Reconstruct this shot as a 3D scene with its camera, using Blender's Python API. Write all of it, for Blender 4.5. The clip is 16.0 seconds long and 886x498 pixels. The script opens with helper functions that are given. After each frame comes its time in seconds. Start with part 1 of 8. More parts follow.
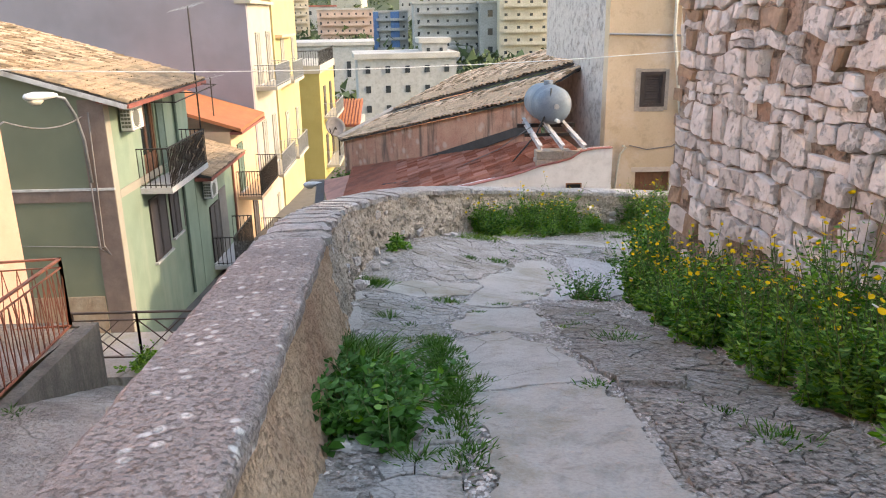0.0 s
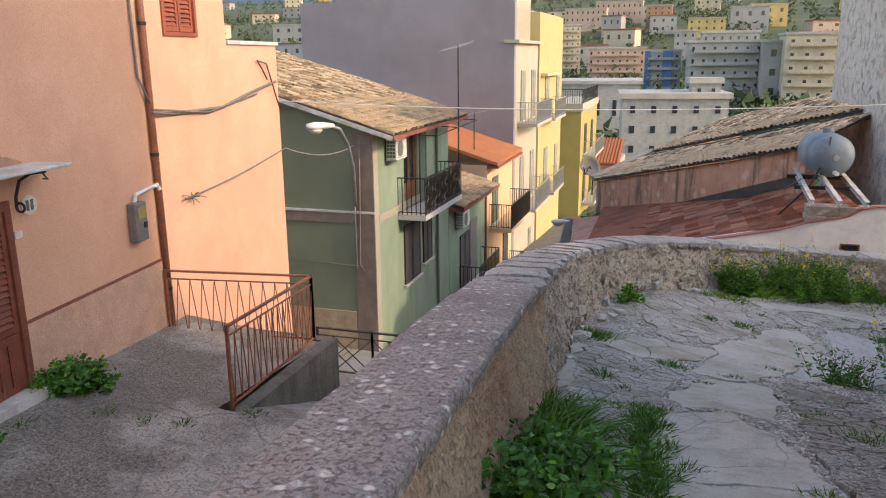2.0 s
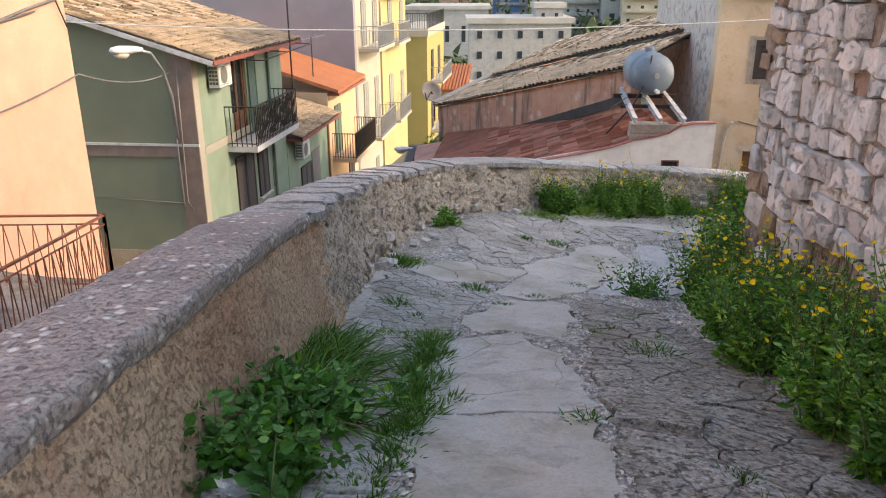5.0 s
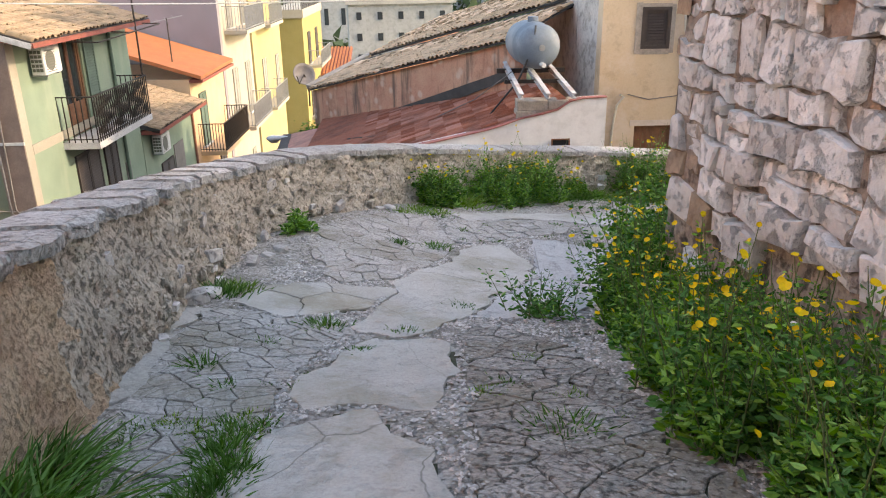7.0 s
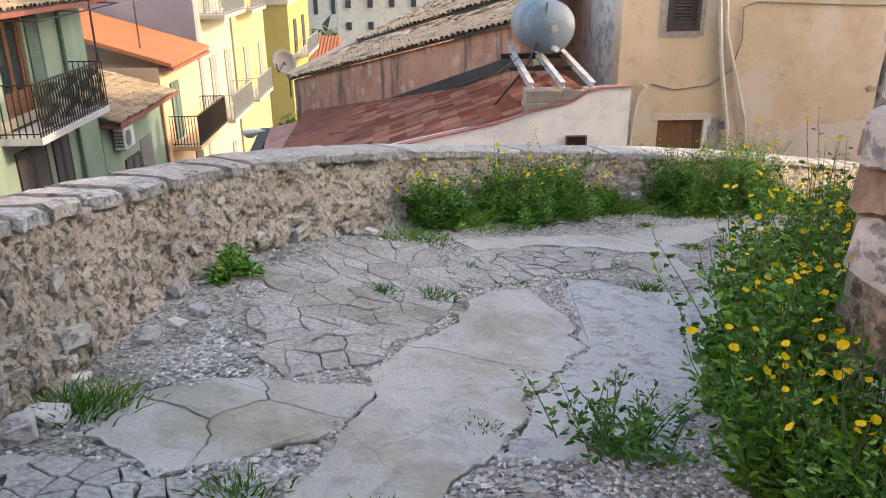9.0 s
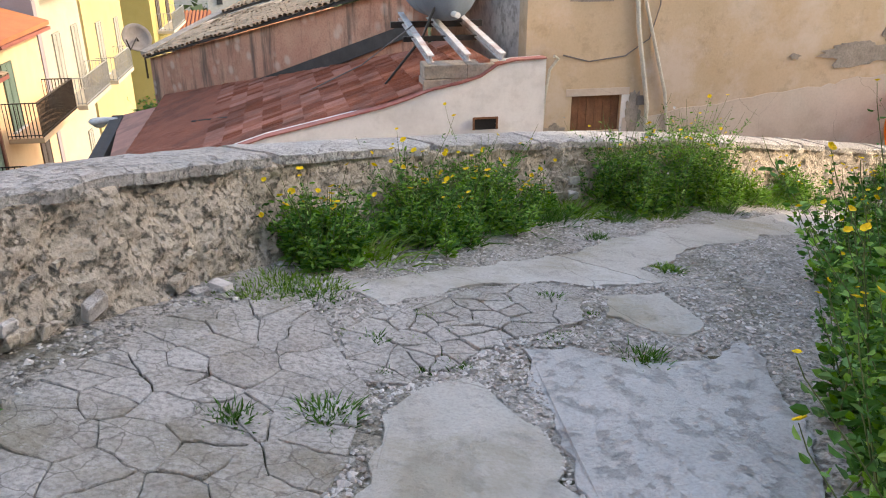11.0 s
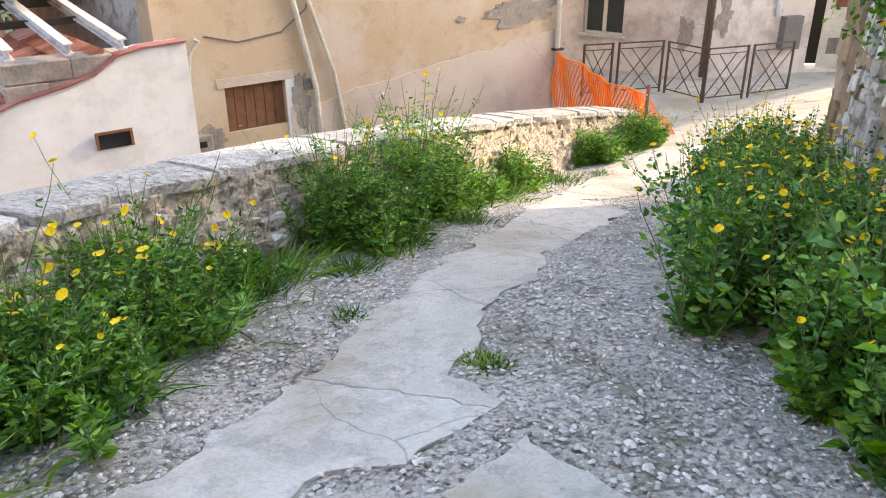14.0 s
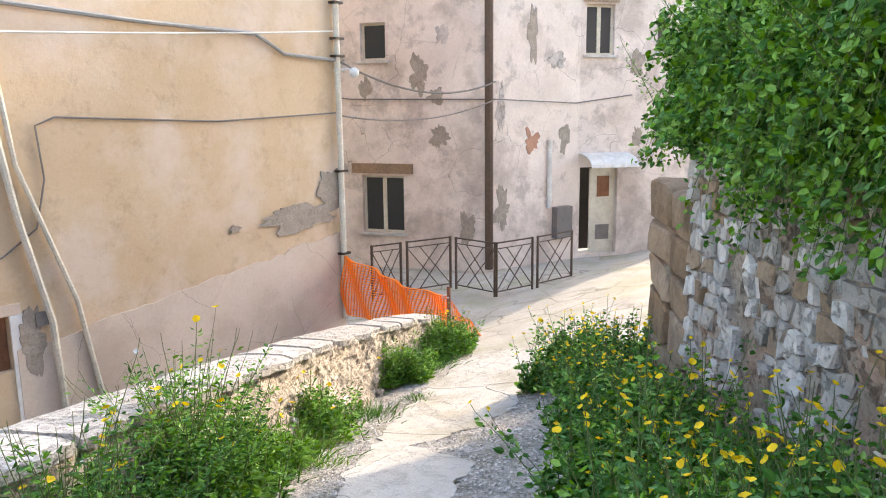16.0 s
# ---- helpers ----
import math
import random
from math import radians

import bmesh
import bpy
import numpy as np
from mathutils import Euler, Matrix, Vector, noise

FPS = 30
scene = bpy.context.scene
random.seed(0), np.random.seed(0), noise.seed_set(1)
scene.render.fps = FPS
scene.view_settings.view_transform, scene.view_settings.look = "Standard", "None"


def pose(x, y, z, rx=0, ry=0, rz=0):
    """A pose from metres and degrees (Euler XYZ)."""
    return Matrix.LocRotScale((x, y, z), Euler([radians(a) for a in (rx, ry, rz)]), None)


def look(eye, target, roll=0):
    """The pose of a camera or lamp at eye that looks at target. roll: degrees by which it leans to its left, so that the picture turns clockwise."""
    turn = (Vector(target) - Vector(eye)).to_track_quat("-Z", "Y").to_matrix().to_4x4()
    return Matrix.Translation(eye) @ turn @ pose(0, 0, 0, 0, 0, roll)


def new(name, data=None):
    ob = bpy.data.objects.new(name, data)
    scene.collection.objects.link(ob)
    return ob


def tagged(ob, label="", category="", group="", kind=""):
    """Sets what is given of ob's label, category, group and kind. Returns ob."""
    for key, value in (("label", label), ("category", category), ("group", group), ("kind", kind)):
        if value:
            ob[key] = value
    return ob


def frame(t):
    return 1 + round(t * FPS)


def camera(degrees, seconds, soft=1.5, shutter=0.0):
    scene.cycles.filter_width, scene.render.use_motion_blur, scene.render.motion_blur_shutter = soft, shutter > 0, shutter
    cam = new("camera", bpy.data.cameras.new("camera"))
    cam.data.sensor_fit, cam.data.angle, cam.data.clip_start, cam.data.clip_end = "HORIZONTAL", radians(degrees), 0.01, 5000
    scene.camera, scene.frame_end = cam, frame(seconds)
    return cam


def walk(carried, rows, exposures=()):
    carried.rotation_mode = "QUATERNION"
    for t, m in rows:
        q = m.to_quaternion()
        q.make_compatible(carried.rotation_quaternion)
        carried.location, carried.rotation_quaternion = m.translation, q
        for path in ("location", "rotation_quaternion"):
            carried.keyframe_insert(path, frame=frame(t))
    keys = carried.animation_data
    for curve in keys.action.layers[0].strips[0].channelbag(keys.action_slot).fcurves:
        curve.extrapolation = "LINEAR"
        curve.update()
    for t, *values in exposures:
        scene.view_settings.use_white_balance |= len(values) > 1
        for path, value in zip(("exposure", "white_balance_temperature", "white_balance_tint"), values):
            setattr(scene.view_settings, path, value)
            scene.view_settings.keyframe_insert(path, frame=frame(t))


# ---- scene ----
cam = camera(60.1, 16.0, 1.1)
PATH = [
    (0, (-0.253, 0.301, 1.112), (-0.192, 2.213, 0.526), -0.92),
    (0.5, (-0.094, 0.562, 1.100), (-0.246, 2.473, 0.525), -0.80),
    (1, (-0.060, 0.539, 1.119), (-0.364, 2.433, 0.549), -0.83),
    (1.5, (-0.019, 0.536, 1.123), (-0.462, 2.413, 0.595), -0.65),
    (2, (-0.014, 0.603, 1.145), (-0.596, 2.454, 0.657), -0.58),
    (2.5, (-0.062, 0.586, 1.133), (-0.781, 2.392, 0.665), -0.60),
    (3, (-0.084, 0.586, 1.135), (-0.910, 2.343, 0.655), -0.60),
    (3.5, (0.082, 0.627, 1.144), (-0.748, 2.367, 0.612), -0.51),
    (4, (0.260, 0.719, 1.116), (-0.416, 2.508, 0.527), -0.17),
    (4.5, (0.372, 0.881, 1.051), (-0.087, 2.725, 0.430), -0.07),
    (5, (0.494, 1.207, 0.948), (0.272, 3.082, 0.286), -0.26),
    (5.2, (0.545, 1.354, 0.893), (0.399, 3.233, 0.222), -0.19),
    (7.3, (0.720, 3.384, 0.500), (0.771, 5.257, -0.201), -0.82),
    (7.5, (0.712, 3.626, 0.459), (0.766, 5.501, -0.238), -0.81),
    (8, (0.722, 4.246, 0.355), (0.780, 6.121, -0.336), -0.81),
    (8.2, (0.702, 4.505, 0.296), (0.762, 6.381, -0.398), -0.71),
    (10.3, (0.741, 6.958, -0.162), (0.887, 8.800, -0.928), -0.53),
    (10.5, (0.746, 7.211, -0.212), (0.935, 9.047, -0.982), -0.49),
    (11, (0.822, 7.781, -0.303), (1.168, 9.592, -1.077), -0.16),
    (11.5, (0.932, 8.289, -0.392), (1.471, 10.055, -1.161), -0.11),
    (11.6, (0.957, 8.381, -0.396), (1.534, 10.133, -1.169), 0.22),
    (12, (1.019, 8.765, -0.455), (1.743, 10.461, -1.227), -0.07),
    (12.5, (1.195, 9.250, -0.550), (2.061, 10.871, -1.338), -0.27),
    (13, (1.254, 9.699, -0.677), (2.231, 11.250, -1.478), -0.39),
    (13.5, (1.351, 10.129, -0.739), (2.405, 11.622, -1.550), -0.34),
    (14, (1.491, 10.481, -0.755), (2.610, 11.921, -1.577), -0.29),
    (14.5, (1.624, 10.877, -0.788), (2.824, 12.254, -1.604), -0.15),
    (15, (1.909, 11.214, -0.886), (3.223, 12.533, -1.616), -0.44),
    (15.5, (2.260, 11.505, -0.841), (3.715, 12.751, -1.415), -0.64),
    (16, (2.537, 11.845, -0.798), (4.145, 12.978, -1.159), -0.65),
]
walk(cam, [(t, look(eye, target, roll)) for t, eye, target, roll in PATH],
     [(0, 2.42, 8150, 12), (0.5, 2.02, 8150, 10), (1.5, 1.84, 8100, 13), (3, 1.72, 8000, 13), (4, 1.72, 8000, 13), (5, 2.08, 8050, 13), (8, 2.42, 8250, 12), (11, 2.36, 8200, 12), (12, 2.46, 8200, 11), (13.5, 2.88, 8000, 11), (14.5, 2.86, 7800, 11), (16, 2.74, 7350, 10)])

# ---- world and sun ----
world = bpy.data.worlds.new("sky")
scene.world = world
world.use_nodes = True
wn = world.node_tree
sky = wn.nodes.new("ShaderNodeTexSky")
sky.sky_type, sky.sun_disc = "NISHITA", False
sky.sun_elevation, sky.sun_rotation = radians(27), radians(96)
sky.air_density, sky.dust_density = 1.0, 1.2
wn.links.new(sky.outputs[0], wn.nodes["Background"].inputs[0])
wn.nodes["Background"].inputs[1].default_value = 0.15
sun = new("sun", bpy.data.lights.new("sun", "SUN"))
sun.data.energy, sun.data.angle, sun.data.color = 0.92, radians(1.5), (1.0, 0.88, 0.74)
sun.matrix_world = look((9.9, -1.0, 5.1), (0, 0, 0))


# ---- materials ----
def mat(name, col, col2=None, scale=3.0, rough=0.85, bump=0.3, fine=40.0, stain=None, stain_amt=0.5, stain_scale=0.7,
        streak=False, metal=0.0, rnd=0.0, spots=None, spot_scale=25.0, spot_amt=0.5, trans=0.0, island=False, cracks=0.0, crack_w=0.02, grain=0.6, pits=0.0, pit_amt=0.8):
    m = bpy.data.materials.new(name)
    m.use_nodes = True
    nt = m.node_tree
    N, L = nt.nodes, nt.links
    bs = N["Principled BSDF"]
    co = N.new("ShaderNodeTexCoord")
    geo = N.new("ShaderNodeNewGeometry")

    def noisy(sc, det=6.0, ro=0.6, vec=None):
        n = N.new("ShaderNodeTexNoise")
        n.inputs["Scale"].default_value, n.inputs["Detail"].default_value, n.inputs["Roughness"].default_value = sc, det, ro
        L.new(vec or geo.outputs["Position"], n.inputs["Vector"])
        return n.outputs["Fac"]

    def ramp(fac, lo, hi):
        r = N.new("ShaderNodeMapRange")
        r.inputs[1].default_value, r.inputs[2].default_value = lo, hi
        L.new(fac, r.inputs[0])
        return r.outputs[0]

    def mix(fac, a, b):
        x = N.new("ShaderNodeMix")
        x.data_type = "RGBA"
        for sock, v in ((x.inputs[0], fac), (x.inputs[6], a), (x.inputs[7], b)):
            if isinstance(v, tuple):
                sock.default_value = (*v, 1)
            elif isinstance(v, float):
                sock.default_value = v
            else:
                L.new(v, sock)
        return x.outputs[2]

    def times(a, k):
        x = N.new("ShaderNodeMath")
        x.operation = "MULTIPLY"
        L.new(a, x.inputs[0])
        x.inputs[1].default_value = k
        return x.outputs[0]

    col2 = col2 or tuple(c * 0.72 for c in col)
    c = mix(ramp(noisy(scale), 0.35, 0.68), col, col2)
    c = mix(times(ramp(noisy(fine, 3.0), 0.42, 0.75), min(1.0, grain)), c, tuple(v * (0.6 if grain < 0.7 else 0.42) for v in col2))
    hollow = None
    if pits:
        hollow = ramp(noisy(pits, 8.0, 0.72), 0.53, 0.63)
        c = mix(times(hollow, pit_amt), c, tuple(v * 0.33 for v in col2))
    if stain:
        vec = None
        if streak:
            mp = N.new("ShaderNodeMapping")
            mp.inputs["Scale"].default_value = (1, 1, 0.12)
            L.new(geo.outputs["Position"], mp.inputs["Vector"])
            vec = mp.outputs[0]
        c = mix(times(ramp(noisy(stain_scale * (3 if streak else 1), 8.0, 0.65, vec), 0.5, 0.62), stain_amt), c, stain)
    if spots:
        v = N.new("ShaderNodeTexVoronoi")
        v.inputs["Scale"].default_value = spot_scale
        L.new(geo.outputs["Position"], v.inputs["Vector"])
        inv = ramp(v.outputs["Distance"], 0.36, 0.2)
        gate = N.new("ShaderNodeMath")
        gate.operation = "MULTIPLY"
        L.new(inv, gate.inputs[0])
        L.new(ramp(noisy(spot_scale * 0.35, 2.0), 0.47, 0.55), gate.inputs[1])
        c = mix(times(gate.outputs[0], spot_amt), c, spots)
    if cracks:
        wv = N.new("ShaderNodeTexNoise")
        wv.inputs["Scale"].default_value, wv.inputs["Detail"].default_value = cracks * 1.3, 5.0
        L.new(geo.outputs["Position"], wv.inputs["Vector"])
        ad = N.new("ShaderNodeVectorMath")
        ad.operation = "MULTIPLY_ADD"
        L.new(wv.outputs["Color"], ad.inputs[0])
        ad.inputs[1].default_value = (0.5 / cracks,) * 3
        L.new(geo.outputs["Position"], ad.inputs[2])
        vo = N.new("ShaderNodeTexVoronoi")
        vo.feature = "DISTANCE_TO_EDGE"
        vo.inputs["Scale"].default_value = cracks
        L.new(ad.outputs[0], vo.inputs["Vector"])
        g = N.new("ShaderNodeMath")
        g.operation = "MULTIPLY"
        L.new(ramp(vo.outputs["Distance"], crack_w, 0.0), g.inputs[0])
        L.new(ramp(noisy(cracks * 0.5, 3.0), 0.42, 0.55), g.inputs[1])
        c = mix(times(g.outputs[0], 0.65), c, (0.09, 0.08, 0.06))
    if rnd or island:
        src = geo.outputs["Random Per Island"]
        if not island:
            src = N.new("ShaderNodeObjectInfo").outputs["Random"]
        h = N.new("ShaderNodeHueSaturation")
        r = N.new("ShaderNodeMapRange")
        r.inputs[3].default_value, r.inputs[4].default_value = 1 - (rnd or 0.3), 1 + (rnd or 0.3)
        L.new(src, r.inputs[0])
        L.new(r.outputs[0], h.inputs["Value"])
        r2 = N.new("ShaderNodeMapRange")
        r2.inputs[3].default_value, r2.inputs[4].default_value = 1.15, 0.8
        L.new(src, r2.inputs[0])
        L.new(r2.outputs[0], h.inputs["Saturation"])
        L.new(c, h.inputs["Color"])
        c = h.outputs[0]
    L.new(c, bs.inputs["Base Color"])
    bs.inputs["Roughness"].default_value, bs.inputs["Metallic"].default_value = rough, metal
    if bump:
        b = N.new("ShaderNodeBump")
        b.inputs["Strength"].default_value, b.inputs["Distance"].default_value = bump, 0.03
        h = noisy(fine * 0.6, 5.0, 0.7)
        if hollow:
            sb = N.new("ShaderNodeMath")
            sb.operation = "SUBTRACT"
            L.new(h, sb.inputs[0])
            L.new(times(hollow, 0.6), sb.inputs[1])
            h = sb.outputs[0]
        L.new(h, b.inputs["Height"])
        L.new(b.outputs[0], bs.inputs["Normal"])
    if trans:
        tr = N.new("ShaderNodeBsdfTranslucent")
        L.new(c, tr.inputs[0])
        ms = N.new("ShaderNodeMixShader")
        ms.inputs[0].default_value = trans
        L.new(bs.outputs[0], ms.inputs[1])
        L.new(tr.outputs[0], ms.inputs[2])
        L.new(ms.outputs[0], N["Material Output"].inputs[0])
    return m


M = {
    "orange": mat("orange_plaster", (0.68, 0.395, 0.28), (0.61, 0.335, 0.23), 1.2, 0.9, 0.15, 60, (0.50, 0.30, 0.22), 0.35, 0.5),
    "orange_rough": mat("rough_orange_plinth", (0.70, 0.44, 0.325), (0.58, 0.345, 0.25), 4, 0.95, 1.0, 45),
    "salmon_dark": mat("grimy_plaster", (0.33, 0.19, 0.135), (0.50, 0.27, 0.185), 7, 0.95, 0.4, 50),
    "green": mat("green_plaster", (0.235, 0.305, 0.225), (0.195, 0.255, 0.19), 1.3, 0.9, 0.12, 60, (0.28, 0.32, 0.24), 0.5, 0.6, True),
    # darker olive copy of the green plaster, with the side's shade in its colour
    "green_shaded": mat("shaded_green_plaster", (0.205, 0.215, 0.145), (0.175, 0.185, 0.125), 1.3, 0.9, 0.12, 60, (0.17, 0.18, 0.12), 0.35, 0.6, True),
    "brown_band": mat("brown_painted_band", (0.25, 0.18, 0.15), None, 3, 0.9, 0.1),
    "peeled": mat("peeled_stone_base", (0.32, 0.22, 0.15), (0.42, 0.33, 0.24), 3, 0.95, 0.8, 20),
    "white_house": mat("cream_white_plaster", (0.38, 0.345, 0.285), (0.335, 0.30, 0.24), 1.0, 0.9, 0.1),
    "yellow_house": mat("pale_yellow_plaster", (0.40, 0.335, 0.165), (0.36, 0.295, 0.14), 1.0, 0.9, 0.1),
    "olive_yellow": mat("mustard_plaster", (0.33, 0.27, 0.10), (0.29, 0.235, 0.08), 1.0, 0.9, 0.1),
    "peach": mat("peach_plaster", (0.64, 0.44, 0.27), (0.56, 0.37, 0.225), 1.5, 0.9, 0.1),
    "purple": mat("grey_mauve_render", (0.245, 0.22, 0.245), (0.20, 0.18, 0.20), 0.6, 0.95, 0.2, 30, (0.24, 0.22, 0.25), 0.6, 0.25),
    "pink": mat("weathered_pink_render", (0.54, 0.31, 0.215), (0.46, 0.215, 0.15), 1.4, 0.95, 0.4, 30, (0.085, 0.065, 0.055), 0.8, 0.85, True, pits=1.6, pit_amt=0.3, spots=(0.58, 0.48, 0.40), spot_scale=2.5, spot_amt=0.5),
    "yellow": mat("ochre_plaster", (0.58, 0.445, 0.31), (0.51, 0.375, 0.24), 0.9, 0.92, 0.14, 24, (0.62, 0.51, 0.42), 0.85, 0.5, False, grain=0.16, pits=2.2, pit_amt=0.22),
    "yellow_low": mat("faded_pink_render", (0.62, 0.52, 0.44), (0.53, 0.43, 0.35), 0.9, 0.92, 0.16, 24, (0.42, 0.33, 0.26), 0.6, 0.8, cracks=1.0, crack_w=0.006, grain=0.2),
    "grey_patch": mat("bare_grey_cement", (0.40, 0.34, 0.285), (0.27, 0.23, 0.195), 5, 0.95, 0.7, 25),
    "whitewash": mat("whitewashed_render", (0.74, 0.73, 0.72), (0.64, 0.625, 0.61), 1.4, 0.9, 0.07, 20, (0.45, 0.43, 0.42), 0.35, 0.6, grain=0.15, pits=2.4, pit_amt=0.12),
    "rubble": mat("grey_rubble", (0.55, 0.50, 0.47), (0.43, 0.385, 0.355), 4, 0.95, 1.0, 14, grain=0.4, pits=4.0, pit_amt=0.3),
    "kerb": mat("stained_dark_concrete", (0.19, 0.175, 0.15), (0.12, 0.112, 0.095), 3, 0.95, 0.8, 25, (0.06, 0.058, 0.05), 0.6, 1.2, True),
    "roughcast": mat("tan_roughcast", (0.72, 0.53, 0.37), (0.58, 0.42, 0.285), 3.0, 0.97, 1.0, 48, (0.44, 0.23, 0.15), 0.5, 0.9, grain=0.35, pits=38.0, pit_amt=0.2),
    "verge_red": mat("dark_red_verge_paint", (0.26, 0.07, 0.06), (0.36, 0.16, 0.13), 6, 0.85, 0.2),
    "grey_house": mat("peeling_grey_render", (0.74, 0.655, 0.60), (0.62, 0.535, 0.485), 0.9, 0.92, 0.4, 20, (0.33, 0.27, 0.235), 0.6, 0.7, cracks=0.8, crack_w=0.006, grain=0.25, pits=1.3, pit_amt=0.45),
    "red_trim": mat("red_roof_trim", (0.29, 0.085, 0.06), None, 4, 0.8, 0.2),
    "coppo": mat("weathered_clay_tile", (0.70, 0.46, 0.29), (0.48, 0.31, 0.19), 5, 0.95, 0.6, 30, (0.16, 0.12, 0.08), 0.4, 1.3, rnd=0.7, island=True),
    "coppo_pale": mat("lichened_clay_tile", (0.35, 0.245, 0.15), (0.23, 0.16, 0.10), 5, 0.95, 0.5, 30, (0.11, 0.09, 0.06), 0.7, 1.2, rnd=0.65, island=True),
    "marsiglia": mat("red_interlocking_tile", (0.40, 0.135, 0.08), (0.30, 0.105, 0.065), 2, 0.85, 0.3, 40, (0.15, 0.065, 0.045), 0.6, 0.8, rnd=0.4),
    "orange_roof": mat("orange_roof_sheet", (0.40, 0.135, 0.05), (0.32, 0.105, 0.042), 2, 0.85, 0.3),
    "concrete": mat("worn_concrete", (0.55, 0.54, 0.535), (0.48, 0.47, 0.46), 1.6, 0.9, 0.8, 45, (0.43, 0.415, 0.39), 0.18, 0.9, grain=0.45, pits=8.0, pit_amt=0.15),
    "slab": mat("smooth_concrete_slab", (0.54, 0.515, 0.48), (0.44, 0.415, 0.37), 1.6, 0.85, 0.6, 50, (0.29, 0.25, 0.17), 0.6, 1.0, rnd=0.06, cracks=0.7, crack_w=0.005, grain=0.4, pits=7.0, pit_amt=0.12),
    "cell": mat("cracked_concrete_piece", (0.54, 0.51, 0.475), (0.43, 0.40, 0.37), 5.0, 0.95, 1.0, 40, (0.22, 0.19, 0.12), 0.5, 1.6, rnd=0.1, spots=(0.5, 0.48, 0.45), spot_scale=40, spot_amt=0.6, cracks=7.0, crack_w=0.035, grain=0.8),
    "rubbly": mat("crumbled_concrete", (0.46, 0.42, 0.385), (0.33, 0.30, 0.27), 5.0, 0.97, 1.0, 36, (0.24, 0.20, 0.14), 0.5, 1.4, rnd=0.1, spots=(0.56, 0.54, 0.51), spot_scale=30, spot_amt=0.8, cracks=5.0, crack_w=0.03, grain=0.9, pits=22.0, pit_amt=0.8),
    "lane": mat("gravelly_worn_concrete", (0.56, 0.52, 0.475), (0.43, 0.395, 0.36), 2.6, 0.95, 1.0, 45, (0.17, 0.155, 0.10), 0.6, 1.5, spots=(0.54, 0.52, 0.50), spot_scale=34, spot_amt=0.8, cracks=3.0, crack_w=0.025, grain=0.85, pits=26.0, pit_amt=0.55),
    "pebble": mat("aggregate_pebble", (0.52, 0.49, 0.455), (0.40, 0.375, 0.35), 30, 0.85, 0.2, 90, rnd=0.5, island=True),
    "soil": mat("dark_damp_soil", (0.10, 0.085, 0.06), (0.055, 0.065, 0.025), 8, 1.0, 0.8, 60),
    "pave": mat("worn_street_concrete", (0.29, 0.255, 0.22), (0.21, 0.185, 0.16), 1.3, 0.95, 0.9, 40, (0.47, 0.44, 0.40), 0.8, 0.6, spots=(0.46, 0.44, 0.41), spot_scale=30, spot_amt=0.6, cracks=0.5, crack_w=0.01, grain=0.75, pits=30.0, pit_amt=0.3),
    "street": mat("street_asphalt", (0.12, 0.11, 0.10), None, 2, 0.95, 0.4),
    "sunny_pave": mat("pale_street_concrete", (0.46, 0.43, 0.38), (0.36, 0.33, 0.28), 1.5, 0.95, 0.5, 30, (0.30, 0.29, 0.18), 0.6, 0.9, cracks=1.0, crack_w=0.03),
    "parapet": mat("rubble_render", (0.62, 0.535, 0.435), (0.49, 0.42, 0.345), 3.5, 0.97, 1.0, 34, (0.26, 0.22, 0.18), 0.3, 1.3, spots=(0.56, 0.52, 0.47), spot_scale=22, spot_amt=0.6, grain=0.75, pits=17.0, pit_amt=0.42),
    "coping": mat("pebbled_coping", (0.50, 0.435, 0.40), (0.41, 0.35, 0.325), 4, 0.92, 0.9, 46, (0.28, 0.24, 0.22), 0.45, 1.6, spots=(0.82, 0.79, 0.74), spot_scale=13, spot_amt=1.0, grain=0.7, pits=40.0, pit_amt=0.3),
    "capstone": mat("pale_cap_stone", (0.58, 0.55, 0.52), (0.46, 0.435, 0.405), 3, 0.92, 1.0, 34, (0.36, 0.33, 0.30), 0.35, 1.6, rnd=0.12, cracks=1.8, crack_w=0.012, grain=0.75, pits=16.0, pit_amt=0.2),
    "stone": mat("pale_limestone", (0.72, 0.68, 0.65), (0.59, 0.55, 0.52), 4, 0.95, 0.9, 24, (0.50, 0.43, 0.375), 0.15, 1.6, rnd=0.2, grain=0.35, pits=11.0, pit_amt=0.12),
    "stone_mix": mat("pale_rubble_stones", (0.72, 0.68, 0.65), (0.59, 0.55, 0.52), 4, 0.95, 0.9, 24, (0.50, 0.43, 0.375), 0.15, 1.6, rnd=0.2, island=True, grain=0.35, pits=11.0, pit_amt=0.12),
    "stone_dull": mat("weathered_grey_stone", (0.61, 0.575, 0.545), (0.48, 0.445, 0.415), 4, 0.95, 0.9, 24, (0.28, 0.23, 0.185), 0.4, 1.6, rnd=0.3, grain=0.45, pits=11.0, pit_amt=0.15),
    "stone_brown": mat("brown_tufa", (0.36, 0.255, 0.17), (0.26, 0.18, 0.125), 4, 0.97, 0.9, 18, (0.16, 0.11, 0.07), 0.5, 2.0, rnd=0.25),
    "mortar": mat("earthy_mortar", (0.40, 0.33, 0.275), (0.29, 0.235, 0.19), 3, 1.0, 1.0, 24, (0.36, 0.215, 0.15), 0.5, 1.6, grain=0.8, pits=7.0, pit_amt=0.8),
    "leaf": mat("leaf_green", (0.085, 0.25, 0.04), (0.045, 0.15, 0.025), 3, 0.5, 0.0, rnd=0.5, island=True, trans=0.22),
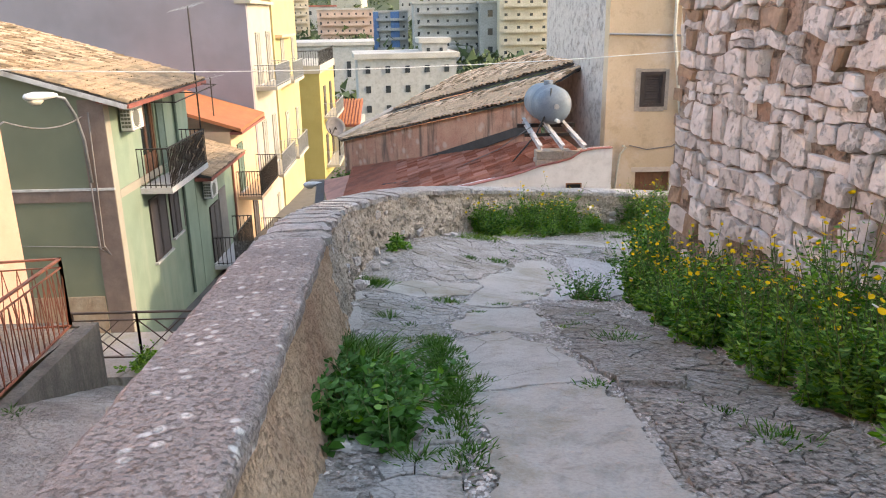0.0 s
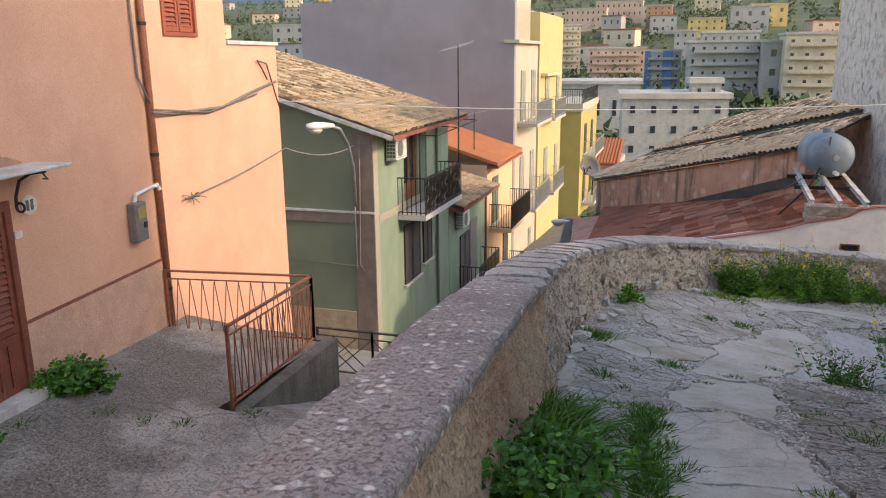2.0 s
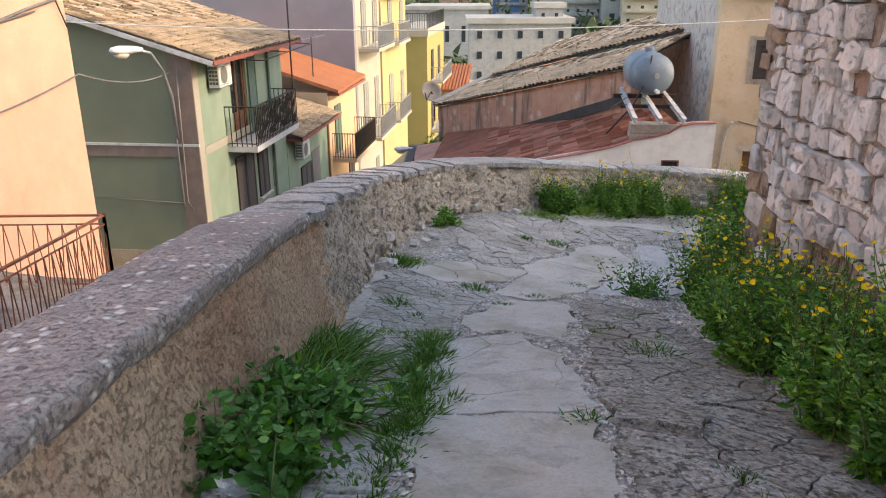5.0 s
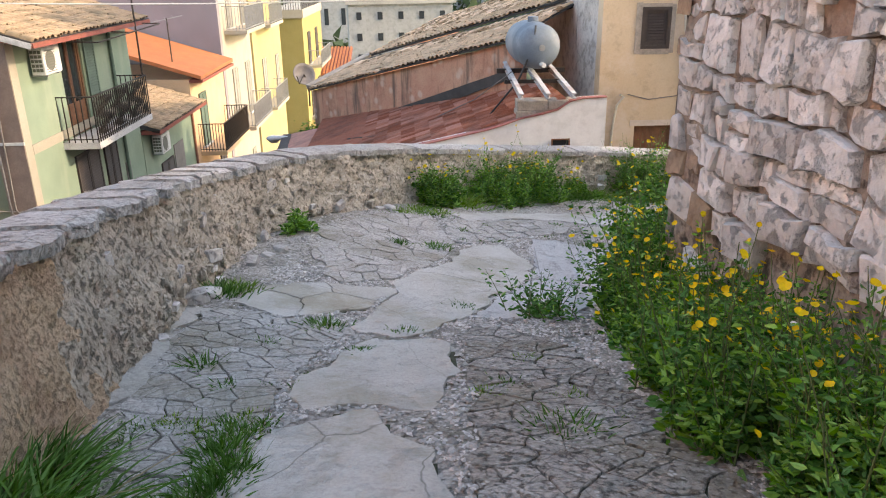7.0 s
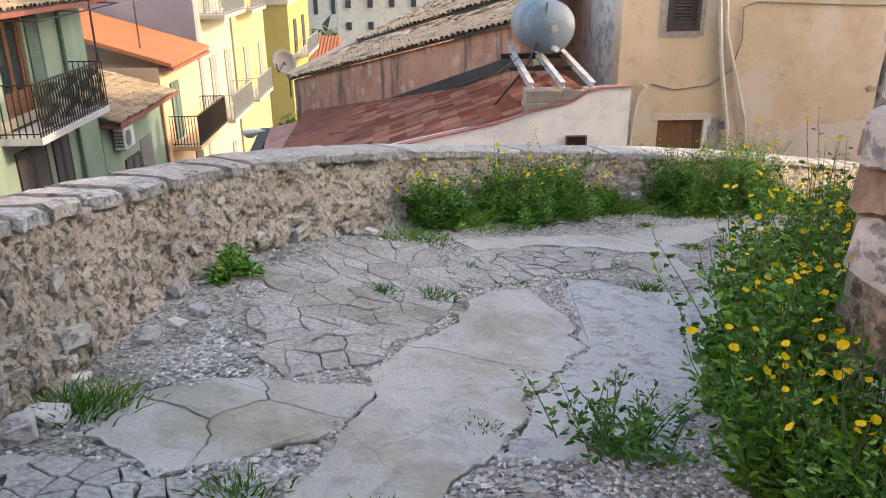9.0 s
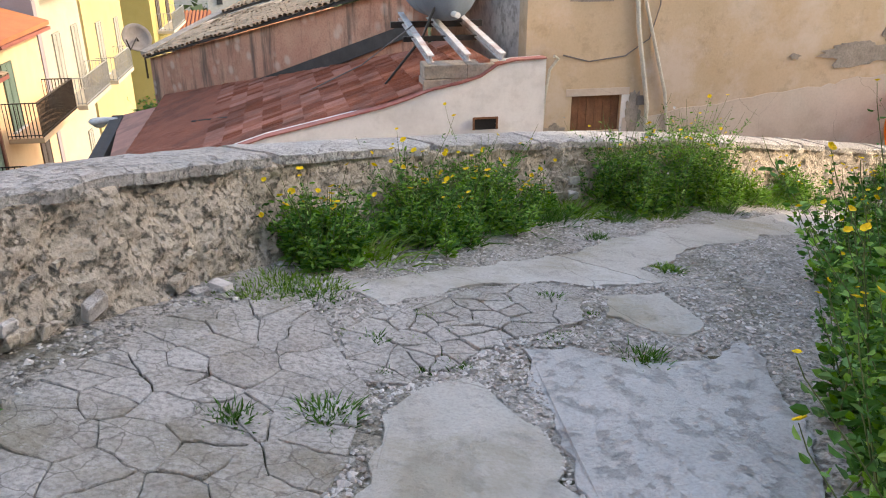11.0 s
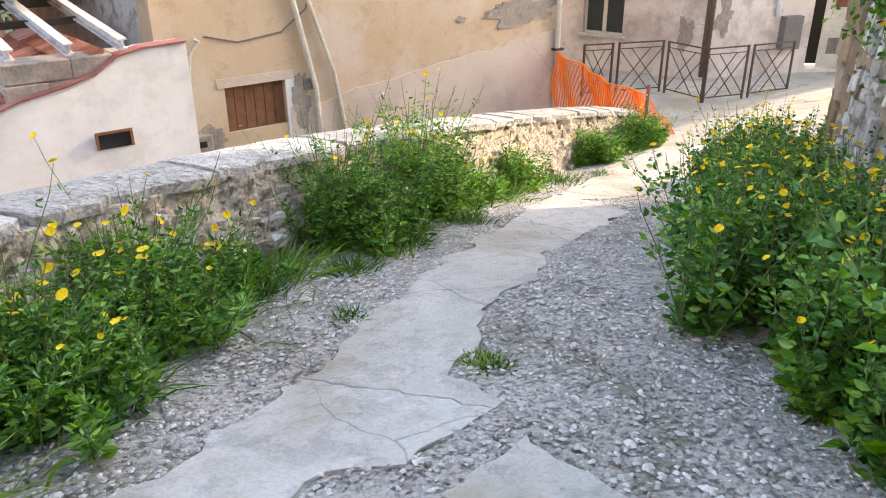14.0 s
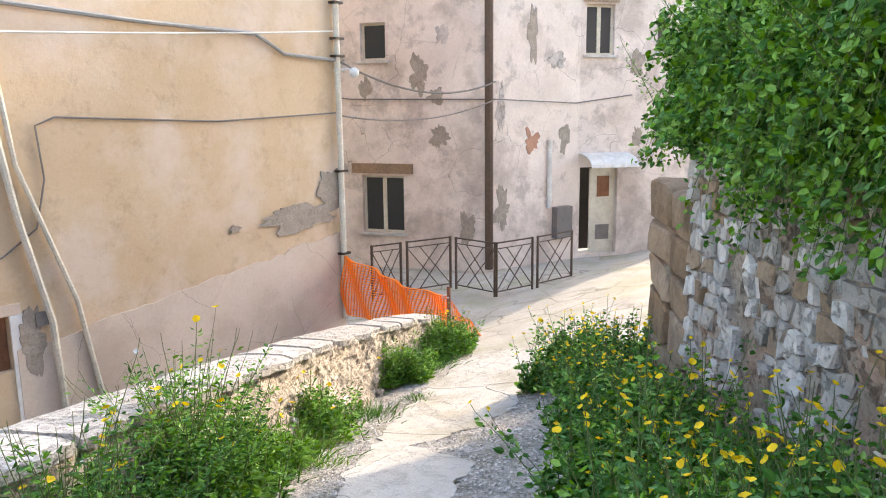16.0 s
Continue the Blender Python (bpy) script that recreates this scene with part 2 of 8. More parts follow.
    "leaf_light": mat("light_leaf_green", (0.22, 0.45, 0.05), (0.14, 0.32, 0.035), 3, 0.5, 0.0, rnd=0.45, island=True, trans=0.3),
    "grass": mat("grass_blade", (0.10, 0.24, 0.03), (0.055, 0.155, 0.02), 3, 0.6, 0.0, rnd=0.5, island=True, trans=0.3),
    "moss_grass": mat("bright_moss_grass", (0.22, 0.38, 0.04), (0.14, 0.27, 0.03), 3, 0.6, 0.0, rnd=0.4, island=True, trans=0.3),
    "dry": mat("dry_grass_blade", (0.36, 0.29, 0.15), None, 3, 0.8, 0.0, rnd=0.3, island=True, trans=0.2),
    "stem": mat("plant_stem", (0.13, 0.17, 0.05), None, 6, 0.7, 0.0),
    "petal": mat("yellow_petal", (0.88, 0.62, 0.004), (0.82, 0.54, 0.003), 9, 0.7, 0.0, trans=0.2),
    "fluff": mat("white_seed_head", (0.70, 0.70, 0.66), None, 9, 0.9, 0.0),
    "rust": mat("rusty_red_paint", (0.20, 0.055, 0.035), (0.28, 0.10, 0.05), 12, 0.6, 0.3, 60, (0.10, 0.04, 0.02), 0.6, 5),
    "iron": mat("dark_iron", (0.035, 0.032, 0.032), (0.06, 0.045, 0.035), 10, 0.55, 0.1, metal=0.6),
    "iron_brown": mat("brown_painted_iron", (0.075, 0.05, 0.038), (0.11, 0.072, 0.05), 10, 0.6, 0.1, metal=0.3),
    "wood": mat("red_brown_door_wood", (0.23, 0.055, 0.03), (0.15, 0.036, 0.02), 7, 0.65, 0.4, 50, (0.36, 0.22, 0.15), 0.2, 3.0, True),
    "wood_pale": mat("bleached_slat_wood", (0.46, 0.33, 0.26), (0.30, 0.14, 0.09), 9, 0.85, 0.3, 50),
    "hatch": mat("orange_brown_wood", (0.24, 0.105, 0.05), (0.16, 0.065, 0.03), 8, 0.8, 0.4, 40, (0.12, 0.06, 0.03), 0.5, 3.0, True),
    # near-black that stands in for the shade inside rooms and openings
    "dark": mat("interior_shade_black", (0.015, 0.014, 0.014), None, 3, 0.9, 0.0),
    "shutter": mat("dark_brown_shutter", (0.05, 0.035, 0.03), None, 5, 0.7, 0.1),
    "shutter_green": mat("dull_green_shutter", (0.10, 0.15, 0.11), None, 5, 0.7, 0.1),
    "shutter_grey": mat("pale_grey_shutter", (0.27, 0.26, 0.23), None, 5, 0.7, 0.1),
    "shutter_red": mat("red_brown_shutter", (0.33, 0.085, 0.045), None, 5, 0.7, 0.1),
    "white": mat("white_painted_metal", (0.74, 0.74, 0.72), None, 4, 0.5, 0.05, stain=(0.5, 0.48, 0.45), stain_amt=0.4, stain_scale=3),
    "pvc": mat("cream_plastic", (0.66, 0.62, 0.52), None, 4, 0.5, 0.05),
    "grey_metal": mat("grey_galvanised", (0.36, 0.37, 0.38), (0.28, 0.29, 0.30), 5, 0.5, 0.1, metal=0.5),
    "tank": mat("grey_blue_tank", (0.15, 0.195, 0.245), (0.115, 0.15, 0.19), 3, 0.62, 0.05, 60, (0.30, 0.33, 0.36), 0.4, 2.0),
    "beam": mat("peeling_white_beam", (0.56, 0.56, 0.57), (0.42, 0.40, 0.39), 6, 0.8, 0.3, 40, (0.30, 0.14, 0.09), 0.6, 1.8),
    "tar": mat("bitumen_flashing", (0.035, 0.032, 0.032), (0.055, 0.05, 0.05), 4, 0.8, 0.3),
    "cable": mat("grey_cable", (0.20, 0.18, 0.17), None, 5, 0.7, 0.0),
    "cable_dark": mat("black_cable", (0.03, 0.03, 0.03), None, 5, 0.6, 0.0),
    "pipe_brown": mat("red_brown_pipe", (0.27, 0.10, 0.06), None, 5, 0.6, 0.1),
    "net": mat("orange_plastic_net", (1.0, 0.37, 0.035), (0.97, 0.31, 0.025), 5, 0.5, 0.0, trans=0.5),
    "marble": mat("worn_marble", (0.60, 0.59, 0.57), (0.48, 0.46, 0.44), 4, 0.6, 0.1, 40, (0.28, 0.26, 0.23), 0.5, 2),
    "plate": mat("ceramic_plate", (0.70, 0.68, 0.62), None, 5, 0.3, 0.0),
    "ink": mat("dark_print", (0.12, 0.13, 0.10), None, 5, 0.6, 0.0),
    "hill": mat("wooded_hillside", (0.035, 0.052, 0.02), (0.07, 0.085, 0.034), 0.012, 1.0, 0.0, 0.09, (0.022, 0.032, 0.014), 0.9, 0.04),
    # blue of distant haze is put into the mountain's base colour
    "mountain": mat("haze_tinted_mountain", (0.055, 0.09, 0.13), (0.045, 0.075, 0.10), 0.004, 1.0, 0.0, 0.02),
    "tree": mat("distant_tree_leaf", (0.032, 0.055, 0.018), (0.06, 0.085, 0.026), 0.4, 0.9, 0.0, 2.0, rnd=0.4, island=True),
    "roof_flat": mat("grey_flat_roof", (0.38, 0.36, 0.33), None, 0.5, 0.9, 0.1),
}
for k in ("leaf", "leaf_light", "grass", "moss_grass"):
    M[k].node_tree.nodes["Principled BSDF"].inputs["Specular IOR Level"].default_value = 0.22
glass = bpy.data.materials.new("window_glass")
glass.use_nodes = True
glass.node_tree.nodes["Principled BSDF"].inputs["Base Color"].default_value = (0.03, 0.035, 0.04, 1)
glass.node_tree.nodes["Principled BSDF"].inputs["Roughness"].default_value = 0.08
M["glass"] = glass


def tint(name, col):
    if name not in M:
        M[name] = mat(name, col, tuple(c * 0.85 for c in col), 0.3, 0.9, 0.0, 3.0, tuple(c * 0.6 for c in col), 0.4, 0.12, True)
    return M[name]


# ---- building helpers ----
def mesh_of(name, bm, material, smooth=False):
    me = bpy.data.meshes.new(name)
    bm.to_mesh(me)
    bm.free()
    me.materials.append(material)
    if smooth:
        me.polygons.foreach_set("use_smooth", [True] * len(me.polygons))
    return me


def part(name, bm, material, parent=None, label="", smooth=False):
    ob = new(name, mesh_of(name, bm, material, smooth) if isinstance(bm, bmesh.types.BMesh) else bm)
    ob.parent = parent
    return tagged(ob, label)


def data_mesh(name, verts, faces, material, smooth=False):
    me = bpy.data.meshes.new(name)
    me.from_pydata(verts if isinstance(verts, list) else verts.tolist(), [], faces if isinstance(faces, list) else faces.tolist())
    me.materials.append(material)
    if smooth:
        me.polygons.foreach_set("use_smooth", [True] * len(me.polygons))
    me.update()
    return me


def inv(t):
    """What undoes a parent's pose: parts are modelled in world coordinates."""
    return Matrix.Translation(-t.location) if t.parent is None else Matrix.Identity(4)


def thing(name, label, category, at=(0, 0, 0), group="", kind=""):
    ob = new(name)
    ob.location = at
    return tagged(ob, label, category, group, kind)


class B:
    """A bmesh that collects simple shapes in world coordinates, less an origin."""

    def __init__(self, o=(0, 0, 0)):
        self.bm, self.o = bmesh.new(), Vector(o)

    def poly(self, pts):
        return self.bm.faces.new([self.bm.verts.new(Vector(p) - self.o) for p in pts])

    def hexa(self, c):
        v = [self.bm.verts.new(Vector(p) - self.o) for p in c]
        for f in ((0, 3, 2, 1), (4, 5, 6, 7), (0, 1, 5, 4), (1, 2, 6, 5), (2, 3, 7, 6), (3, 0, 4, 7)):
            self.bm.faces.new([v[i] for i in f])
        return self

    def box(self, x0, x1, y0, y1, z0, z1):
        return self.hexa([(x0, y0, z0), (x1, y0, z0), (x1, y1, z0), (x0, y1, z0), (x0, y0, z1), (x1, y0, z1), (x1, y1, z1), (x0, y1, z1)])

    def obox(self, m, sx, sy, sz):
        """A box of that size whose middle is at the pose m."""
        c = [(-1, -1, -1), (1, -1, -1), (1, 1, -1), (-1, 1, -1), (-1, -1, 1), (1, -1, 1), (1, 1, 1), (-1, 1, 1)]
        return self.hexa([m @ Vector((a * sx / 2, b * sy / 2, d * sz / 2)) for a, b, d in c])

    def bar(self, p, q, w, h=None):
        """A square bar from p to q."""
        p, q = Vector(p), Vector(q)
        d = q - p
        m = Matrix.Translation((p + q) / 2) @ d.to_track_quat("Y", "Z").to_matrix().to_4x4()
        return self.obox(m, w, d.length, h or w)

    def tube(self, pts, r, n=8):
        pts = [Vector(p) for p in pts]
        rings = []
        for i, p in enumerate(pts):
            d = (pts[min(i + 1, len(pts) - 1)] - pts[max(i - 1, 0)]).normalized()
            a = d.orthogonal().normalized() if not rings else (ax - d * ax.dot(d)).normalized()
            ax = a
            b = d.cross(a)
            rr = r[i] if isinstance(r, (list, tuple)) else r
            rings.append([self.bm.verts.new(p - self.o + (a * math.cos(2 * math.pi * k / n) + b * math.sin(2 * math.pi * k / n)) * rr) for k in range(n)])
        for u, v in zip(rings, rings[1:]):
            for k in range(n):
                self.bm.faces.new((u[k], u[(k + 1) % n], v[(k + 1) % n], v[k]))
        self.bm.faces.new(rings[0][::-1])
        self.bm.faces.new(rings[-1])
        return self

    def prism(self, pts, d):
        """The polygon pts, pushed along d."""
        d = Vector(d)
        a = [self.bm.verts.new(Vector(p) - self.o) for p in pts]
        b = [self.bm.verts.new(Vector(p) - self.o + d) for p in pts]
        self.bm.faces.new(a[::-1])
        self.bm.faces.new(b)
        for i in range(len(a)):
            j = (i + 1) % len(a)
            self.bm.faces.new((a[i], a[j], b[j], b[i]))
        bmesh.ops.recalc_face_normals(self.bm, faces=self.bm.faces)
        return self

    def bevel(self, w=0.01, s=1):
        bmesh.ops.bevel(self.bm, geom=self.bm.edges[:], offset=w, segments=s, affect="EDGES")
        return self


def sag(p, q, drop, n=14):
    p, q = Vector(p), Vector(q)
    return [p.lerp(q, i / n) - Vector((0, 0, drop * 4 * (i / n) * (1 - i / n))) for i in range(n + 1)]


def cable(pts, r, label, material="cable"):
    return tagged(part("cable", B().tube(pts, r, 6).bm, M[material], None, "", True), label, "cable")


class Face:
    """A wall plane: u metres along it from the plan point a towards b, z up, n outwards (to the right of a to b when side is 1)."""

    def __init__(self, a, b, side=1):
        self.a = Vector((*a, 0))
        self.d = (Vector((*b, 0)) - self.a).normalized()
        self.n = Vector((self.d.y, -self.d.x, 0)) * side

    def p(self, u, z, out=0.0):
        return self.a + self.d * u + self.n * out + Vector((0, 0, z))

    def slab(self, b, u0, u1, z0, z1, o0, o1):
        b.hexa([self.p(u0, z0, o0), self.p(u1, z0, o0), self.p(u1, z0, o1), self.p(u0, z0, o1),
                self.p(u0, z1, o0), self.p(u1, z1, o0), self.p(u1, z1, o1), self.p(u0, z1, o1)])
        return b


def wall_with_holes(f, u0, u1, z0, z1, holes, thick=0.35):
    """A wall on the face f with real openings: holes are (u0, u1, z0, z1)."""
    b = B()
    us = sorted({u0, u1, *[h[0] for h in holes], *[h[1] for h in holes]})
    zs = sorted({z0, z1, *[h[2] for h in holes], *[h[3] for h in holes]})
    for a, c in zip(us, us[1:]):
        run = None
        for e, g in zip(zs, zs[1:]):
            hole = any(h[0] <= (a + c) / 2 <= h[1] and h[2] <= (e + g) / 2 <= h[3] for h in holes)
            if hole:
                if run is not None:
                    f.slab(b, a, c, run, e, -thick, 0)
                run = None
            elif run is None:
                run = e
        if run is not None:
            f.slab(b, a, c, run, z1, -thick, 0)
    bmesh.ops.remove_doubles(b.bm, verts=b.bm.verts[:], dist=0.0005)
    return b.bm


def louvre(f, parent, u0, u1, z0, z1, out, material, slat_mat=None, n=None, name="shutter", label=""):
    """A louvred leaf: a frame with tilted slats, in front of a dark gap."""
    sh = part(name, f.slab(f.slab(f.slab(f.slab(B(), u0, u0 + 0.06, z0, z1, out, out + 0.045), u1 - 0.06, u1, z0, z1, out, out + 0.045), u0 + 0.06, u1 - 0.06, z0, z0 + 0.07, out, out + 0.045), u0 + 0.06, u1 - 0.06, z1 - 0.07, z1, out, out + 0.045).bm, material, parent, label)
    n = n or max(4, int((z1 - z0) / 0.075))
    step = (z1 - z0 - 0.14) / n
    b = B()
    for i in range(n):
        z = z0 + 0.07 + step * i
        b.hexa([f.p(u0 + 0.06, z, out + 0.035), f.p(u1 - 0.06, z, out + 0.035), f.p(u1 - 0.06, z + 0.01, out + 0.045), f.p(u0 + 0.06, z + 0.01, out + 0.045),
                f.p(u0 + 0.06, z + step * 0.8, out + 0.004), f.p(u1 - 0.06, z + step * 0.8, out + 0.004), f.p(u1 - 0.06, z + step * 0.8 + 0.01, out + 0.014), f.p(u0 + 0.06, z + step * 0.8 + 0.01, out + 0.014)])
    part("slats", b.bm, slat_mat or material, sh)
    return sh


def window(f, parent, u0, u1, z0, z1, frame_mat, leaves=2, depth=0.12, sill=None, name="window"):
    """A glazed window set back in its opening: frame, panes and, if asked, a sill."""
    fr = B()
    t = 0.06
    f.slab(fr, u0, u0 + t, z0, z1, -depth - 0.05, -depth)
    f.slab(fr, u1 - t, u1, z0, z1, -depth - 0.05, -depth)
    f.slab(fr, u0 + t, u1 - t, z0, z0 + t, -depth - 0.05, -depth)
    f.slab(fr, u0 + t, u1 - t, z1 - t, z1, -depth - 0.05, -depth)
    if leaves == 2:
        f.slab(fr, (u0 + u1) / 2 - 0.05, (u0 + u1) / 2 + 0.05, z0 + t, z1 - t, -depth - 0.05, -depth + 0.01)
    w = part(name, fr.bm, frame_mat, parent)
    xs = [u0 + t, (u0 + u1) / 2, u1 - t] if leaves == 2 else [u0 + t, u1 - t]
    for a, c in zip(xs, xs[1:]):
        part("pane", f.slab(B(), a, c, z0 + t, z1 - t, -depth - 0.03, -depth - 0.02).bm, M["glass"], w)
    if sill:
        part("sill", f.slab(B(), u0 - 0.08, u1 + 0.08, z0 - 0.06, z0 - 0.004, -depth, 0.07).bm, sill, w)
    return w


# ---- the lie of the land ----
LAND = np.array([(-.52, 3.63, -.90), (.29, 4.57, -1.12), (.8, 4.31, -1.04), (-.13, 5.1, -1.27), (-.68, 5.46, -1.32), (-.43, 5.92, -1.44),
                 (.07, 6.2, -1.44), (.87, 7.2, -1.68), (-.76, 7.12, -1.57), (-.01, 7.12, -1.68), (-.86, 8.1, -1.73), (.25, 8, -1.85),
                 (1.04, 8.41, -1.97), (1.65, 10.05, -2.33), (.03, 11.18, -2.13), (.71, 10.52, -2.25), (2.82, 12.16, -2.6), (3.14, 13.1, -2.8),
                 (4.07, 12.03, -2.75), (4.52, 13.28, -2.9), (8.5, 16.6, -4.0), (12.06, 18.44, -4.45), (17.5, 19.7, -4.63), (0, 0, -.2),
                 (3, 4, -1.1), (24, 19, -4.7), (6, 15.6, -3.42), (10, 17.7, -4.25), (3.1, 15, -3.02), (7, 13.5, -3.3)])


def ground(x, y):
    x, y = np.atleast_1d(np.asarray(x, float)), np.atleast_1d(np.asarray(y, float))
    dx, dy = LAND[None, :, 0] - x[:, None], LAND[None, :, 1] - y[:, None]
    w = (dx ** 2 + dy ** 2 + 0.35) ** -2.0
    a = np.stack([np.ones_like(dx), dx, dy], -1)
    m = np.einsum("nk,nki,nkj->nij", w, a, a)
    m[:, [1, 2], [1, 2]] += 1e-3 * w.sum(1)[:, None]
    v = np.einsum("nk,nki,k->ni", w, a, LAND[:, 2])
    return np.linalg.solve(m, v[..., None])[:, 0, 0]


def gz(x, y):
    return float(ground(x, y)[0])


def smooth_line(pts, step):
    """Points along a smooth curve through pts."""
    pts = [np.array(p, float) for p in pts]
    pts = [2 * pts[0] - pts[1]] + pts + [2 * pts[-1] - pts[-2]]
    out = []
    for a, b, c, d in zip(pts, pts[1:], pts[2:], pts[3:]):
        n = max(1, int(np.linalg.norm(c - b) / step))
        for i in range(n):
            t = i / n
            out.append(0.5 * (2 * b + (c - a) * t + (2 * a - 5 * b + 4 * c - d) * t * t + (3 * b - a - 3 * c + d) * t ** 3))
    out.append(pts[-2])
    return np.array(out)


# inner top edge of the parapet: x, y, z
EDGE = smooth_line([(-.80, -2, .10), (-.82, 1, 0.0), (-.83, 2.4, -.13), (-.88, 3.8, -.25), (-.93, 5, -.36), (-1.04, 6.4, -.6), (-1.12, 7.6, -.79),
                    (-1.15, 8.8, -.99), (-1.02, 9.9, -1.17), (-.68, 11, -1.34), (-.05, 12.0, -1.5), (.75, 13.1, -1.75), (1.6, 14.0, -2.0),
                    (3.0, 15.0, -2.28), (4.7, 15.8, -2.55), (6.2, 16.4, -2.8), (8.4, 17.4, -3.25), (10.5, 18.1, -3.65), (11.9, 18.5, -3.95)], 0.06)
TAN = np.gradient(EDGE[:, :2], axis=0)
TAN /= np.linalg.norm(TAN, axis=1)[:, None]
OUTW = np.stack([-TAN[:, 1], TAN[:, 0]], 1)   # away from the lane


# ---- ground, lane and streets ----
def fnoise(p, s, seed=0.0):
    return np.array([noise.noise(Vector((q[0] * s + seed, q[1] * s, (q[2] if len(q) > 2 else 0) * s))) for q in p])


def land_far(x, y):
    """Height of the open country below and beyond the houses."""
    r = math.hypot(x, y)
    z = -9.5 - 0.05 * max(0, y - 20) if y < 100 else -13.5 + 0.035 * (min(y, 260) - 100)
    if y > 260:
        z += 0.125 * (min(y, 800) - 260) + 0.02 * max(0, y - 800)
    z += 6 * noise.noise(Vector((x * 0.006, y * 0.006, 1))) * min(1, max(0, y - 80) / 200)
    return z


vs, fs, NX, NY = [], [], 60, 90
for j in range(NY):
    y = -60 + 3500 * (j / (NY - 1)) ** 2.4
    for i in range(NX):
        s = (i / (NX - 1) - 0.5) * 2
        x = s * abs(s) * (300 + 0.9 * (y + 60))
        vs.append((x, y, land_far(x, y)))
for j in range(NY - 1):
    for i in range(NX - 1):
        fs.append((j * NX + i, j * NX + i + 1, (j + 1) * NX + i + 1, (j + 1) * NX + i))
tagged(new("ground", data_mesh("ground", vs, fs, M["hill"], True)), "green and brown hillside below and beyond the town", "ground", kind="structure")
# mountain backdrop; its haze is only the blue of the material
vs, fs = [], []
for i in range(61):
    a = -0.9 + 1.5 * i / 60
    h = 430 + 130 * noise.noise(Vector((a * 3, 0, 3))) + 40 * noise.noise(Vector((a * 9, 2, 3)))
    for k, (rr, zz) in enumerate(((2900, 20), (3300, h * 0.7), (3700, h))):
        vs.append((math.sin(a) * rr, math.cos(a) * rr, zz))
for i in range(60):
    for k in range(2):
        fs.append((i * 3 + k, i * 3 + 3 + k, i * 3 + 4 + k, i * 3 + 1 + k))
tagged(new("backdrop", data_mesh("backdrop", vs, fs, M["mountain"], True)), "mountains on the horizon with blue haze painted into their colour", "mountains", kind="structure")

# the lane: a fine sheet that follows the slope
xs, ys = np.arange(-1.7, 11, 0.07), np.arange(-2.6, 19.6, 0.07)
gx, gy = np.meshgrid(xs, ys)
gp = np.stack([gx.ravel(), gy.ravel()], 1)
gzz = ground(gp[:, 0], gp[:, 1])
gzz += 0.016 * fnoise(gp, 2.3) + 0.011 * fnoise(gp, 7, 5) + 0.007 * fnoise(gp, 19, 9)
# keep to the lane's side of the parapet
near = np.array([np.argmin((EDGE[::4, 0] - p[0]) ** 2 + (EDGE[::4, 1] - p[1]) ** 2) for p in gp]) * 4
side = ((gp - EDGE[near, :2]) * OUTW[near]).sum(1)
ok = (side < 0.3).reshape(gx.shape)
nx = len(xs)
fs = [(j * nx + i, j * nx + i + 1, (j + 1) * nx + i + 1, (j + 1) * nx + i) for j in range(len(ys) - 1) for i in range(nx - 1)
      if ok[j, i] and ok[j, i + 1] and ok[j + 1, i] and ok[j + 1, i + 1]]
used = sorted({i for f in fs for i in f})
re = {o: n for n, o in enumerate(used)}
lane = new("road", data_mesh("road", [(gp[o, 0], gp[o, 1], gzz[o]) for o in used], [tuple(re[i] for i in f) for f in fs], M["lane"], True))
tagged(lane, "steep lane of worn gravelly concrete with cracks and moss", "lane", kind="structure")

# the little square at the foot of the lane
b = B()
for x0, x1 in ((11, 14), (14, 18), (18, 24), (24, 34)):
    for y0, y1 in ((8, 12), (12, 16), (16, 19.6), (19.6, 22.5), (22.5, 27)):
        b.poly([(x, y, gz(x, min(y, 20)) - 0.012) for x, y in ((x0, y0), (x1, y0), (x1, y1), (x0, y1))])
b.poly([(x, y, gz(x, min(y, 19.5)) - 0.012) for x, y in ((8.6, 19.6), (11, 19.6), (11, 22.5), (8.6, 22.5))])
bmesh.ops.remove_doubles(b.bm, verts=b.bm.verts[:], dist=0.002)
tagged(part("pavement", b.bm, M["sunny_pave"]), "pale cracked concrete of a small sunlit square", "pavement", kind="structure")


def pave_z(x, y):
    return -2.5 - 0.07 * (y - 5.6) - 0.09 * (x + 6.8)


# street terrace before the orange house
vs, fs = [], []
px, py = np.arange(-7.6, -0.9, 0.13), np.arange(-6, 10.45, 0.13)
for y in py:
    for x in px:
        z = pave_z(x, y) + 0.012 * noise.noise(Vector((x * 3, y * 3, 0))) + 0.008 * noise.noise(Vector((x * 9, y * 9, 4)))
        if x > -4.85 and y > 7.75:
            z -= min((y - 7.75) * 0.33, 0.95)
        vs.append((x, y, z))
n = len(px)
for j in range(len(py) - 1):
    for i in range(n - 1):
        xm, ym = px[i] + 0.06, py[j] + 0.06
        if not (xm > -4.95 and xm < -4.8 and ym > 7.7):
            fs.append((j * n + i, j * n + i + 1, (j + 1) * n + i + 1, (j + 1) * n + i))
tagged(new("pavement_terrace", data_mesh("pavement_terrace", vs, fs, M["pave"], True)), "worn grey concrete terrace with pale patches before the orange house", "pavement", kind="structure")
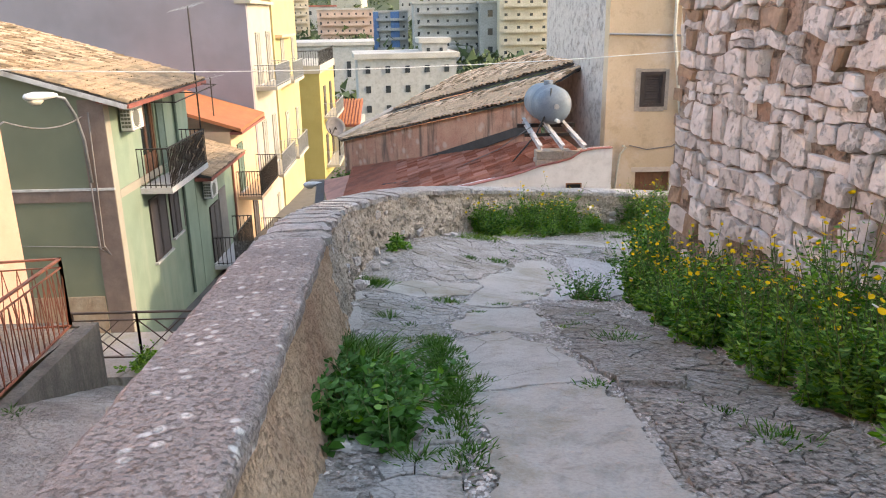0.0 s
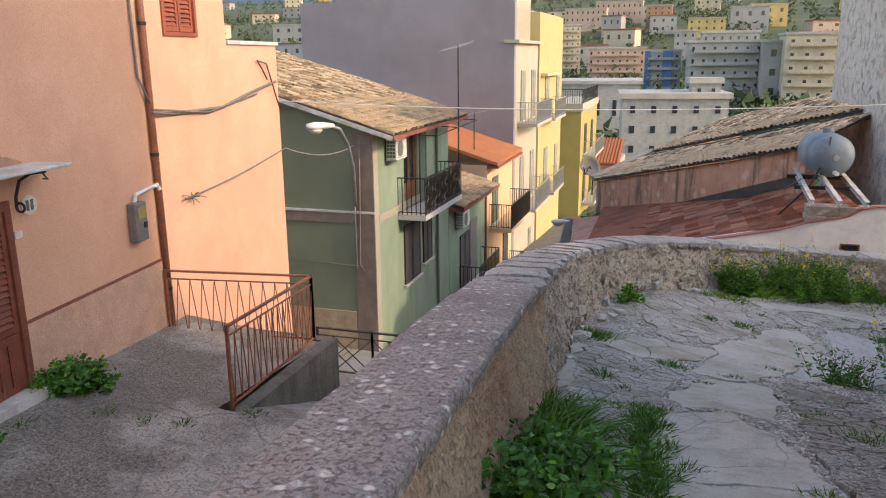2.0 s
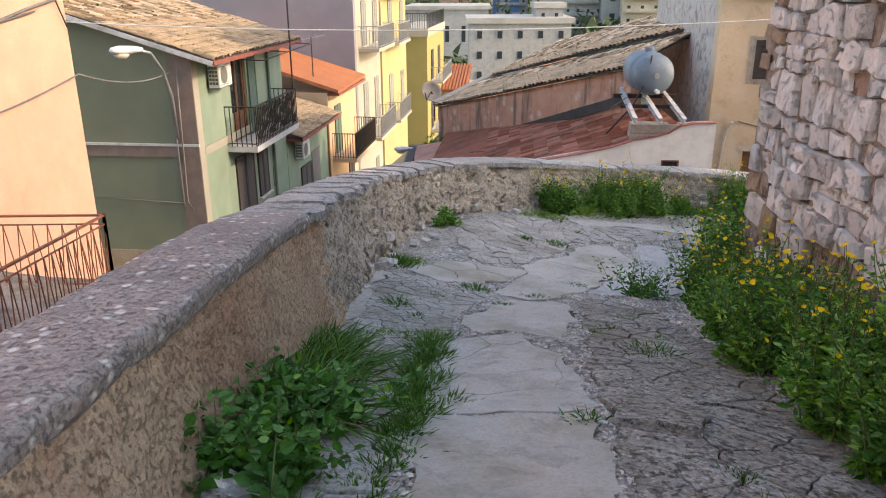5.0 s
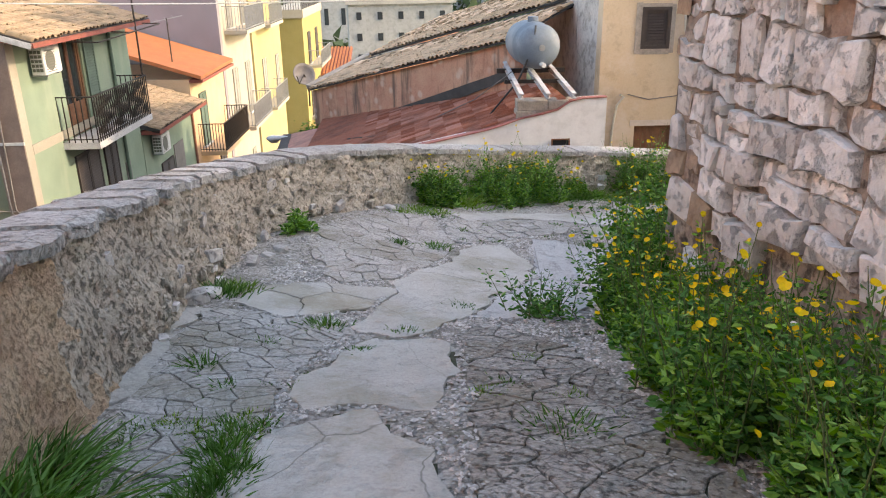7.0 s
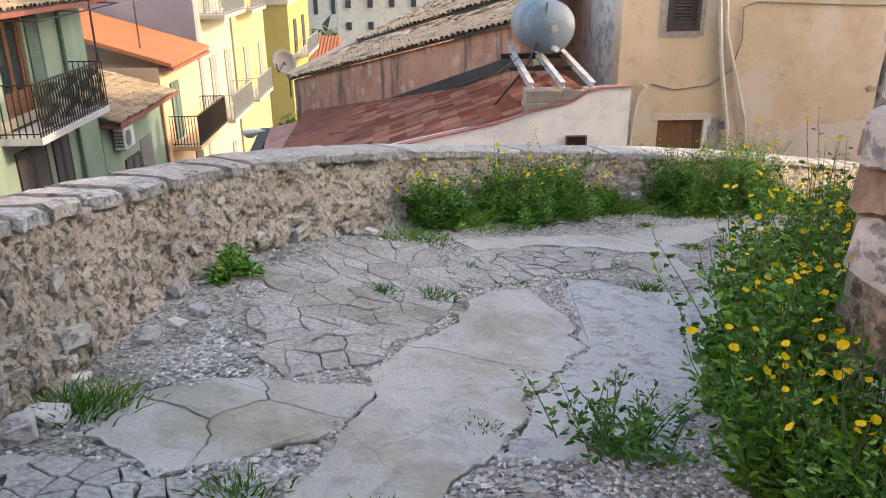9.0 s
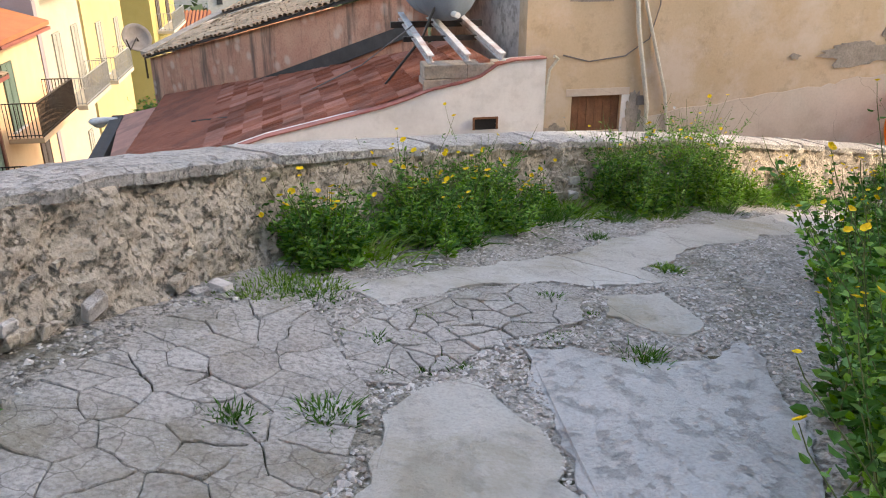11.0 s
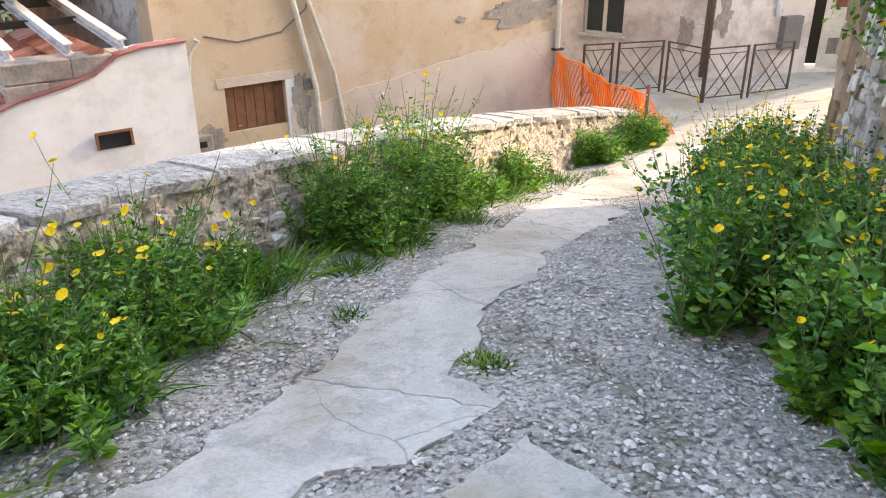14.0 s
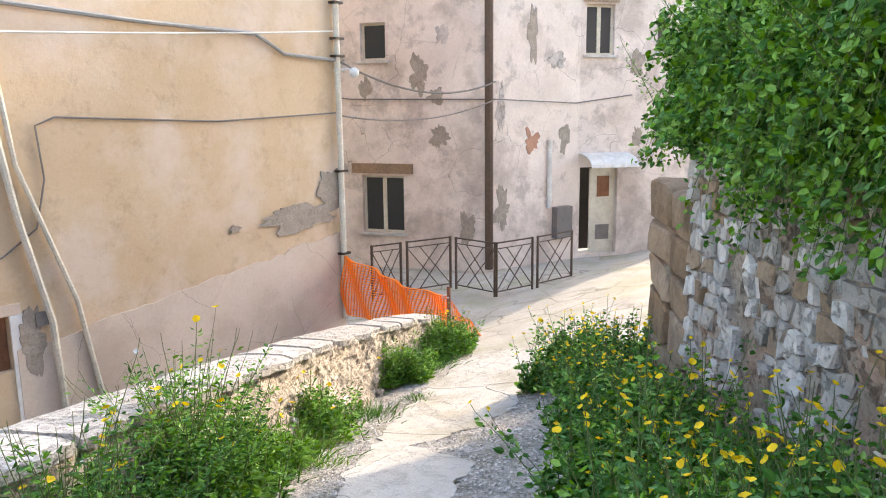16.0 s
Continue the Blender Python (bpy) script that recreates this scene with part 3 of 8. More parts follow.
# side walls under the terrace and the low landing beyond it
b = B()
b.box(-4.97, -4.77, 7.72, 10.42, -6, -2.93)
tagged(part("wall_terrace", b.bm, M["kerb"]), "stained concrete side wall under the rusty railing", "wall", kind="structure")
tagged(part("wall_terrace_end", B().box(-7.5, -4.98, 10.36, 10.52, -6, -2.96).bm, M["kerb"]), "concrete edge of the terrace", "wall", kind="structure")
tagged(part("pavement_landing", B().box(-7.6, -1.6, 10.53, 12.2, -6, -3.84).bm, M["sunny_pave"]), "sandy lower landing beside the steps", "pavement", kind="structure")
tagged(part("street", B().hexa([(-8.1, 12.2, -8.2), (0, 12.2, -8.2), (0, 20, -8.0), (-8.1, 20, -8.0), (-8.1, 12.2, -7.8), (0, 12.2, -7.8), (0, 20, -7.85), (-8.1, 20, -7.85)]).hexa(
    [(-8.1, 20, -8.2), (-2, 20, -8.2), (-2, 80, -13), (-8.1, 80, -13), (-8.1, 20, -7.85), (-2, 20, -7.85), (-2, 80, -12), (-8.1, 80, -12)]).bm, M["street"]), "narrow asphalt street running down between the houses", "street", kind="structure")

# ---- parapet along the lane ----
def parapet_wall():
    n = len(EDGE) * 2 - 1
    prof = 47
    vs, fs = [], []
    for k in range(n):
        e, o = (EDGE[k // 2] + EDGE[(k + 1) // 2]) / 2, OUTW[k // 2]
        base = gz(e[0], e[1]) - 0.15
        lo = min(base - 2.5, -4.0)
        far = 0.46
        for j in range(prof):
            if j < 41:      # lane side, foot to top
                t = j / 40
                z = base + (e[2] - 0.07 - base) * t
                off = -0.20 * (1 - t) ** 1.3 - 0.01
            elif j < 43:   # top, under the stones
                z, off = e[2] - 0.06, 0.02 + (far - 0.04) * (j - 41)
            else:          # far side
                t = (j - 42) / 4
                z, off = e[2] - 0.07 + (lo - e[2]) * t, far
            p = Vector((e[0] + o[0] * off, e[1] + o[1] * off, z))
            amp = (0.03 + 0.04 * min(1, max(0, (e[1] - 5.6) / 1.2))) if 0 < j < 40 else 0.015
            d = noise.fractal(p * 3.2, 1.0, 2.0, 4) * amp * 0.6 + (0.38 - noise.voronoi(p * 5.5)[0][0]) * amp * (0.4 if e[1] > 5.5 else 0.3) + noise.noise(p * 22) * amp * 0.34 + noise.noise(p * 41) * amp * 0.26 - max(0, noise.noise(p * 7.5 + Vector((3, 9, 1))) - 0.18) * amp * 0.9
            vs.append((p.x - o[0] * d, p.y - o[1] * d, p.z))
    for k in range(n - 1):
        for j in range(prof - 1):
            a = k * prof + j
            fs.append((a, a + 1, a + prof + 1, a + prof))
    fs.append(tuple(range(prof)))
    fs.append(tuple((n - 1) * prof + j for j in range(prof))[::-1])
    me = data_mesh("wall_parapet", vs, fs, M["parapet"], True)
    # smoother tan roughcast on the upper stretch, ragged where it ends
    me.materials.append(M["roughcast"])
    for q in me.polygons:
        c = q.center
        if c.y < 6.3 + 0.5 * noise.noise(c * 1.9) + 0.2 * noise.noise(c * 6) and c.x > -1.2:
            q.material_index = 1
    w = new("wall_parapet", me)
    tagged(w, "crumbling rubble parapet wall along the lane, with pale cap stones", "wall", kind="structure")
    return w


parapet = parapet_wall()


def coping():
    """The long cast coping on the upper stretch: one thick rounded band."""
    vs, fs = [], []
    ks = [k for k in range(len(EDGE)) if EDGE[k, 1] < 6.05]
    prof = [(0.0, -0.12), (-0.025, -0.075), (-0.03, -0.03), (-0.018, -0.004), (0.01, 0.008), (0.12, 0.014), (0.25, 0.016), (0.38, 0.012), (0.48, 0.004), (0.52, -0.03), (0.51, -0.10)]
    for k in ks:
        e, o = EDGE[k], OUTW[k]
        for off, dz in prof:
            p = Vector((e[0] + o[0] * off, e[1] + o[1] * off, e[2] + dz))
            d = 0.012 * noise.noise(p * 5) + 0.008 * noise.noise(p * 17)
            edge = 0.016 * noise.fractal(p * 5 + Vector((7, 0, 0)), 1, 2, 3) if off < 0 or off > 0.45 else 0
            vs.append((p.x + o[0] * edge, p.y + o[1] * edge, p.z + d))
    m = len(prof)
    for k in range(len(ks) - 1):
        for j in range(m - 1):
            a = k * m + j
            fs.append((a, a + 1, a + m + 1, a + m))
    fs.append(tuple((len(ks) - 1) * m + j for j in range(m))[::-1])
    part("coping", data_mesh("coping", vs, fs, M["coping"], False), None, parapet, "grey cast coping with pale lichen spots")


coping()


def cap_stone(k0, k1, lift, rng):
    """One flat cap stone that spans EDGE[k0] to EDGE[k1]."""
    vs = []
    ns = max(5, int((k1 - k0) / 2))
    ks = np.linspace(k0, k1, ns)
    for q in ks:
        i = int(min(q, len(EDGE) - 1))
        e, o = EDGE[i], OUTW[i]
        shrink = rng.uniform(0, 0.02) if q in (ks[0], ks[-1]) else 0
        bite = 0.07 * noise.fractal(Vector((e[0], e[1], 3)) * 4.2, 1, 2, 3)
        for off in (-0.03 + shrink + bite, 0.03, 0.22, 0.42, 0.53 - shrink):
            rise = 0.0 if off in (0.03, 0.22, 0.42) else -0.02
            t = (q - k0) / max(1, k1 - k0)
            vs.append((e[0] + o[0] * (off + rng.uniform(-.018, .018)), e[1] + o[1] * (off + rng.uniform(-.018, .018)), e[2] + rise + lift * (1 - t) + rng.uniform(-.007, .007)))
    fs = [(j * 5 + i, j * 5 + i + 1, j * 5 + i + 6, j * 5 + i + 5) for j in range(ns - 1) for i in range(4)]
    e = (ns - 1) * 5
    ring = [0, 1, 2, 3, *[5 * j + 4 for j in range(ns)], e + 3, e + 2, e + 1, *[5 * j for j in range(ns - 1, 0, -1)]]
    b0 = len(vs)
    vs += [(vs[i][0], vs[i][1], vs[i][2] - 0.065) for i in ring]
    for i in range(len(ring)):
        j = (i + 1) % len(ring)
        fs.append((ring[j], ring[i], b0 + i, b0 + j))
    part("cap_stone", data_mesh("cap_stone", vs, fs, M["capstone"]), None, parapet)


rng = random.Random(5)
k = next(i for i in range(len(EDGE)) if EDGE[i, 1] >= 6.02)
while k < len(EDGE) - 2:
    step = rng.choice((5, 6, 8, 9, 11)) if EDGE[k, 1] < 11.2 else rng.choice((10, 15, 24, 34))
    k1 = min(k + step, len(EDGE) - 1)
    cap_stone(k, k1 - 0.1, rng.uniform(0.0, 0.010) if EDGE[k, 1] < 11.2 else 0.004, rng)
    k = k1


def rock(rng, sx, sy, sz, n=0.16, sub=2, square=0.55):
    """A rough lump of that size, about its own middle."""
    bm = bmesh.new()
    bmesh.ops.create_icosphere(bm, subdivisions=sub, radius=0.5)
    s = Vector((rng.uniform(0, 50), rng.uniform(0, 50), 0))
    for v in bm.verts:
        c = v.co
        q = Vector([math.copysign(abs(a * 2) ** square, a) / 2 for a in c])
        q *= 1 + n * noise.noise(c * 3.2 + s) + n * 0.5 * noise.noise(c * 7 + s)
        v.co = Vector((q.x * sx, q.y * sy, q.z * sz))
    return bm


def cut_stone(seed, n=30):
    """An angular block: the hull of points scattered over a rounded box one metre wide."""
    r = random.Random(seed)
    bm = bmesh.new()
    for i in range(n):
        v = Vector((r.gauss(0, 1), r.gauss(0, 1), r.gauss(0, 1))).normalized()
        q = Vector([math.copysign(abs(a) ** 0.25, a) for a in v]) * r.uniform(0.45, 0.55)
        bm.verts.new(q)
    out = bmesh.ops.convex_hull(bm, input=bm.verts[:])
    bmesh.ops.delete(bm, geom=[g for g in out["geom_interior"] if isinstance(g, bmesh.types.BMVert)], context="VERTS")
    bmesh.ops.bevel(bm, geom=bm.edges[:], offset=0.025, segments=1, affect="EDGES")
    return bm


ROCKS = [mesh_of("stone", cut_stone(i), M["stone"]) for i in range(18)]
PAR = [mesh_of("stone", cut_stone(80 + i, 12), M["parapet"]) for i in range(8)]


def set_stone(me, parent, loc, size, turn, rng, tilt=6):
    ob = new("stone", me)
    ob.parent = parent
    ob.matrix_basis = pose(*loc, rng.uniform(-tilt, tilt), rng.uniform(-tilt, tilt), turn + rng.uniform(-tilt, tilt)) @ Matrix.Diagonal((*size, 1))
    return ob


# stones that show in the parapet's face
rng = random.Random(11)
for i in range(280):
    k = rng.randrange(145, len(EDGE) - 6)
    e, o = EDGE[k], OUTW[k]
    base = gz(e[0], e[1])
    t = rng.random() ** 1.2
    z = base + 0.03 + (e[2] - 0.2 - base) * t
    off = -0.20 * (1 - t) ** 1.3 + 0.005
    s = rng.uniform(0.05, 0.14) if rng.random() < 0.94 else rng.uniform(0.14, 0.2)
    set_stone(rng.choice(PAR) if rng.random() < 0.9 else rng.choice(ROCKS), parapet, (e[0] + o[0] * off, e[1] + o[1] * off, z), (s * rng.uniform(1, 1.7), s * 0.5, s * 0.8), math.degrees(math.atan2(TAN[k][1], TAN[k][0])), rng, 14)


# ---- dry stone walls ----
def rubble_stone(f, outline, out, rng):
    """One rough block on the face f: its outline in u and z, swelling to out in front of the wall."""
    n = len(outline)
    cu, cz = sum(p[0] for p in outline) / n, sum(p[1] for p in outline) / n
    tilt_u, tilt_z = rng.uniform(-0.14, 0.14), rng.uniform(-0.16, 0.08)
    size = max(abs(p[0] - cu) for p in outline)
    vs = []
    for k, (shrink, depth, rough) in enumerate(((1.0, -0.14, 0.0), (1.0, out - 0.022, 0.010), (0.91, out, 0.008))):
        for u, z in outline:
            du, dz = (u - cu) * shrink, (z - cz) * shrink
            lean = (tilt_u * du + tilt_z * dz) if k else 0
            vs.append(tuple(f.p(cu + du, cz + dz, depth + lean + rng.uniform(-rough, rough))))
    vs.append(tuple(f.p(cu + rng.uniform(-.3, .3) * size, cz, out + rng.uniform(-0.008, 0.016))))
    fs = []
    for r in (0, n):
        for i in range(n):
            j = (i + 1) % n
            fs.append((r + i, r + j, r + n + j, r + n + i))
    fs += [(2 * n + i, 2 * n + (i + 1) % n, 3 * n) for i in range(n)]
    if f.n.cross(f.d).z > 0:
        fs = [q[::-1] for q in fs]
    return vs, fs


def lay_stones(f, L, z_of, top, big, rng, seed, holes, brown, low, proud):
    """Rough courses of unequal blocks with wavy beds, some split into two, some fallen out."""
    bed = lambda r, u, z: z + 0.10 * noise.noise(Vector((u * 1.3, r * 3.7, seed))) + 0.055 * noise.noise(Vector((u * 4.2, r * 5.1, seed + 3)))
    out = []
    z, r = z_of(0) - 0.2, 0
    while z < top:
        h = rng.uniform(big[0] * 0.62, big[1] * 0.62)
        u, skew = rng.uniform(-0.03, 0.03), 0.0
        while u < L:
            wd = h * rng.choice((0.65, 0.9, 1.15, 1.5, 2.0)) + rng.uniform(-0.02, 0.03)
            skew2 = rng.uniform(-0.045, 0.045)
            cells = [(0.0, 1.0)]
            if h > 0.17 and rng.random() < 0.3:
                c = rng.uniform(0.38, 0.62)
                cells = [(0.0, c), (c, 1.0)]
            for t0, t1 in cells:
                gap = rng.uniform(0.003, 0.014)
                pts = []
                for t, us in ((t0, (0.0, 0.33, 0.7, 1.0)), (t1, (1.0, 0.62, 0.3, 0.0))):
                    for q in us:
                        a = u + q * wd + (t - 0.5) * (skew + (skew2 - skew) * q)
                        lo, hi = bed(r, a, z), bed(r + 1, a, z + h)
                        pts.append([a, lo + (hi - lo) * t])
                cu, cz = sum(p[0] for p in pts) / 8, sum(p[1] for p in pts) / 8
                for k, p in enumerate(pts):
                    g = gap + (rng.uniform(0.0, 0.03) if k in (0, 3, 4, 7) else 0)
                    d = math.hypot(p[0] - cu, p[1] - cz) + 1e-6
                    p[0] += (cu - p[0]) * min(0.4, g / d) + rng.uniform(-.014, .014)
                    p[1] += (cz - p[1]) * min(0.4, g / d) + rng.uniform(-.014, .014)
                foot = z_of(max(0, cu))
                earthy = low > 0.4 and cz < foot + max(0.35, 1.5 - 0.36 * cu) + 0.25 * noise.noise(Vector((cu * 2, seed, cz * 2)))
                gone = noise.noise(Vector((cu * 1.3, cz * 1.3, seed))) < holes - 0.5 or rng.random() < (0.72 if earthy else 0.05)
                if gone or cz < foot - 0.1:
                    continue
                vs, fs = rubble_stone(f, pts, rng.uniform(*proud), rng)
                out.append((vs, fs, f.p(cu, cz), rng.random() < brown + (0.25 if earthy else 0) + (0.35 if cu < 0.35 and low > 0.4 else 0)))
            u += wd
            skew = skew2
        z += h
        r += 1
    return out


def stone_wall(name, label, a, b2, z_of, top, side, rows, big, seed, holes=0.0, brown=0.15, core_mat="mortar", near_u=1.5, near_z=-0.5, low=0.35, proud=(-0.005, 0.07), core=-0.03, stone="stone"):
    """A mortared core from plan point a to b2 with proud stones laid in rough courses on its face."""
    f = Face(a, b2, side)
    L = (Vector((*b2, 0)) - f.a).length
    rng = random.Random(seed)
    vs, fs = [], []
    nu, nz = int(L / 0.12) + 2, int((top - z_of(0)) / 0.12) + 4
    for i in range(nu):
        u = L * i / (nu - 1)
        for j in range(nz):
            z = z_of(u) - 0.5 + (top - z_of(u) + 0.5) * j / (nz - 1)
            p = f.p(u, z, 0)
            d = 0.05 * noise.fractal(p * 2.6, 1, 2, 4) + 0.02 * noise.noise(p * 13)
            vs.append(tuple(f.p(u, z, core + d)))
    for i in range(nu - 1):
        for j in range(nz - 1):
            a0 = i * nz + j
            fs.append((a0, a0 + nz, a0 + nz + 1, a0 + 1))
    n0 = len(vs)
    # back and ends
    c = [(0, z_of(0) - 0.5), (L, z_of(L) - 0.5), (L, top), (0, top)]
    vs += [tuple(f.p(u, z, -0.6)) for u, z in c]
    corner = [0, (nu - 1) * nz, nu * nz - 1, nz - 1]
    fs.append((n0, n0 + 3, n0 + 2, n0 + 1))
    fs.append((n0 + 3, corner[3], corner[2], n0 + 2))
    fs.append(tuple([n0] + [j for j in range(nz)] + [n0 + 3]))
    fs.append(tuple([n0 + 1] + [n0 + 2] + [(nu - 1) * nz + j for j in range(nz)][::-1]))
    w = new(name, data_mesh(name, vs, fs, M[core_mat], True))
    tagged(w, label, "stone wall", kind="structure")
    laid = lay_stones(f, L, z_of, min(top, rows), big, rng, seed, holes, brown, low, proud)
    laid.sort(key=lambda q: (q[2] - f.p(near_u, near_z)).length)
    for vs, fs, c, is_brown in laid[:300]:
        part("stone", data_mesh("stone", vs, fs, M["stone_brown" if is_brown else stone]), None, w)
    V, Fc, n = [], [], 0
    for vs, fs, c, is_brown in laid[300:]:
        V += vs
        Fc += [tuple(i + n for i in q) for q in fs]
        n += len(vs)
    if V:
        tagged(part("stones", data_mesh("stones", V, Fc, M["stone_mix"]), None, w), kind="stuff")
    return w


# the ruin: its lane side runs back from the corner, its end faces down the lane
stone_wall("wall_ruin", "tall ruined wall of pale rough limestone blocks in earthy mortar", (2.52, 8.35), (3.05, 1.6), lambda u: gz(2.7, 8.35 - u) - 0.1, 7.6, 1, 2.9, (0.19, 0.46), 3, 0.05, 0.02, low=0.58)
stone_wall("wall_ruin_end", "broken end of the ruined limestone wall", (2.5, 8.38), (4.3, 8.62), lambda u: gz(2.5, 8.6) - 0.2, 7.6, -1, 1.6, (0.18, 0.40), 4, 0.1, 0.18, low=0.58)
tagged(part("wall_ruin_back", B().hexa([(3.15, 0.3, -1.5), (8, 0.3, -1.5), (7, 8.2, -3), (3.2, 8.0, -3), (3.15, 0.3, 7.5), (8, 0.3, 7.5), (7, 8.2, 7.5), (3.2, 8.0, 7.5)]).bm, M["mortar"]), "bulk of the ruined house above the lane", "wall", kind="structure")
# retaining wall under the hanging greenery, and its block pillar
stone_wall("wall_retaining", "retaining wall of pale rubble under hanging greenery", (4.1, 10.2), (9.1, 13.85), lambda u: gz(4.6 + 0.75 * u, 10.9 + 0.6 * u) - 0.15, -1.15, -1, -1.15, (0.15, 0.40), 7, 0.12, 0.14, "mortar", near_u=5.0, near_z=-2.0, proud=(-0.005, 0.045), core=-0.01, stone="stone_dull")


def pillar():
    f = Face((9.1, 13.85), (10.75, 14.8), -1)
    t = thing("stone_pillar", "rough pillar of brown tufa blocks at the end of the retaining wall", "pillar", f.p(0.9, -3.9, -0.3))
    rng = random.Random(2)
    z = -4.0
    while z < -1.9:
        h = rng.uniform(0.32, 0.46)
        u = 0.0
        for wd in ((0.95, 0.9) if rng.random() < 0.5 else (0.7, 1.15)):
            me = mesh_of("block", rock(rng, wd, 0.7, h, 0.10, 3, 0.3), M["stone_brown"])
            ob = new("block", me)
            ob.parent = t
            ob.matrix_basis = inv(t) @ Matrix.Translation(f.p(u + wd / 2, z + h / 2, -0.3)) @ pose(0, 0, 0, 0, 0, math.degrees(math.atan2(f.d.y, f.d.x)) + rng.uniform(-3, 3))
            u += wd
        z += h * 0.97


pillar()
# terrace ground held up by the retaining wall, closing the hill on that side
tagged(part("ground_terrace", B().hexa([(4.3, 9.7, -4), (40, -10, -4), (40, 10, -4), (9.4, 13.5, -4), (4.3, 9.7, -1.35), (40, -10, -1.35), (40, 10, -1.35), (9.4, 13.5, -1.35)]).bm, M["soil"]), "overgrown soil of the upper terrace", "ground", kind="structure")


# ---- orange house ----
def orange_house():
    f = Face((-6.2, 0.0), (-7.8, 14.5), 1)
    U = lambda y: (y - 0.0) / f.d.y
    t = thing("house", "salmon orange plastered town house with red-brown shutters and door", "house", (-7.2, 8, -2.8))
    t.name = "orange_house"
    holes = [(U(5.62), U(6.9), -2.45, -0.4), (U(5.7), U(6.88), 1.12, 2.75), (U(10.43), U(11.42), 1.48, 2.9)]
    def add(name, bm, m, parent=t, label="", smooth=False):
        ob = part(name, bm, M[m] if isinstance(m, str) else m, None, label, smooth)
        ob.parent = parent
        ob.matrix_parent_inverse = inv(parent)
        return ob
    add("wall", wall_with_holes(f, -6, U(12.4), -4.5, 6.5, holes), "orange")
    add("wall", wall_with_holes(f, U(12.4), U(14.5), -8.5, 1.38, []), "orange", label="lower wing with a flat top")
    add("wall", f.slab(B(), U(9.0), U(12.4), -8.5, -4.5, -0.35, 0).bm, "orange")
    add("side_wall", f.slab(B(), U(12.4) - 0.3, U(12.4), -1, 6.5, -6, -0.35).bm, "orange")
    add("side_wall", f.slab(B(), U(14.5) - 0.3, U(14.5), -8.5, 1.38, -6, -0.35).bm, "orange")
    add("roof", f.slab(B(), U(12.4), U(14.5) + 0.04, 1.384, 1.45, -6, 0.04).bm, "marble", label="pale flat roof edge")
    # black sheet behind the openings, painted as the unlit room
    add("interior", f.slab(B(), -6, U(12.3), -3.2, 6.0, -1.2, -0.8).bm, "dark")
    # rough plinth in two stretches beside the door
    add("plinth", f.slab(B(), U(6.98), U(9.78), -3.4, -1.74, 0.002, 0.03).bm, "orange_rough", label="rough-cast plinth with a red line above")
    add("plinth", f.slab(B(), -6, U(5.54), -3.4, -1.72, 0.002, 0.03).bm, "whitewash", label="bare grey-white plinth patch")
    add("trim", f.slab(B(), U(6.98), U(9.78), -1.74, -1.71, 0.002, 0.034).bm, "red_trim")
    edge = [(5.2, 0.04), (7.3, 0.04)]
    for i in range(70):
        q = 1 - i / 69
        edge.append((5.2 + 2.1 * q, 0.05 + 0.40 * (1 - q) ** 0.6 * min(1, 8 * q + 0.6) * (0.7 + 0.45 * noise.fractal(Vector((q * 5, 2, 0)), 0.8, 2.2, 6))))
    b = B().prism([f.p(U(y), z, 0.001) for y, z in edge], f.n * 0.002)
    add("stain", b.bm, "salmon_dark", label="dark damp stain above the canopy")
    # double door, each leaf with louvres above and boards below
    ring = ((5.54, -2.5), (5.54, -0.32), (6.98, -0.32), (6.98, -2.5), (6.89, -2.5), (6.89, -0.42), (5.63, -0.42), (5.63, -2.5))
    d = add("door", B().prism([f.p(U(y), z, -0.06) for y, z in ring], f.n * 0.1).bm, "wood", label="weathered red-brown double door with louvred leaves")
    mid = (U(5.62) + U(6.9)) / 2
    for u0, u1, slat in ((U(5.64), mid - 0.01, "wood_pale"), (mid + 0.01, U(6.88), "wood")):
        s = louvre(f, None, u0, u1, -1.78, -0.43, -0.03, M["wood"], M[slat], 17, "leaf")
        s.parent = d
        s.matrix_parent_inverse = inv(d)
        p = add("leaf_panel", f.slab(B(), u0, u1, -2.45, -1.79, -0.03, 0.012).bm, "wood", s)
        for q in range(3):
            w = (u1 - u0 - 0.14) / 3
            p2 = f.slab(B(), u0 + 0.07 + q * w + 0.012, u0 + 0.07 + (q + 1) * w - 0.012, -2.36, -1.88, 0.013, 0.026)
            add("board", p2.bm, "wood_pale" if q == 1 and slat == "wood_pale" else "wood", s)
    add("handle", B().tube([f.p(mid - 0.04, -1.5, 0.02), f.p(mid - 0.04, -1.5, 0.06), f.p(mid - 0.14, -1.5, 0.06)], 0.012).bm, "iron", d)
    add("step", f.slab(B(), U(5.4), U(7.1), -2.75, -2.46, -0.1, 0.2).bm, "marble", label="worn marble doorstep")
    # canopy slab on scrolled brackets
    c = add("canopy", f.slab(B(), U(5.35), U(7.5), 0.0, 0.035, 0.0, 0.48).bevel(0.008).bm, "marble", label="thin marble canopy on iron brackets")
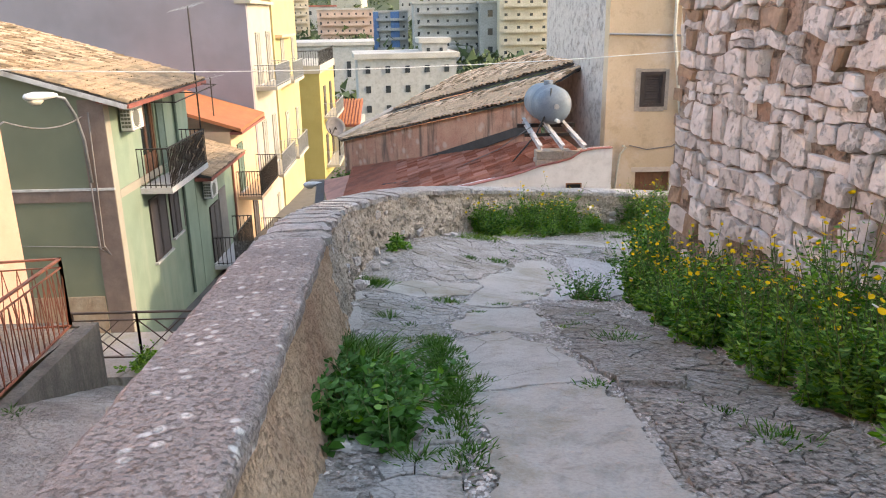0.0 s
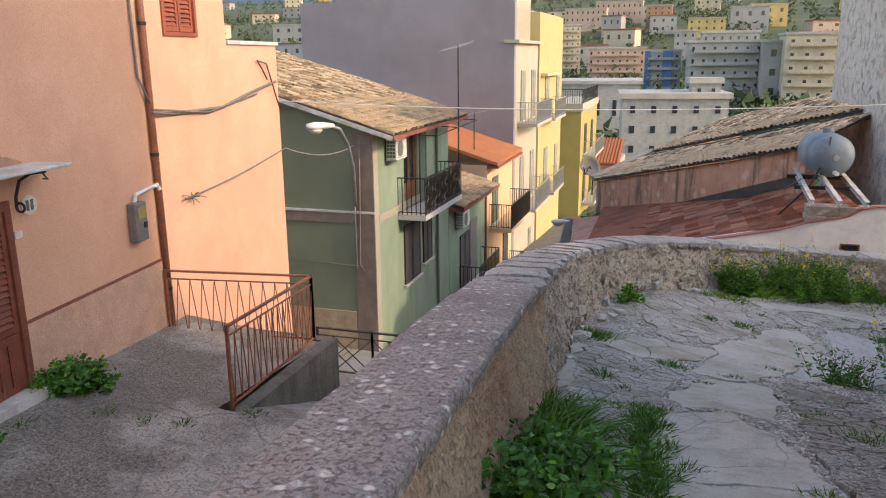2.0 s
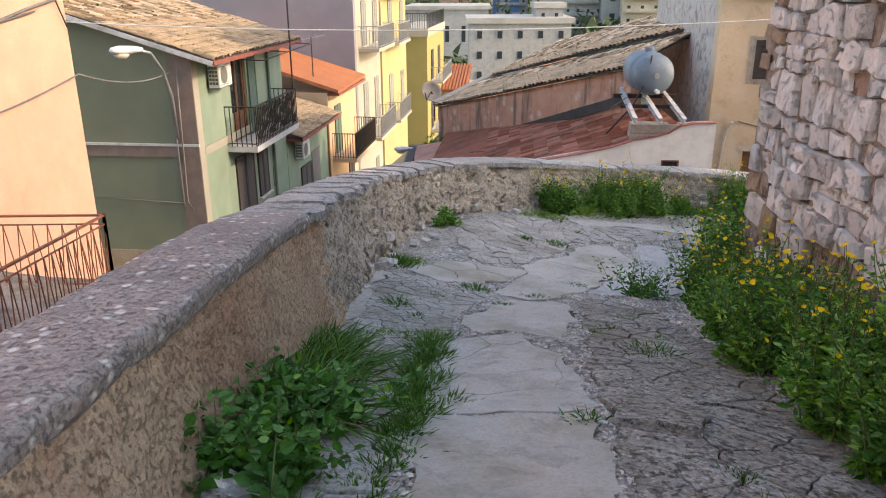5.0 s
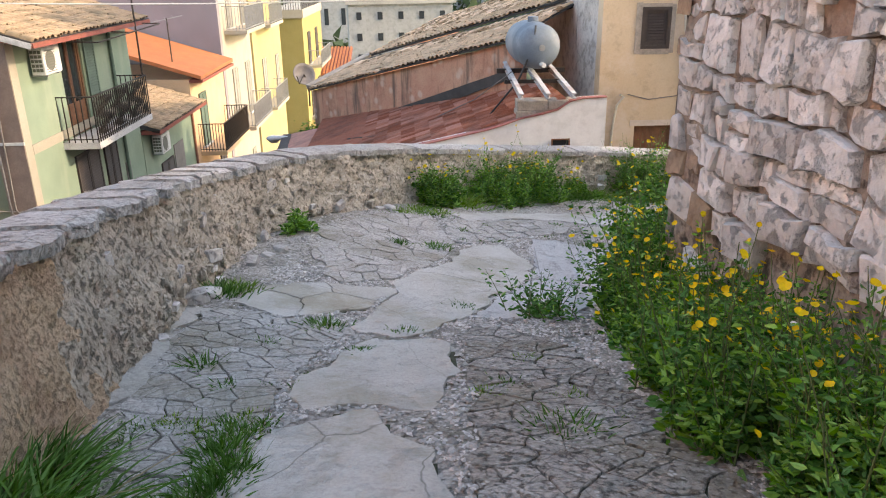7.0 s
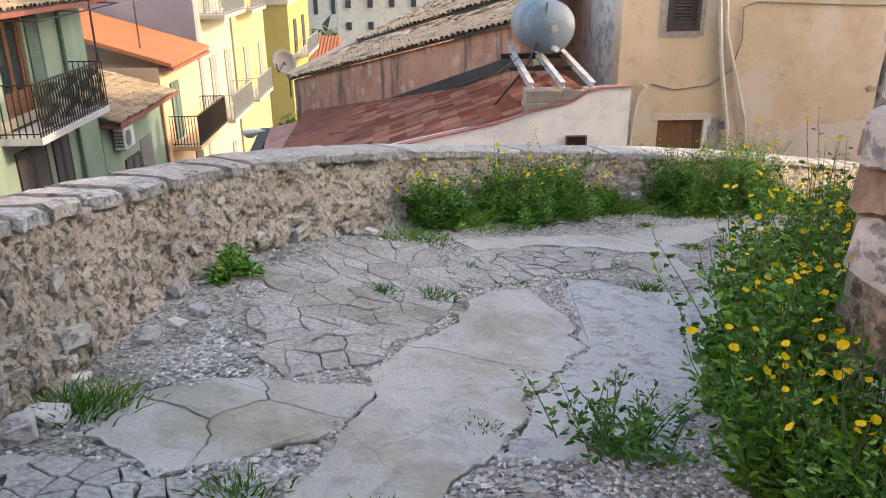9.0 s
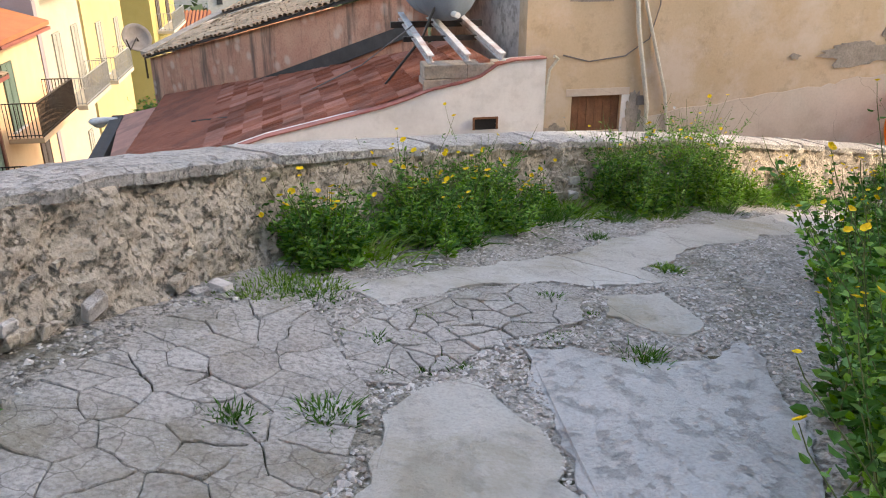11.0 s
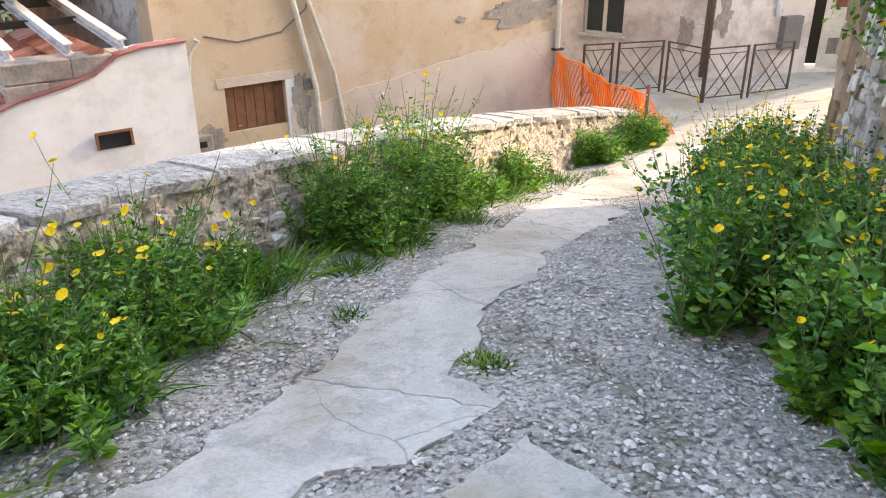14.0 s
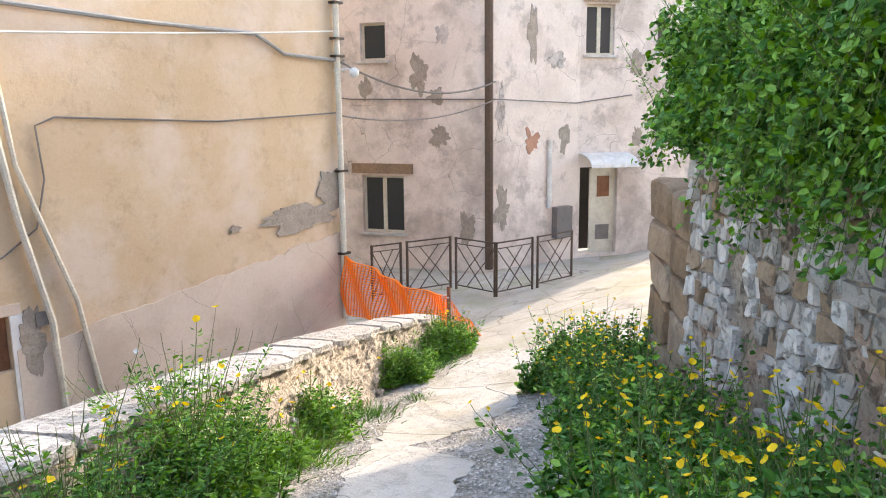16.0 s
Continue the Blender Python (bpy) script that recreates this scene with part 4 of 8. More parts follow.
    for y in (5.62, 7.1):
        u = U(y)
        pts = [f.p(u, -0.42, 0.02), f.p(u, -0.3, 0.03), f.p(u, -0.12, 0.1), f.p(u, -0.04, 0.25), f.p(u, -0.01, 0.44)]
        scroll = [f.p(u, -0.42 + 0.05 * math.sin(a), 0.07 + 0.05 * math.cos(a)) for a in np.linspace(3.1, 8.6, 12)]
        add("bracket", B().tube(pts, 0.018, 6).tube(scroll, 0.015, 6).tube([f.p(u, 0.0 - 0.03, 0.4 + 0.0), f.p(u, -0.1, 0.46), f.p(u, -0.09, 0.40)], 0.010, 6).bm, "iron", c)
    # shuttered windows
    for y0, y1, z0, z1, m in ((5.7, 6.88, 1.12, 2.75, "wood"), (10.43, 11.42, 1.48, 2.9, "shutter_red")):
        w = add("window", f.slab(f.slab(f.slab(B(), U(y0), U(y0) + 0.07, z0, z1, -0.2, 0.03), U(y1) - 0.07, U(y1), z0, z1, -0.2, 0.03), U(y0) + 0.07, U(y1) - 0.07, z0, z0 + 0.06, -0.2, 0.03).bm, m)
        um = (U(y0) + U(y1)) / 2
        for a, e in ((U(y0) + 0.08, um - 0.01), (um + 0.01, U(y1) - 0.08)):
            s = louvre(f, None, a, e, z0 + 0.07, z1, -0.05, M[m], M["wood_pale"] if m == "wood" and a < um - 0.3 and a < U(5.9) else M[m])
            s.parent = w
            s.matrix_parent_inverse = inv(w)
    return t, f, U


house_o, FO, UO = orange_house()


def add_to(t, name, bm, m, label="", smooth=False):
    ob = part(name, bm, M[m] if isinstance(m, str) else m, None, label, smooth)
    ob.parent = t
    ob.matrix_parent_inverse = inv(t)
    return ob


def railing(name, label, runs, top, low, n_of, mat_, pattern, post=0.035, base=None):
    """runs: list of (p, q) foot points; each run has end posts, rails and infill of its own."""
    t = thing(name, label, "railing", runs[0][0])
    for p, q in runs:
        p, q = Vector(p), Vector(q)
        up = Vector((0, 0, 1))
        for e in (p, q):
            add_to(t, "post", B().bar(e, e + up * (top + 0.02), post).bm, mat_)
        add_to(t, "handrail", B().bar(p + up * top, q + up * top, 0.045, 0.025).bm, mat_)
        add_to(t, "rail", B().bar(p + up * (top - 0.12), q + up * (top - 0.12), 0.018).bm, mat_)
        add_to(t, "rail", B().bar(p + up * low, q + up * low, 0.03, 0.02).bm, mat_)
        n = n_of((q - p).length)
        for i in range(n):
            a, c = p.lerp(q, i / n), p.lerp(q, (i + 1) / n)
            m = (a + c) / 2
            if pattern == "v":
                add_to(t, "bar", B().bar(a + up * (top - 0.12), a.lerp(c, 0.5) + up * low, 0.011).bar(c + up * (top - 0.12), a.lerp(c, 0.5) + up * low, 0.011).bm, mat_)
            elif pattern == "x":
                lo, hi = low, top - 0.12
                add_to(t, "post", B().bar(c, c + up * top, post * 0.8).bm, mat_)
                w = (c - a).length
                for k in range(2):
                    s = 0.28 * k
                    add_to(t, "lattice", B().bar(a.lerp(c, s) + up * lo, a.lerp(c, 0.72 + s) + up * hi, 0.016).bar(a.lerp(c, s) + up * hi, a.lerp(c, 0.72 + s) + up * lo, 0.016).bm, mat_)
            else:
                add_to(t, "bar", B().bar(m + up * low, m + up * (top - 0.12), 0.012).bm, mat_)
    return t


railing("railing", "rusty red-brown iron railing with zigzag bars round the terrace",
        [((-7.2, 9.76, -2.93), (-5.14, 10.38, -3.03)), ((-5.14, 10.38, -3.03), (-4.86, 7.74, -2.87))], 1.05, 0.08, lambda L: int(L / 0.17), "rust", "v")
railing("fence", "low iron fence with crossed diagonal bars on the lower landing",
        [((-5.45, 11.1, -3.84), (-4.5, 11.1, -3.84)), ((-4.5, 11.1, -3.84), (-3.6, 11.1, -3.84))], 0.78, 0.06, lambda L: max(1, int(L / 0.85)), "iron_brown", "x", 0.03)

# unseen house mass added on the uphill side to shade the lane, closing the view behind the greenery
tagged(part("wall_uphill", B().hexa([(11.5, -6, -2), (22, -6, -2), (22, 12, -4.6), (13.5, 14.7, -4.6), (11.5, -6, 6.2), (22, -6, 6.2), (22, 12, 6.2), (13.5, 14.7, 6.2)]).bm, M["grey_house"]), "plain unseen wall mass added above the terrace to shade the lane", "wall", kind="structure")


# ---- roofs of curved clay tiles ----
def coppo_mesh(name, L, r, material, n=5):
    vs, fs = [], []
    for j, (y, k) in enumerate(((0, 1.0), (L, 0.82))):
        for i in range(n + 1):
            a = math.pi * i / n
            vs.append((math.cos(a) * r * k, y, math.sin(a) * r * k * 0.8))
        for i in range(n + 1):
            a = math.pi * i / n
            vs.append((math.cos(a) * (r - 0.015) * k, y, math.sin(a) * (r - 0.015) * k * 0.8 - 0.004))
    m = 2 * (n + 1)
    for i in range(n):
        fs.append((i, i + 1, m + i + 1, m + i))
        fs.append((i + 1, i, n + 1 + i, n + 2 + i))
    return vs, fs


def tile_roof(name, label, o, along, up, W, H, material, parent=None, seed=0, limit=300, thick=0.12, keep=None):
    """Rows of curved tiles on a pitched sheet: o is the lower corner, along the eave (unit), up the slope (unit)."""
    o, along, up = Vector(o), Vector(along).normalized(), Vector(up).normalized()
    nrm = along.cross(up).normalized()
    if nrm.z < 0:
        nrm = -nrm
    t = part("roof", B().prism([o - nrm * 0.01, o + along * W - nrm * 0.01, o + along * W + up * H - nrm * 0.01, o + up * H - nrm * 0.01], -nrm * thick).bm, M["tar"], None, label)
    if parent:
        t.parent = parent
        t.matrix_parent_inverse = inv(parent)
    rng = random.Random(seed)
    pitch, L = 0.21, 0.40
    vs0, fs0 = coppo_mesh("tile", L, 0.098, material)
    me = data_mesh("tile", vs0, fs0, M[material], True)
    vs0 = np.array(vs0)
    rest_v, rest_f, n = [], [], 0
    base = Matrix((along, up, nrm)).transposed().to_4x4()
    cols, rows = int(W / pitch), int(H / 0.30)
    total = cols * rows
    for r in range(rows):
        for c in range(cols):
            if rng.random() < 0.02:
                continue
            p = o + along * (pitch * (c + 0.5) + rng.uniform(-.02, .02)) + up * (0.30 * r + rng.uniform(-.03, .03) - 0.03) + nrm * (0.01 + rng.uniform(0, 0.018))
            p += nrm * 0.03 * noise.noise(p * 0.8)
            m = Matrix.Translation(p) @ base @ pose(0, 0, 0, -3.2 + rng.uniform(-1, 1), rng.uniform(-5, 5), rng.uniform(-4, 4))
            if r * cols + c < limit:
                ob = new("tile", me)
                ob.parent = t
                ob.matrix_parent_inverse = inv(t)
                ob.matrix_basis = m
            else:
                mm = np.array(m)
                rest_v.append(vs0 @ mm[:3, :3].T + mm[:3, 3])
                rest_f += [tuple(i + n for i in f) for f in fs0]
                n += len(vs0)
    if rest_v:
        ob = part("tiles", data_mesh("tiles", np.concatenate(rest_v), rest_f, M[material], True), None, None)
        ob.parent = t
        ob.matrix_parent_inverse = inv(t)
        tagged(ob, kind="stuff")
    return t


def balcony(t, x0, x1, y0, y1, z, h, m, slab_m="concrete", bars=0.11):
    """A balcony slab with an iron railing round three sides, facing +x."""
    s = add_to(t, "balcony", B().box(x0, x1, y0, y1, z - 0.16, z).bm, slab_m)
    def kid(name, bm):
        ob = add_to(s, name, bm, m)
        return ob
    c = [(x0, y0 + 0.03), (x1 - 0.03, y0 + 0.03), (x1 - 0.03, y1 - 0.03), (x0, y1 - 0.03)]
    for (ax, ay), (bx, by) in zip(c, c[1:]):
        kid("handrail", B().bar((ax, ay, z + h), (bx, by, z + h), 0.05, 0.03).bm)
        kid("rail", B().bar((ax, ay, z + 0.08), (bx, by, z + 0.08), 0.025).bm)
        n = max(2, int(math.hypot(bx - ax, by - ay) / bars))
        first = kid("bar", B().bar((ax, ay, z), (ax, ay, z + h), 0.024).bm)
        for i in range(1, n + 1):
            ob = new("bar", first.data)
            ob.parent, ob.matrix_parent_inverse = s, inv(s)
            ob.location = ((bx - ax) * i / n, (by - ay) * i / n, 0)
    return s


def shut_window(f, t, u0, u1, z0, z1, m, closed=True):
    """A window closed by two louvred shutters on the wall's face."""
    # flat black sheet on the wall, painted as the shaded opening
    add_to(t, "opening", f.slab(B(), u0, u1, z0, z1, 0.002, 0.008).bm, "dark")
    um = (u0 + u1) / 2
    for a, b in ((u0, um - 0.008), (um + 0.008, u1)):
        s = louvre(f, None, a, b, z0, z1, 0.01, M[m])
        s.parent = t
        s.matrix_parent_inverse = inv(t)
    add_to(t, "sill", f.slab(B(), u0 - 0.08, u1 + 0.08, z0 - 0.06, z0 - 0.004, 0.002, 0.12).bm, "marble")


def air_conditioner(at, label):
    x, y, z = at
    t = thing("air_conditioner", label, "air conditioner", at)
    add_to(t, "case", B().box(x, x + 0.32, y, y + 0.85, z, z + 0.62).bevel(0.02).bm, "white")
    g = B()
    for i in range(9):
        g.box(x + 0.321, x + 0.33, y + 0.06, y + 0.56, z + 0.06 + i * 0.058, z + 0.075 + i * 0.058)
    add_to(t, "grille", g.bm, "cable")
    add_to(t, "fan", B().tube([(x + 0.3205, y + 0.31, z + 0.31), (x + 0.3245, y + 0.31, z + 0.31)], 0.23, 24).bm, "ink")
    g = B()
    for i in range(5):
        for j in range(3):
            g.box(x + 0.03 + j * 0.085, x + 0.10 + j * 0.085, y - 0.012, y - 0.001, z + 0.08 + i * 0.1, z + 0.15 + i * 0.1)
    add_to(t, "side_grille", g.bm, "ink")
    for dy in (0.12, 0.7):
        add_to(t, "bracket", B().bar((x - 0.1, y + dy, z - 0.02), (x + 0.3, y + dy, z - 0.02), 0.03).bm, "grey_metal")
    return t


def aerial(foot, h, label, seed=0, n=7):
    x, y, z = foot
    rng = random.Random(seed)
    t = thing("tv_aerial", label, "aerial", foot)
    add_to(t, "mast", B().tube([foot, (x, y, z + h)], 0.028, 6).bm, "iron")
    a = rng.uniform(-0.5, 0.5)
    dx, dy = math.cos(a), math.sin(a)
    add_to(t, "boom", B().bar((x - dx * 0.7, y - dy * 0.7, z + h - 0.15), (x + dx * 0.6, y + dy * 0.6, z + h + 0.08), 0.02).bm, "grey_metal")
    for i in range(n):
        s = -0.65 + 1.2 * i / n
        w = 0.18 + 0.03 * i
        c = Vector((x + dx * s, y + dy * s, z + h - 0.15 + (s + 0.7) * 0.177))
        add_to(t, "rod", B().bar(c - Vector((-dy, dx, 0.3)) * w, c + Vector((-dy, dx, 0.3)) * w, 0.008).bm, "grey_metal")
    return t


# ---- green house at the corner of the street ----
def green_house():
    t = thing("green_house", "pale green house with brown bands and a clay tile roof", "house", (-9, 24, -7.9))
    X0, Y0, Y1 = -8.15, 20.1, 27.2
    f = Face((X0, Y0), (X0, Y1), 1)
    s = Face((-15, Y0), (X0, Y0), 1)
    # end wall away from the sun takes the plaster darkened for shade
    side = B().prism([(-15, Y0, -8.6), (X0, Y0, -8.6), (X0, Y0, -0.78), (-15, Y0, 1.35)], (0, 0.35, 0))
    add_to(t, "side_wall", side.bm, "green_shaded", "olive green end wall with shade painted into its colour")
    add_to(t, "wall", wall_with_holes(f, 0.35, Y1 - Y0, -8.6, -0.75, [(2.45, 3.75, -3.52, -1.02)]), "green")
    # black box painted as the unlit room behind the balcony door
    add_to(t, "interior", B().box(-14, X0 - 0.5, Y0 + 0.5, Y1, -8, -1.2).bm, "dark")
    for o, w in ((s, 6.85 - 0.45), ):
        add_to(t, "corner_band", o.slab(B(), 6.85 - 0.62, 6.855, -8.6, -0.8, 0.001, 0.02).bm, "brown_band")
    add_to(t, "band", s.slab(B(), 0, 6.86, -3.42, -3.12, 0.001, 0.035).bm, "brown_band", "brown string course")
    add_to(t, "cornice", s.slab(B(), 0, 6.88, -3.12, -3.06, 0.001, 0.06).bm, "marble")
    add_to(t, "corner_band", f.slab(B(), -0.003, 0.32, -8.6, -0.8, 0.001, 0.02).bm, "white_house", "cream corner pilaster")
    add_to(t, "band", f.slab(B(), 0.32, Y1 - Y0, -3.42, -3.2, 0.001, 0.03).bm, "white_house")
    add_to(t, "base", s.slab(B(), 0, 6.2, -8.6, -6.05, 0.001, 0.03).bm, "peeled", "peeled brown masonry at the foot of the wall")
    # door to the balcony and shuttered windows below
    d = add_to(t, "balcony_door", f.slab(f.slab(f.slab(B(), 2.45, 2.53, -3.5, -1.02, -0.15, -0.05), 3.67, 3.75, -3.5, -1.02, -0.15, -0.05), 2.53, 3.67, -1.1, -1.02, -0.15, -0.05).bm, "hatch")
    for a, e in ((2.53, 3.09), (3.11, 3.67)):
        add_to(d, "pane", f.slab(B(), a + 0.06, e - 0.06, -2.7, -1.16, -0.12, -0.11).bm, "glass")
        add_to(d, "leaf", f.slab(f.slab(f.slab(B(), a, a + 0.06, -3.5, -1.1, -0.13, -0.08), e - 0.06, e, -3.5, -1.1, -0.13, -0.08), a + 0.06, e - 0.06, -3.5, -2.7, -0.13, -0.08).bm, "hatch")
    louv = louvre(f, None, 3.85, 4.5, -3.5, -1.05, 0.01, M["shutter_green"])
    louv.parent, louv.matrix_parent_inverse = t, inv(t)
    shut_window(f, t, 2.3, 3.75, -5.85, -3.95, "shutter")
    shut_window(f, t, 4.1, 5.0, -5.6, -4.0, "shutter")
    add_to(t, "notice", f.slab(B(), 5.5, 5.85, -5.6, -4.9, 0.002, 0.03).bm, "cable")
    balcony(t, X0, -7.25, 21.95, 25.9, -3.5, 1.12, "iron", bars=0.13)
    # wavy iron between the balcony's bars
    for i in range(24):
        y = 22.1 + 3.65 * i / 24
        add_to(t, "scroll", B().tube([(-7.27, y + 0.05 * math.sin(a * 2), -3.35 + 0.9 * a / 6.3) for a in np.linspace(0, 6.3, 12)], 0.018, 4).bm, "iron")
    add_to(t, "awning_frame", B().bar((X0, 21.9, -1.05), (-6.9, 22.0, -1.1), 0.03).bar((-6.9, 22.0, -1.1), (-6.9, 26.6, -1.0), 0.03).bar((X0, 26.6, -0.95), (-6.9, 26.6, -1.0), 0.03).bar((X0, 24.2, -1.0), (-6.9, 24.2, -1.05), 0.025).bm, "iron")
    add_to(t, "downpipe", B().tube([(X0 + 0.06, 25.7, -1), (X0 + 0.06, 25.7, -8)], 0.05).bm, "shutter_green")
    # eave with its red-painted board and gutter
    add_to(t, "eave", B().hexa([(X0 - 0.05, Y0 - 0.25, -0.86), (X0 + 0.75, Y0 - 0.25, -1.02), (X0 + 0.75, Y1 + 0.1, -1.02), (X0 - 0.05, Y1 + 0.1, -0.86), (X0 - 0.05, Y0 - 0.25, -0.76), (X0 + 0.75, Y0 - 0.25, -0.92), (X0 + 0.75, Y1 + 0.1, -0.92), (X0 - 0.05, Y1 + 0.1, -0.76)]).bm, "red_trim", "red-painted projecting eave")
    tile_roof("roof", "weathered clay tile roof sloping to the street", (X0 + 0.72, Y0 - 0.25, -0.88), (0, 1, 0), (-7.6, 0, 2.3), Y1 - Y0 + 0.4, 7.9, "coppo_pale", t, 3)
    add_to(t, "verge", B().bar((X0 + 0.7, Y0 - 0.22, -0.98), (-15, Y0 - 0.22, 1.3), 0.10, 0.12).bm, "marble")
    return t


green_house()
air_conditioner((-8.08, 20.95, -1.72), "white air conditioner on brackets on the green wall")
air_conditioner((-8.08, 27.9, -5.2), "white air conditioner under the lower tiled eave")
aerial((-7.4, 26.0, -2.4), 3.9, "tall rusty mast with a television aerial by the balcony", 1)
aerial((-9.0, 34.0, -3.2), 1.9, "thin television aerial over the orange roof", 2, 4)


def low_green():
    t = thing("low_green_house", "lower pale green house with a mossy tiled roof", "house", (-9, 30, -8.5))
    X0, Y0, Y1 = -8.15, 27.25, 32.9
    f = Face((X0, Y0), (X0, Y1), 1)
    add_to(t, "wall", f.slab(B(), 0, Y1 - Y0, -9.5, -4.3, -0.35, 0).bm, "green")
    add_to(t, "body", B().box(-15, X0 - 0.36, Y0, Y1, -9.5, -4.6).bm, "green_shaded")
    shut_window(f, t, 1.4, 2.7, -7.9, -5.7, "shutter")
    add_to(t, "curtain", f.slab(B(), 2.9, 4.0, -8.0, -5.4, 0.002, 0.03).bm, "cable")
    add_to(t, "eave", B().box(X0 - 0.05, X0 + 0.6, Y0, Y1, -4.42, -4.3).bm, "red_trim")
    tile_roof("roof", "mossy clay tiles", (X0 + 0.6, Y0, -4.26), (0, 1, 0), (-6.5, 0, 1.9), Y1 - Y0, 6.8, "coppo_pale", t, 4, 200)
    add_to(t, "downpipe", B().tube([(X0 + 0.07, 32.6, -4.3), (X0 + 0.07, 32.6, -9)], 0.05).bm, "pipe_brown")
    balcony(t, X0, -7.3, 28.6, 32.0, -8.0, 1.1, "iron", bars=0.14)


def peach_house():
    t = thing("peach_house", "peach-coloured house with a bright orange roof", "house", (-9, 35, -9))
    X0, Y0, Y1 = -8.15, 33.0, 38.25
    f = Face((X0, Y0), (X0, Y1), 1)
    add_to(t, "wall", B().box(-14, X0, Y0, Y1, -10, -3.5).bm, "peach")
    add_to(t, "roof", B().hexa([(X0 + 0.5, Y0 - 0.1, -3.5), (X0 + 0.5, Y1, -3.45), (-14, Y1, -1.5), (-14, Y0 - 0.1, -1.5), (X0 + 0.5, Y0 - 0.1, -3.36), (X0 + 0.5, Y1, -3.31), (-14, Y1, -1.36), (-14, Y0 - 0.1, -1.36)]).bm, "orange_roof", "orange roofing sheet")
    add_to(t, "eave", B().box(X0, X0 + 0.52, Y0, Y1, -3.62, -3.51).bm, "red_trim")
    shut_window(f, t, 1.0, 2.0, -6.3, -4.2, "shutter_green")
    shut_window(f, t, 3.2, 4.2, -9.2, -7.2, "shutter")
    balcony(t, X0, -7.1, 33.4, 37.8, -6.4, 1.1, "iron", "peach")
    balcony(t, X0, -7.1, 33.4, 37.8, -9.6, 1.1, "iron", "peach")


def white_house():
    t = thing("white_house", "tall cream-white house with a mauve-grey blind end wall", "house", (-10, 41, -10))
    X0, Y0, Y1 = -8.15, 38.4, 44.6
    f = Face((X0, Y0), (X0, Y1), 1)
    add_to(t, "end_wall", B().prism([(-8.15, Y0, -11), (-8.15, Y0, 5.5), (-17.5, Y0, 5.5), (-17.5, Y0, 3.9), (-19.6, Y0, 3.9), (-19.6, Y0, -11)], (0, 0.4, 0)).bm, "purple", "mauve-grey rendered blind wall")
    add_to(t, "wall", f.slab(B(), 0.4, Y1 - Y0, -11, 1.75, -0.4, 0.004).bm, "white_house")
    add_to(t, "upper_wall", f.slab(B(), 0.4, Y1 - Y0, 1.9, 5.5, -0.9, -0.45).bm, "white_house")
    add_to(t, "body", B().box(-19, X0 - 0.45, Y0 + 0.41, 50, -11, 3.6).bm, "purple")
    add_to(t, "cornice", f.slab(B(), -0.1, Y1 - Y0, 1.75, 1.9, -0.5, 0.25).bm, "white_house")
    for z in (-2.2, -6.6):
        shut_window(f, t, 1.6, 2.6, z + 0.05, z + 2.6, "shutter_grey")
        shut_window(f, t, 4.4, 5.4, z + 0.05, z + 2.6, "shutter_grey")
        balcony(t, X0, -7.1, 39.2, 43.6, z, 1.05, "grey_metal", "white_house", 0.14)
    shut_window(f, t, 4.2, 4.9, -9.6, -8.4, "shutter_grey")


def yellow_house():
    t = thing("yellow_house", "pale yellow house of several storeys with balconies", "house", (-10, 48, -11))
    X0, Y0, Y1 = -8.15, 44.65, 53.0
    f = Face((X0, Y0), (X0, Y1), 1)
    add_to(t, "wall", B().box(-15, X0 + 0.1, Y0, Y1, -12, 3.5).bm, "yellow_house")
    add_to(t, "cornice", f.slab(B(), 0.5, 5.5, 0.0, 0.15, 0.1, 0.5).bm, "peach")
    for z in (-2.4, -6.8):
        balcony(t, X0 + 0.1, -7.2, 45.6, 49.6, z, 1.05, "grey_metal", "white_house", 0.16)
        g = Face((X0 + 0.1, Y0), (X0 + 0.1, Y1), 1)
        shut_window(g, t, 2.0, 3.1, z + 0.05, z + 2.5, "shutter_grey")
        shut_window(g, t, 6.0, 7.0, z + 0.05, z + 2.3, "shutter_grey")


def mustard_house():
    t = thing("mustard_house", "mustard yellow house with a railed roof terrace", "house", (-7.5, 60, -11))
    add_to(t, "wall", B().box(-9.2, -7.05, 56, 66, -13, -2.75).bm, "olive_yellow")
    add_to(t, "terrace_edge", B().box(-9.3, -6.95, 55.9, 66.1, -2.75, -2.2).bm, "white_house")
    g = Face((-7.05, 56), (-7.05, 66), 1)
    for z in (-6.0, -9.6):
        shut_window(g, t, 2, 3.2, z + 0.05, z + 2.2, "shutter")
        shut_window(g, t, 6, 7.2, z + 0.05, z + 2.2, "shutter")
        balcony(t, -7.05, -6.1, 57.5, 63.5, z, 1.0, "grey_metal", "white_house", 0.2)
    b = B()
    for i in range(14):
        b.bar((-9.2 + i * 0.165, 56, -2.2), (-9.2 + i * 0.165, 56, -1.2), 0.03)
    b.bar((-9.2, 56, -1.2), (-7, 56, -1.2), 0.05).bar((-7, 56, -1.2), (-7, 66, -1.2), 0.05)
    for i in range(30):
        b.bar((-7, 56 + i * 0.33, -2.2), (-7, 56 + i * 0.33, -1.2), 0.03)
    add_to(t, "terrace_railing", b.bm, "iron")


low_green(), peach_house(), white_house(), yellow_house(), mustard_house()


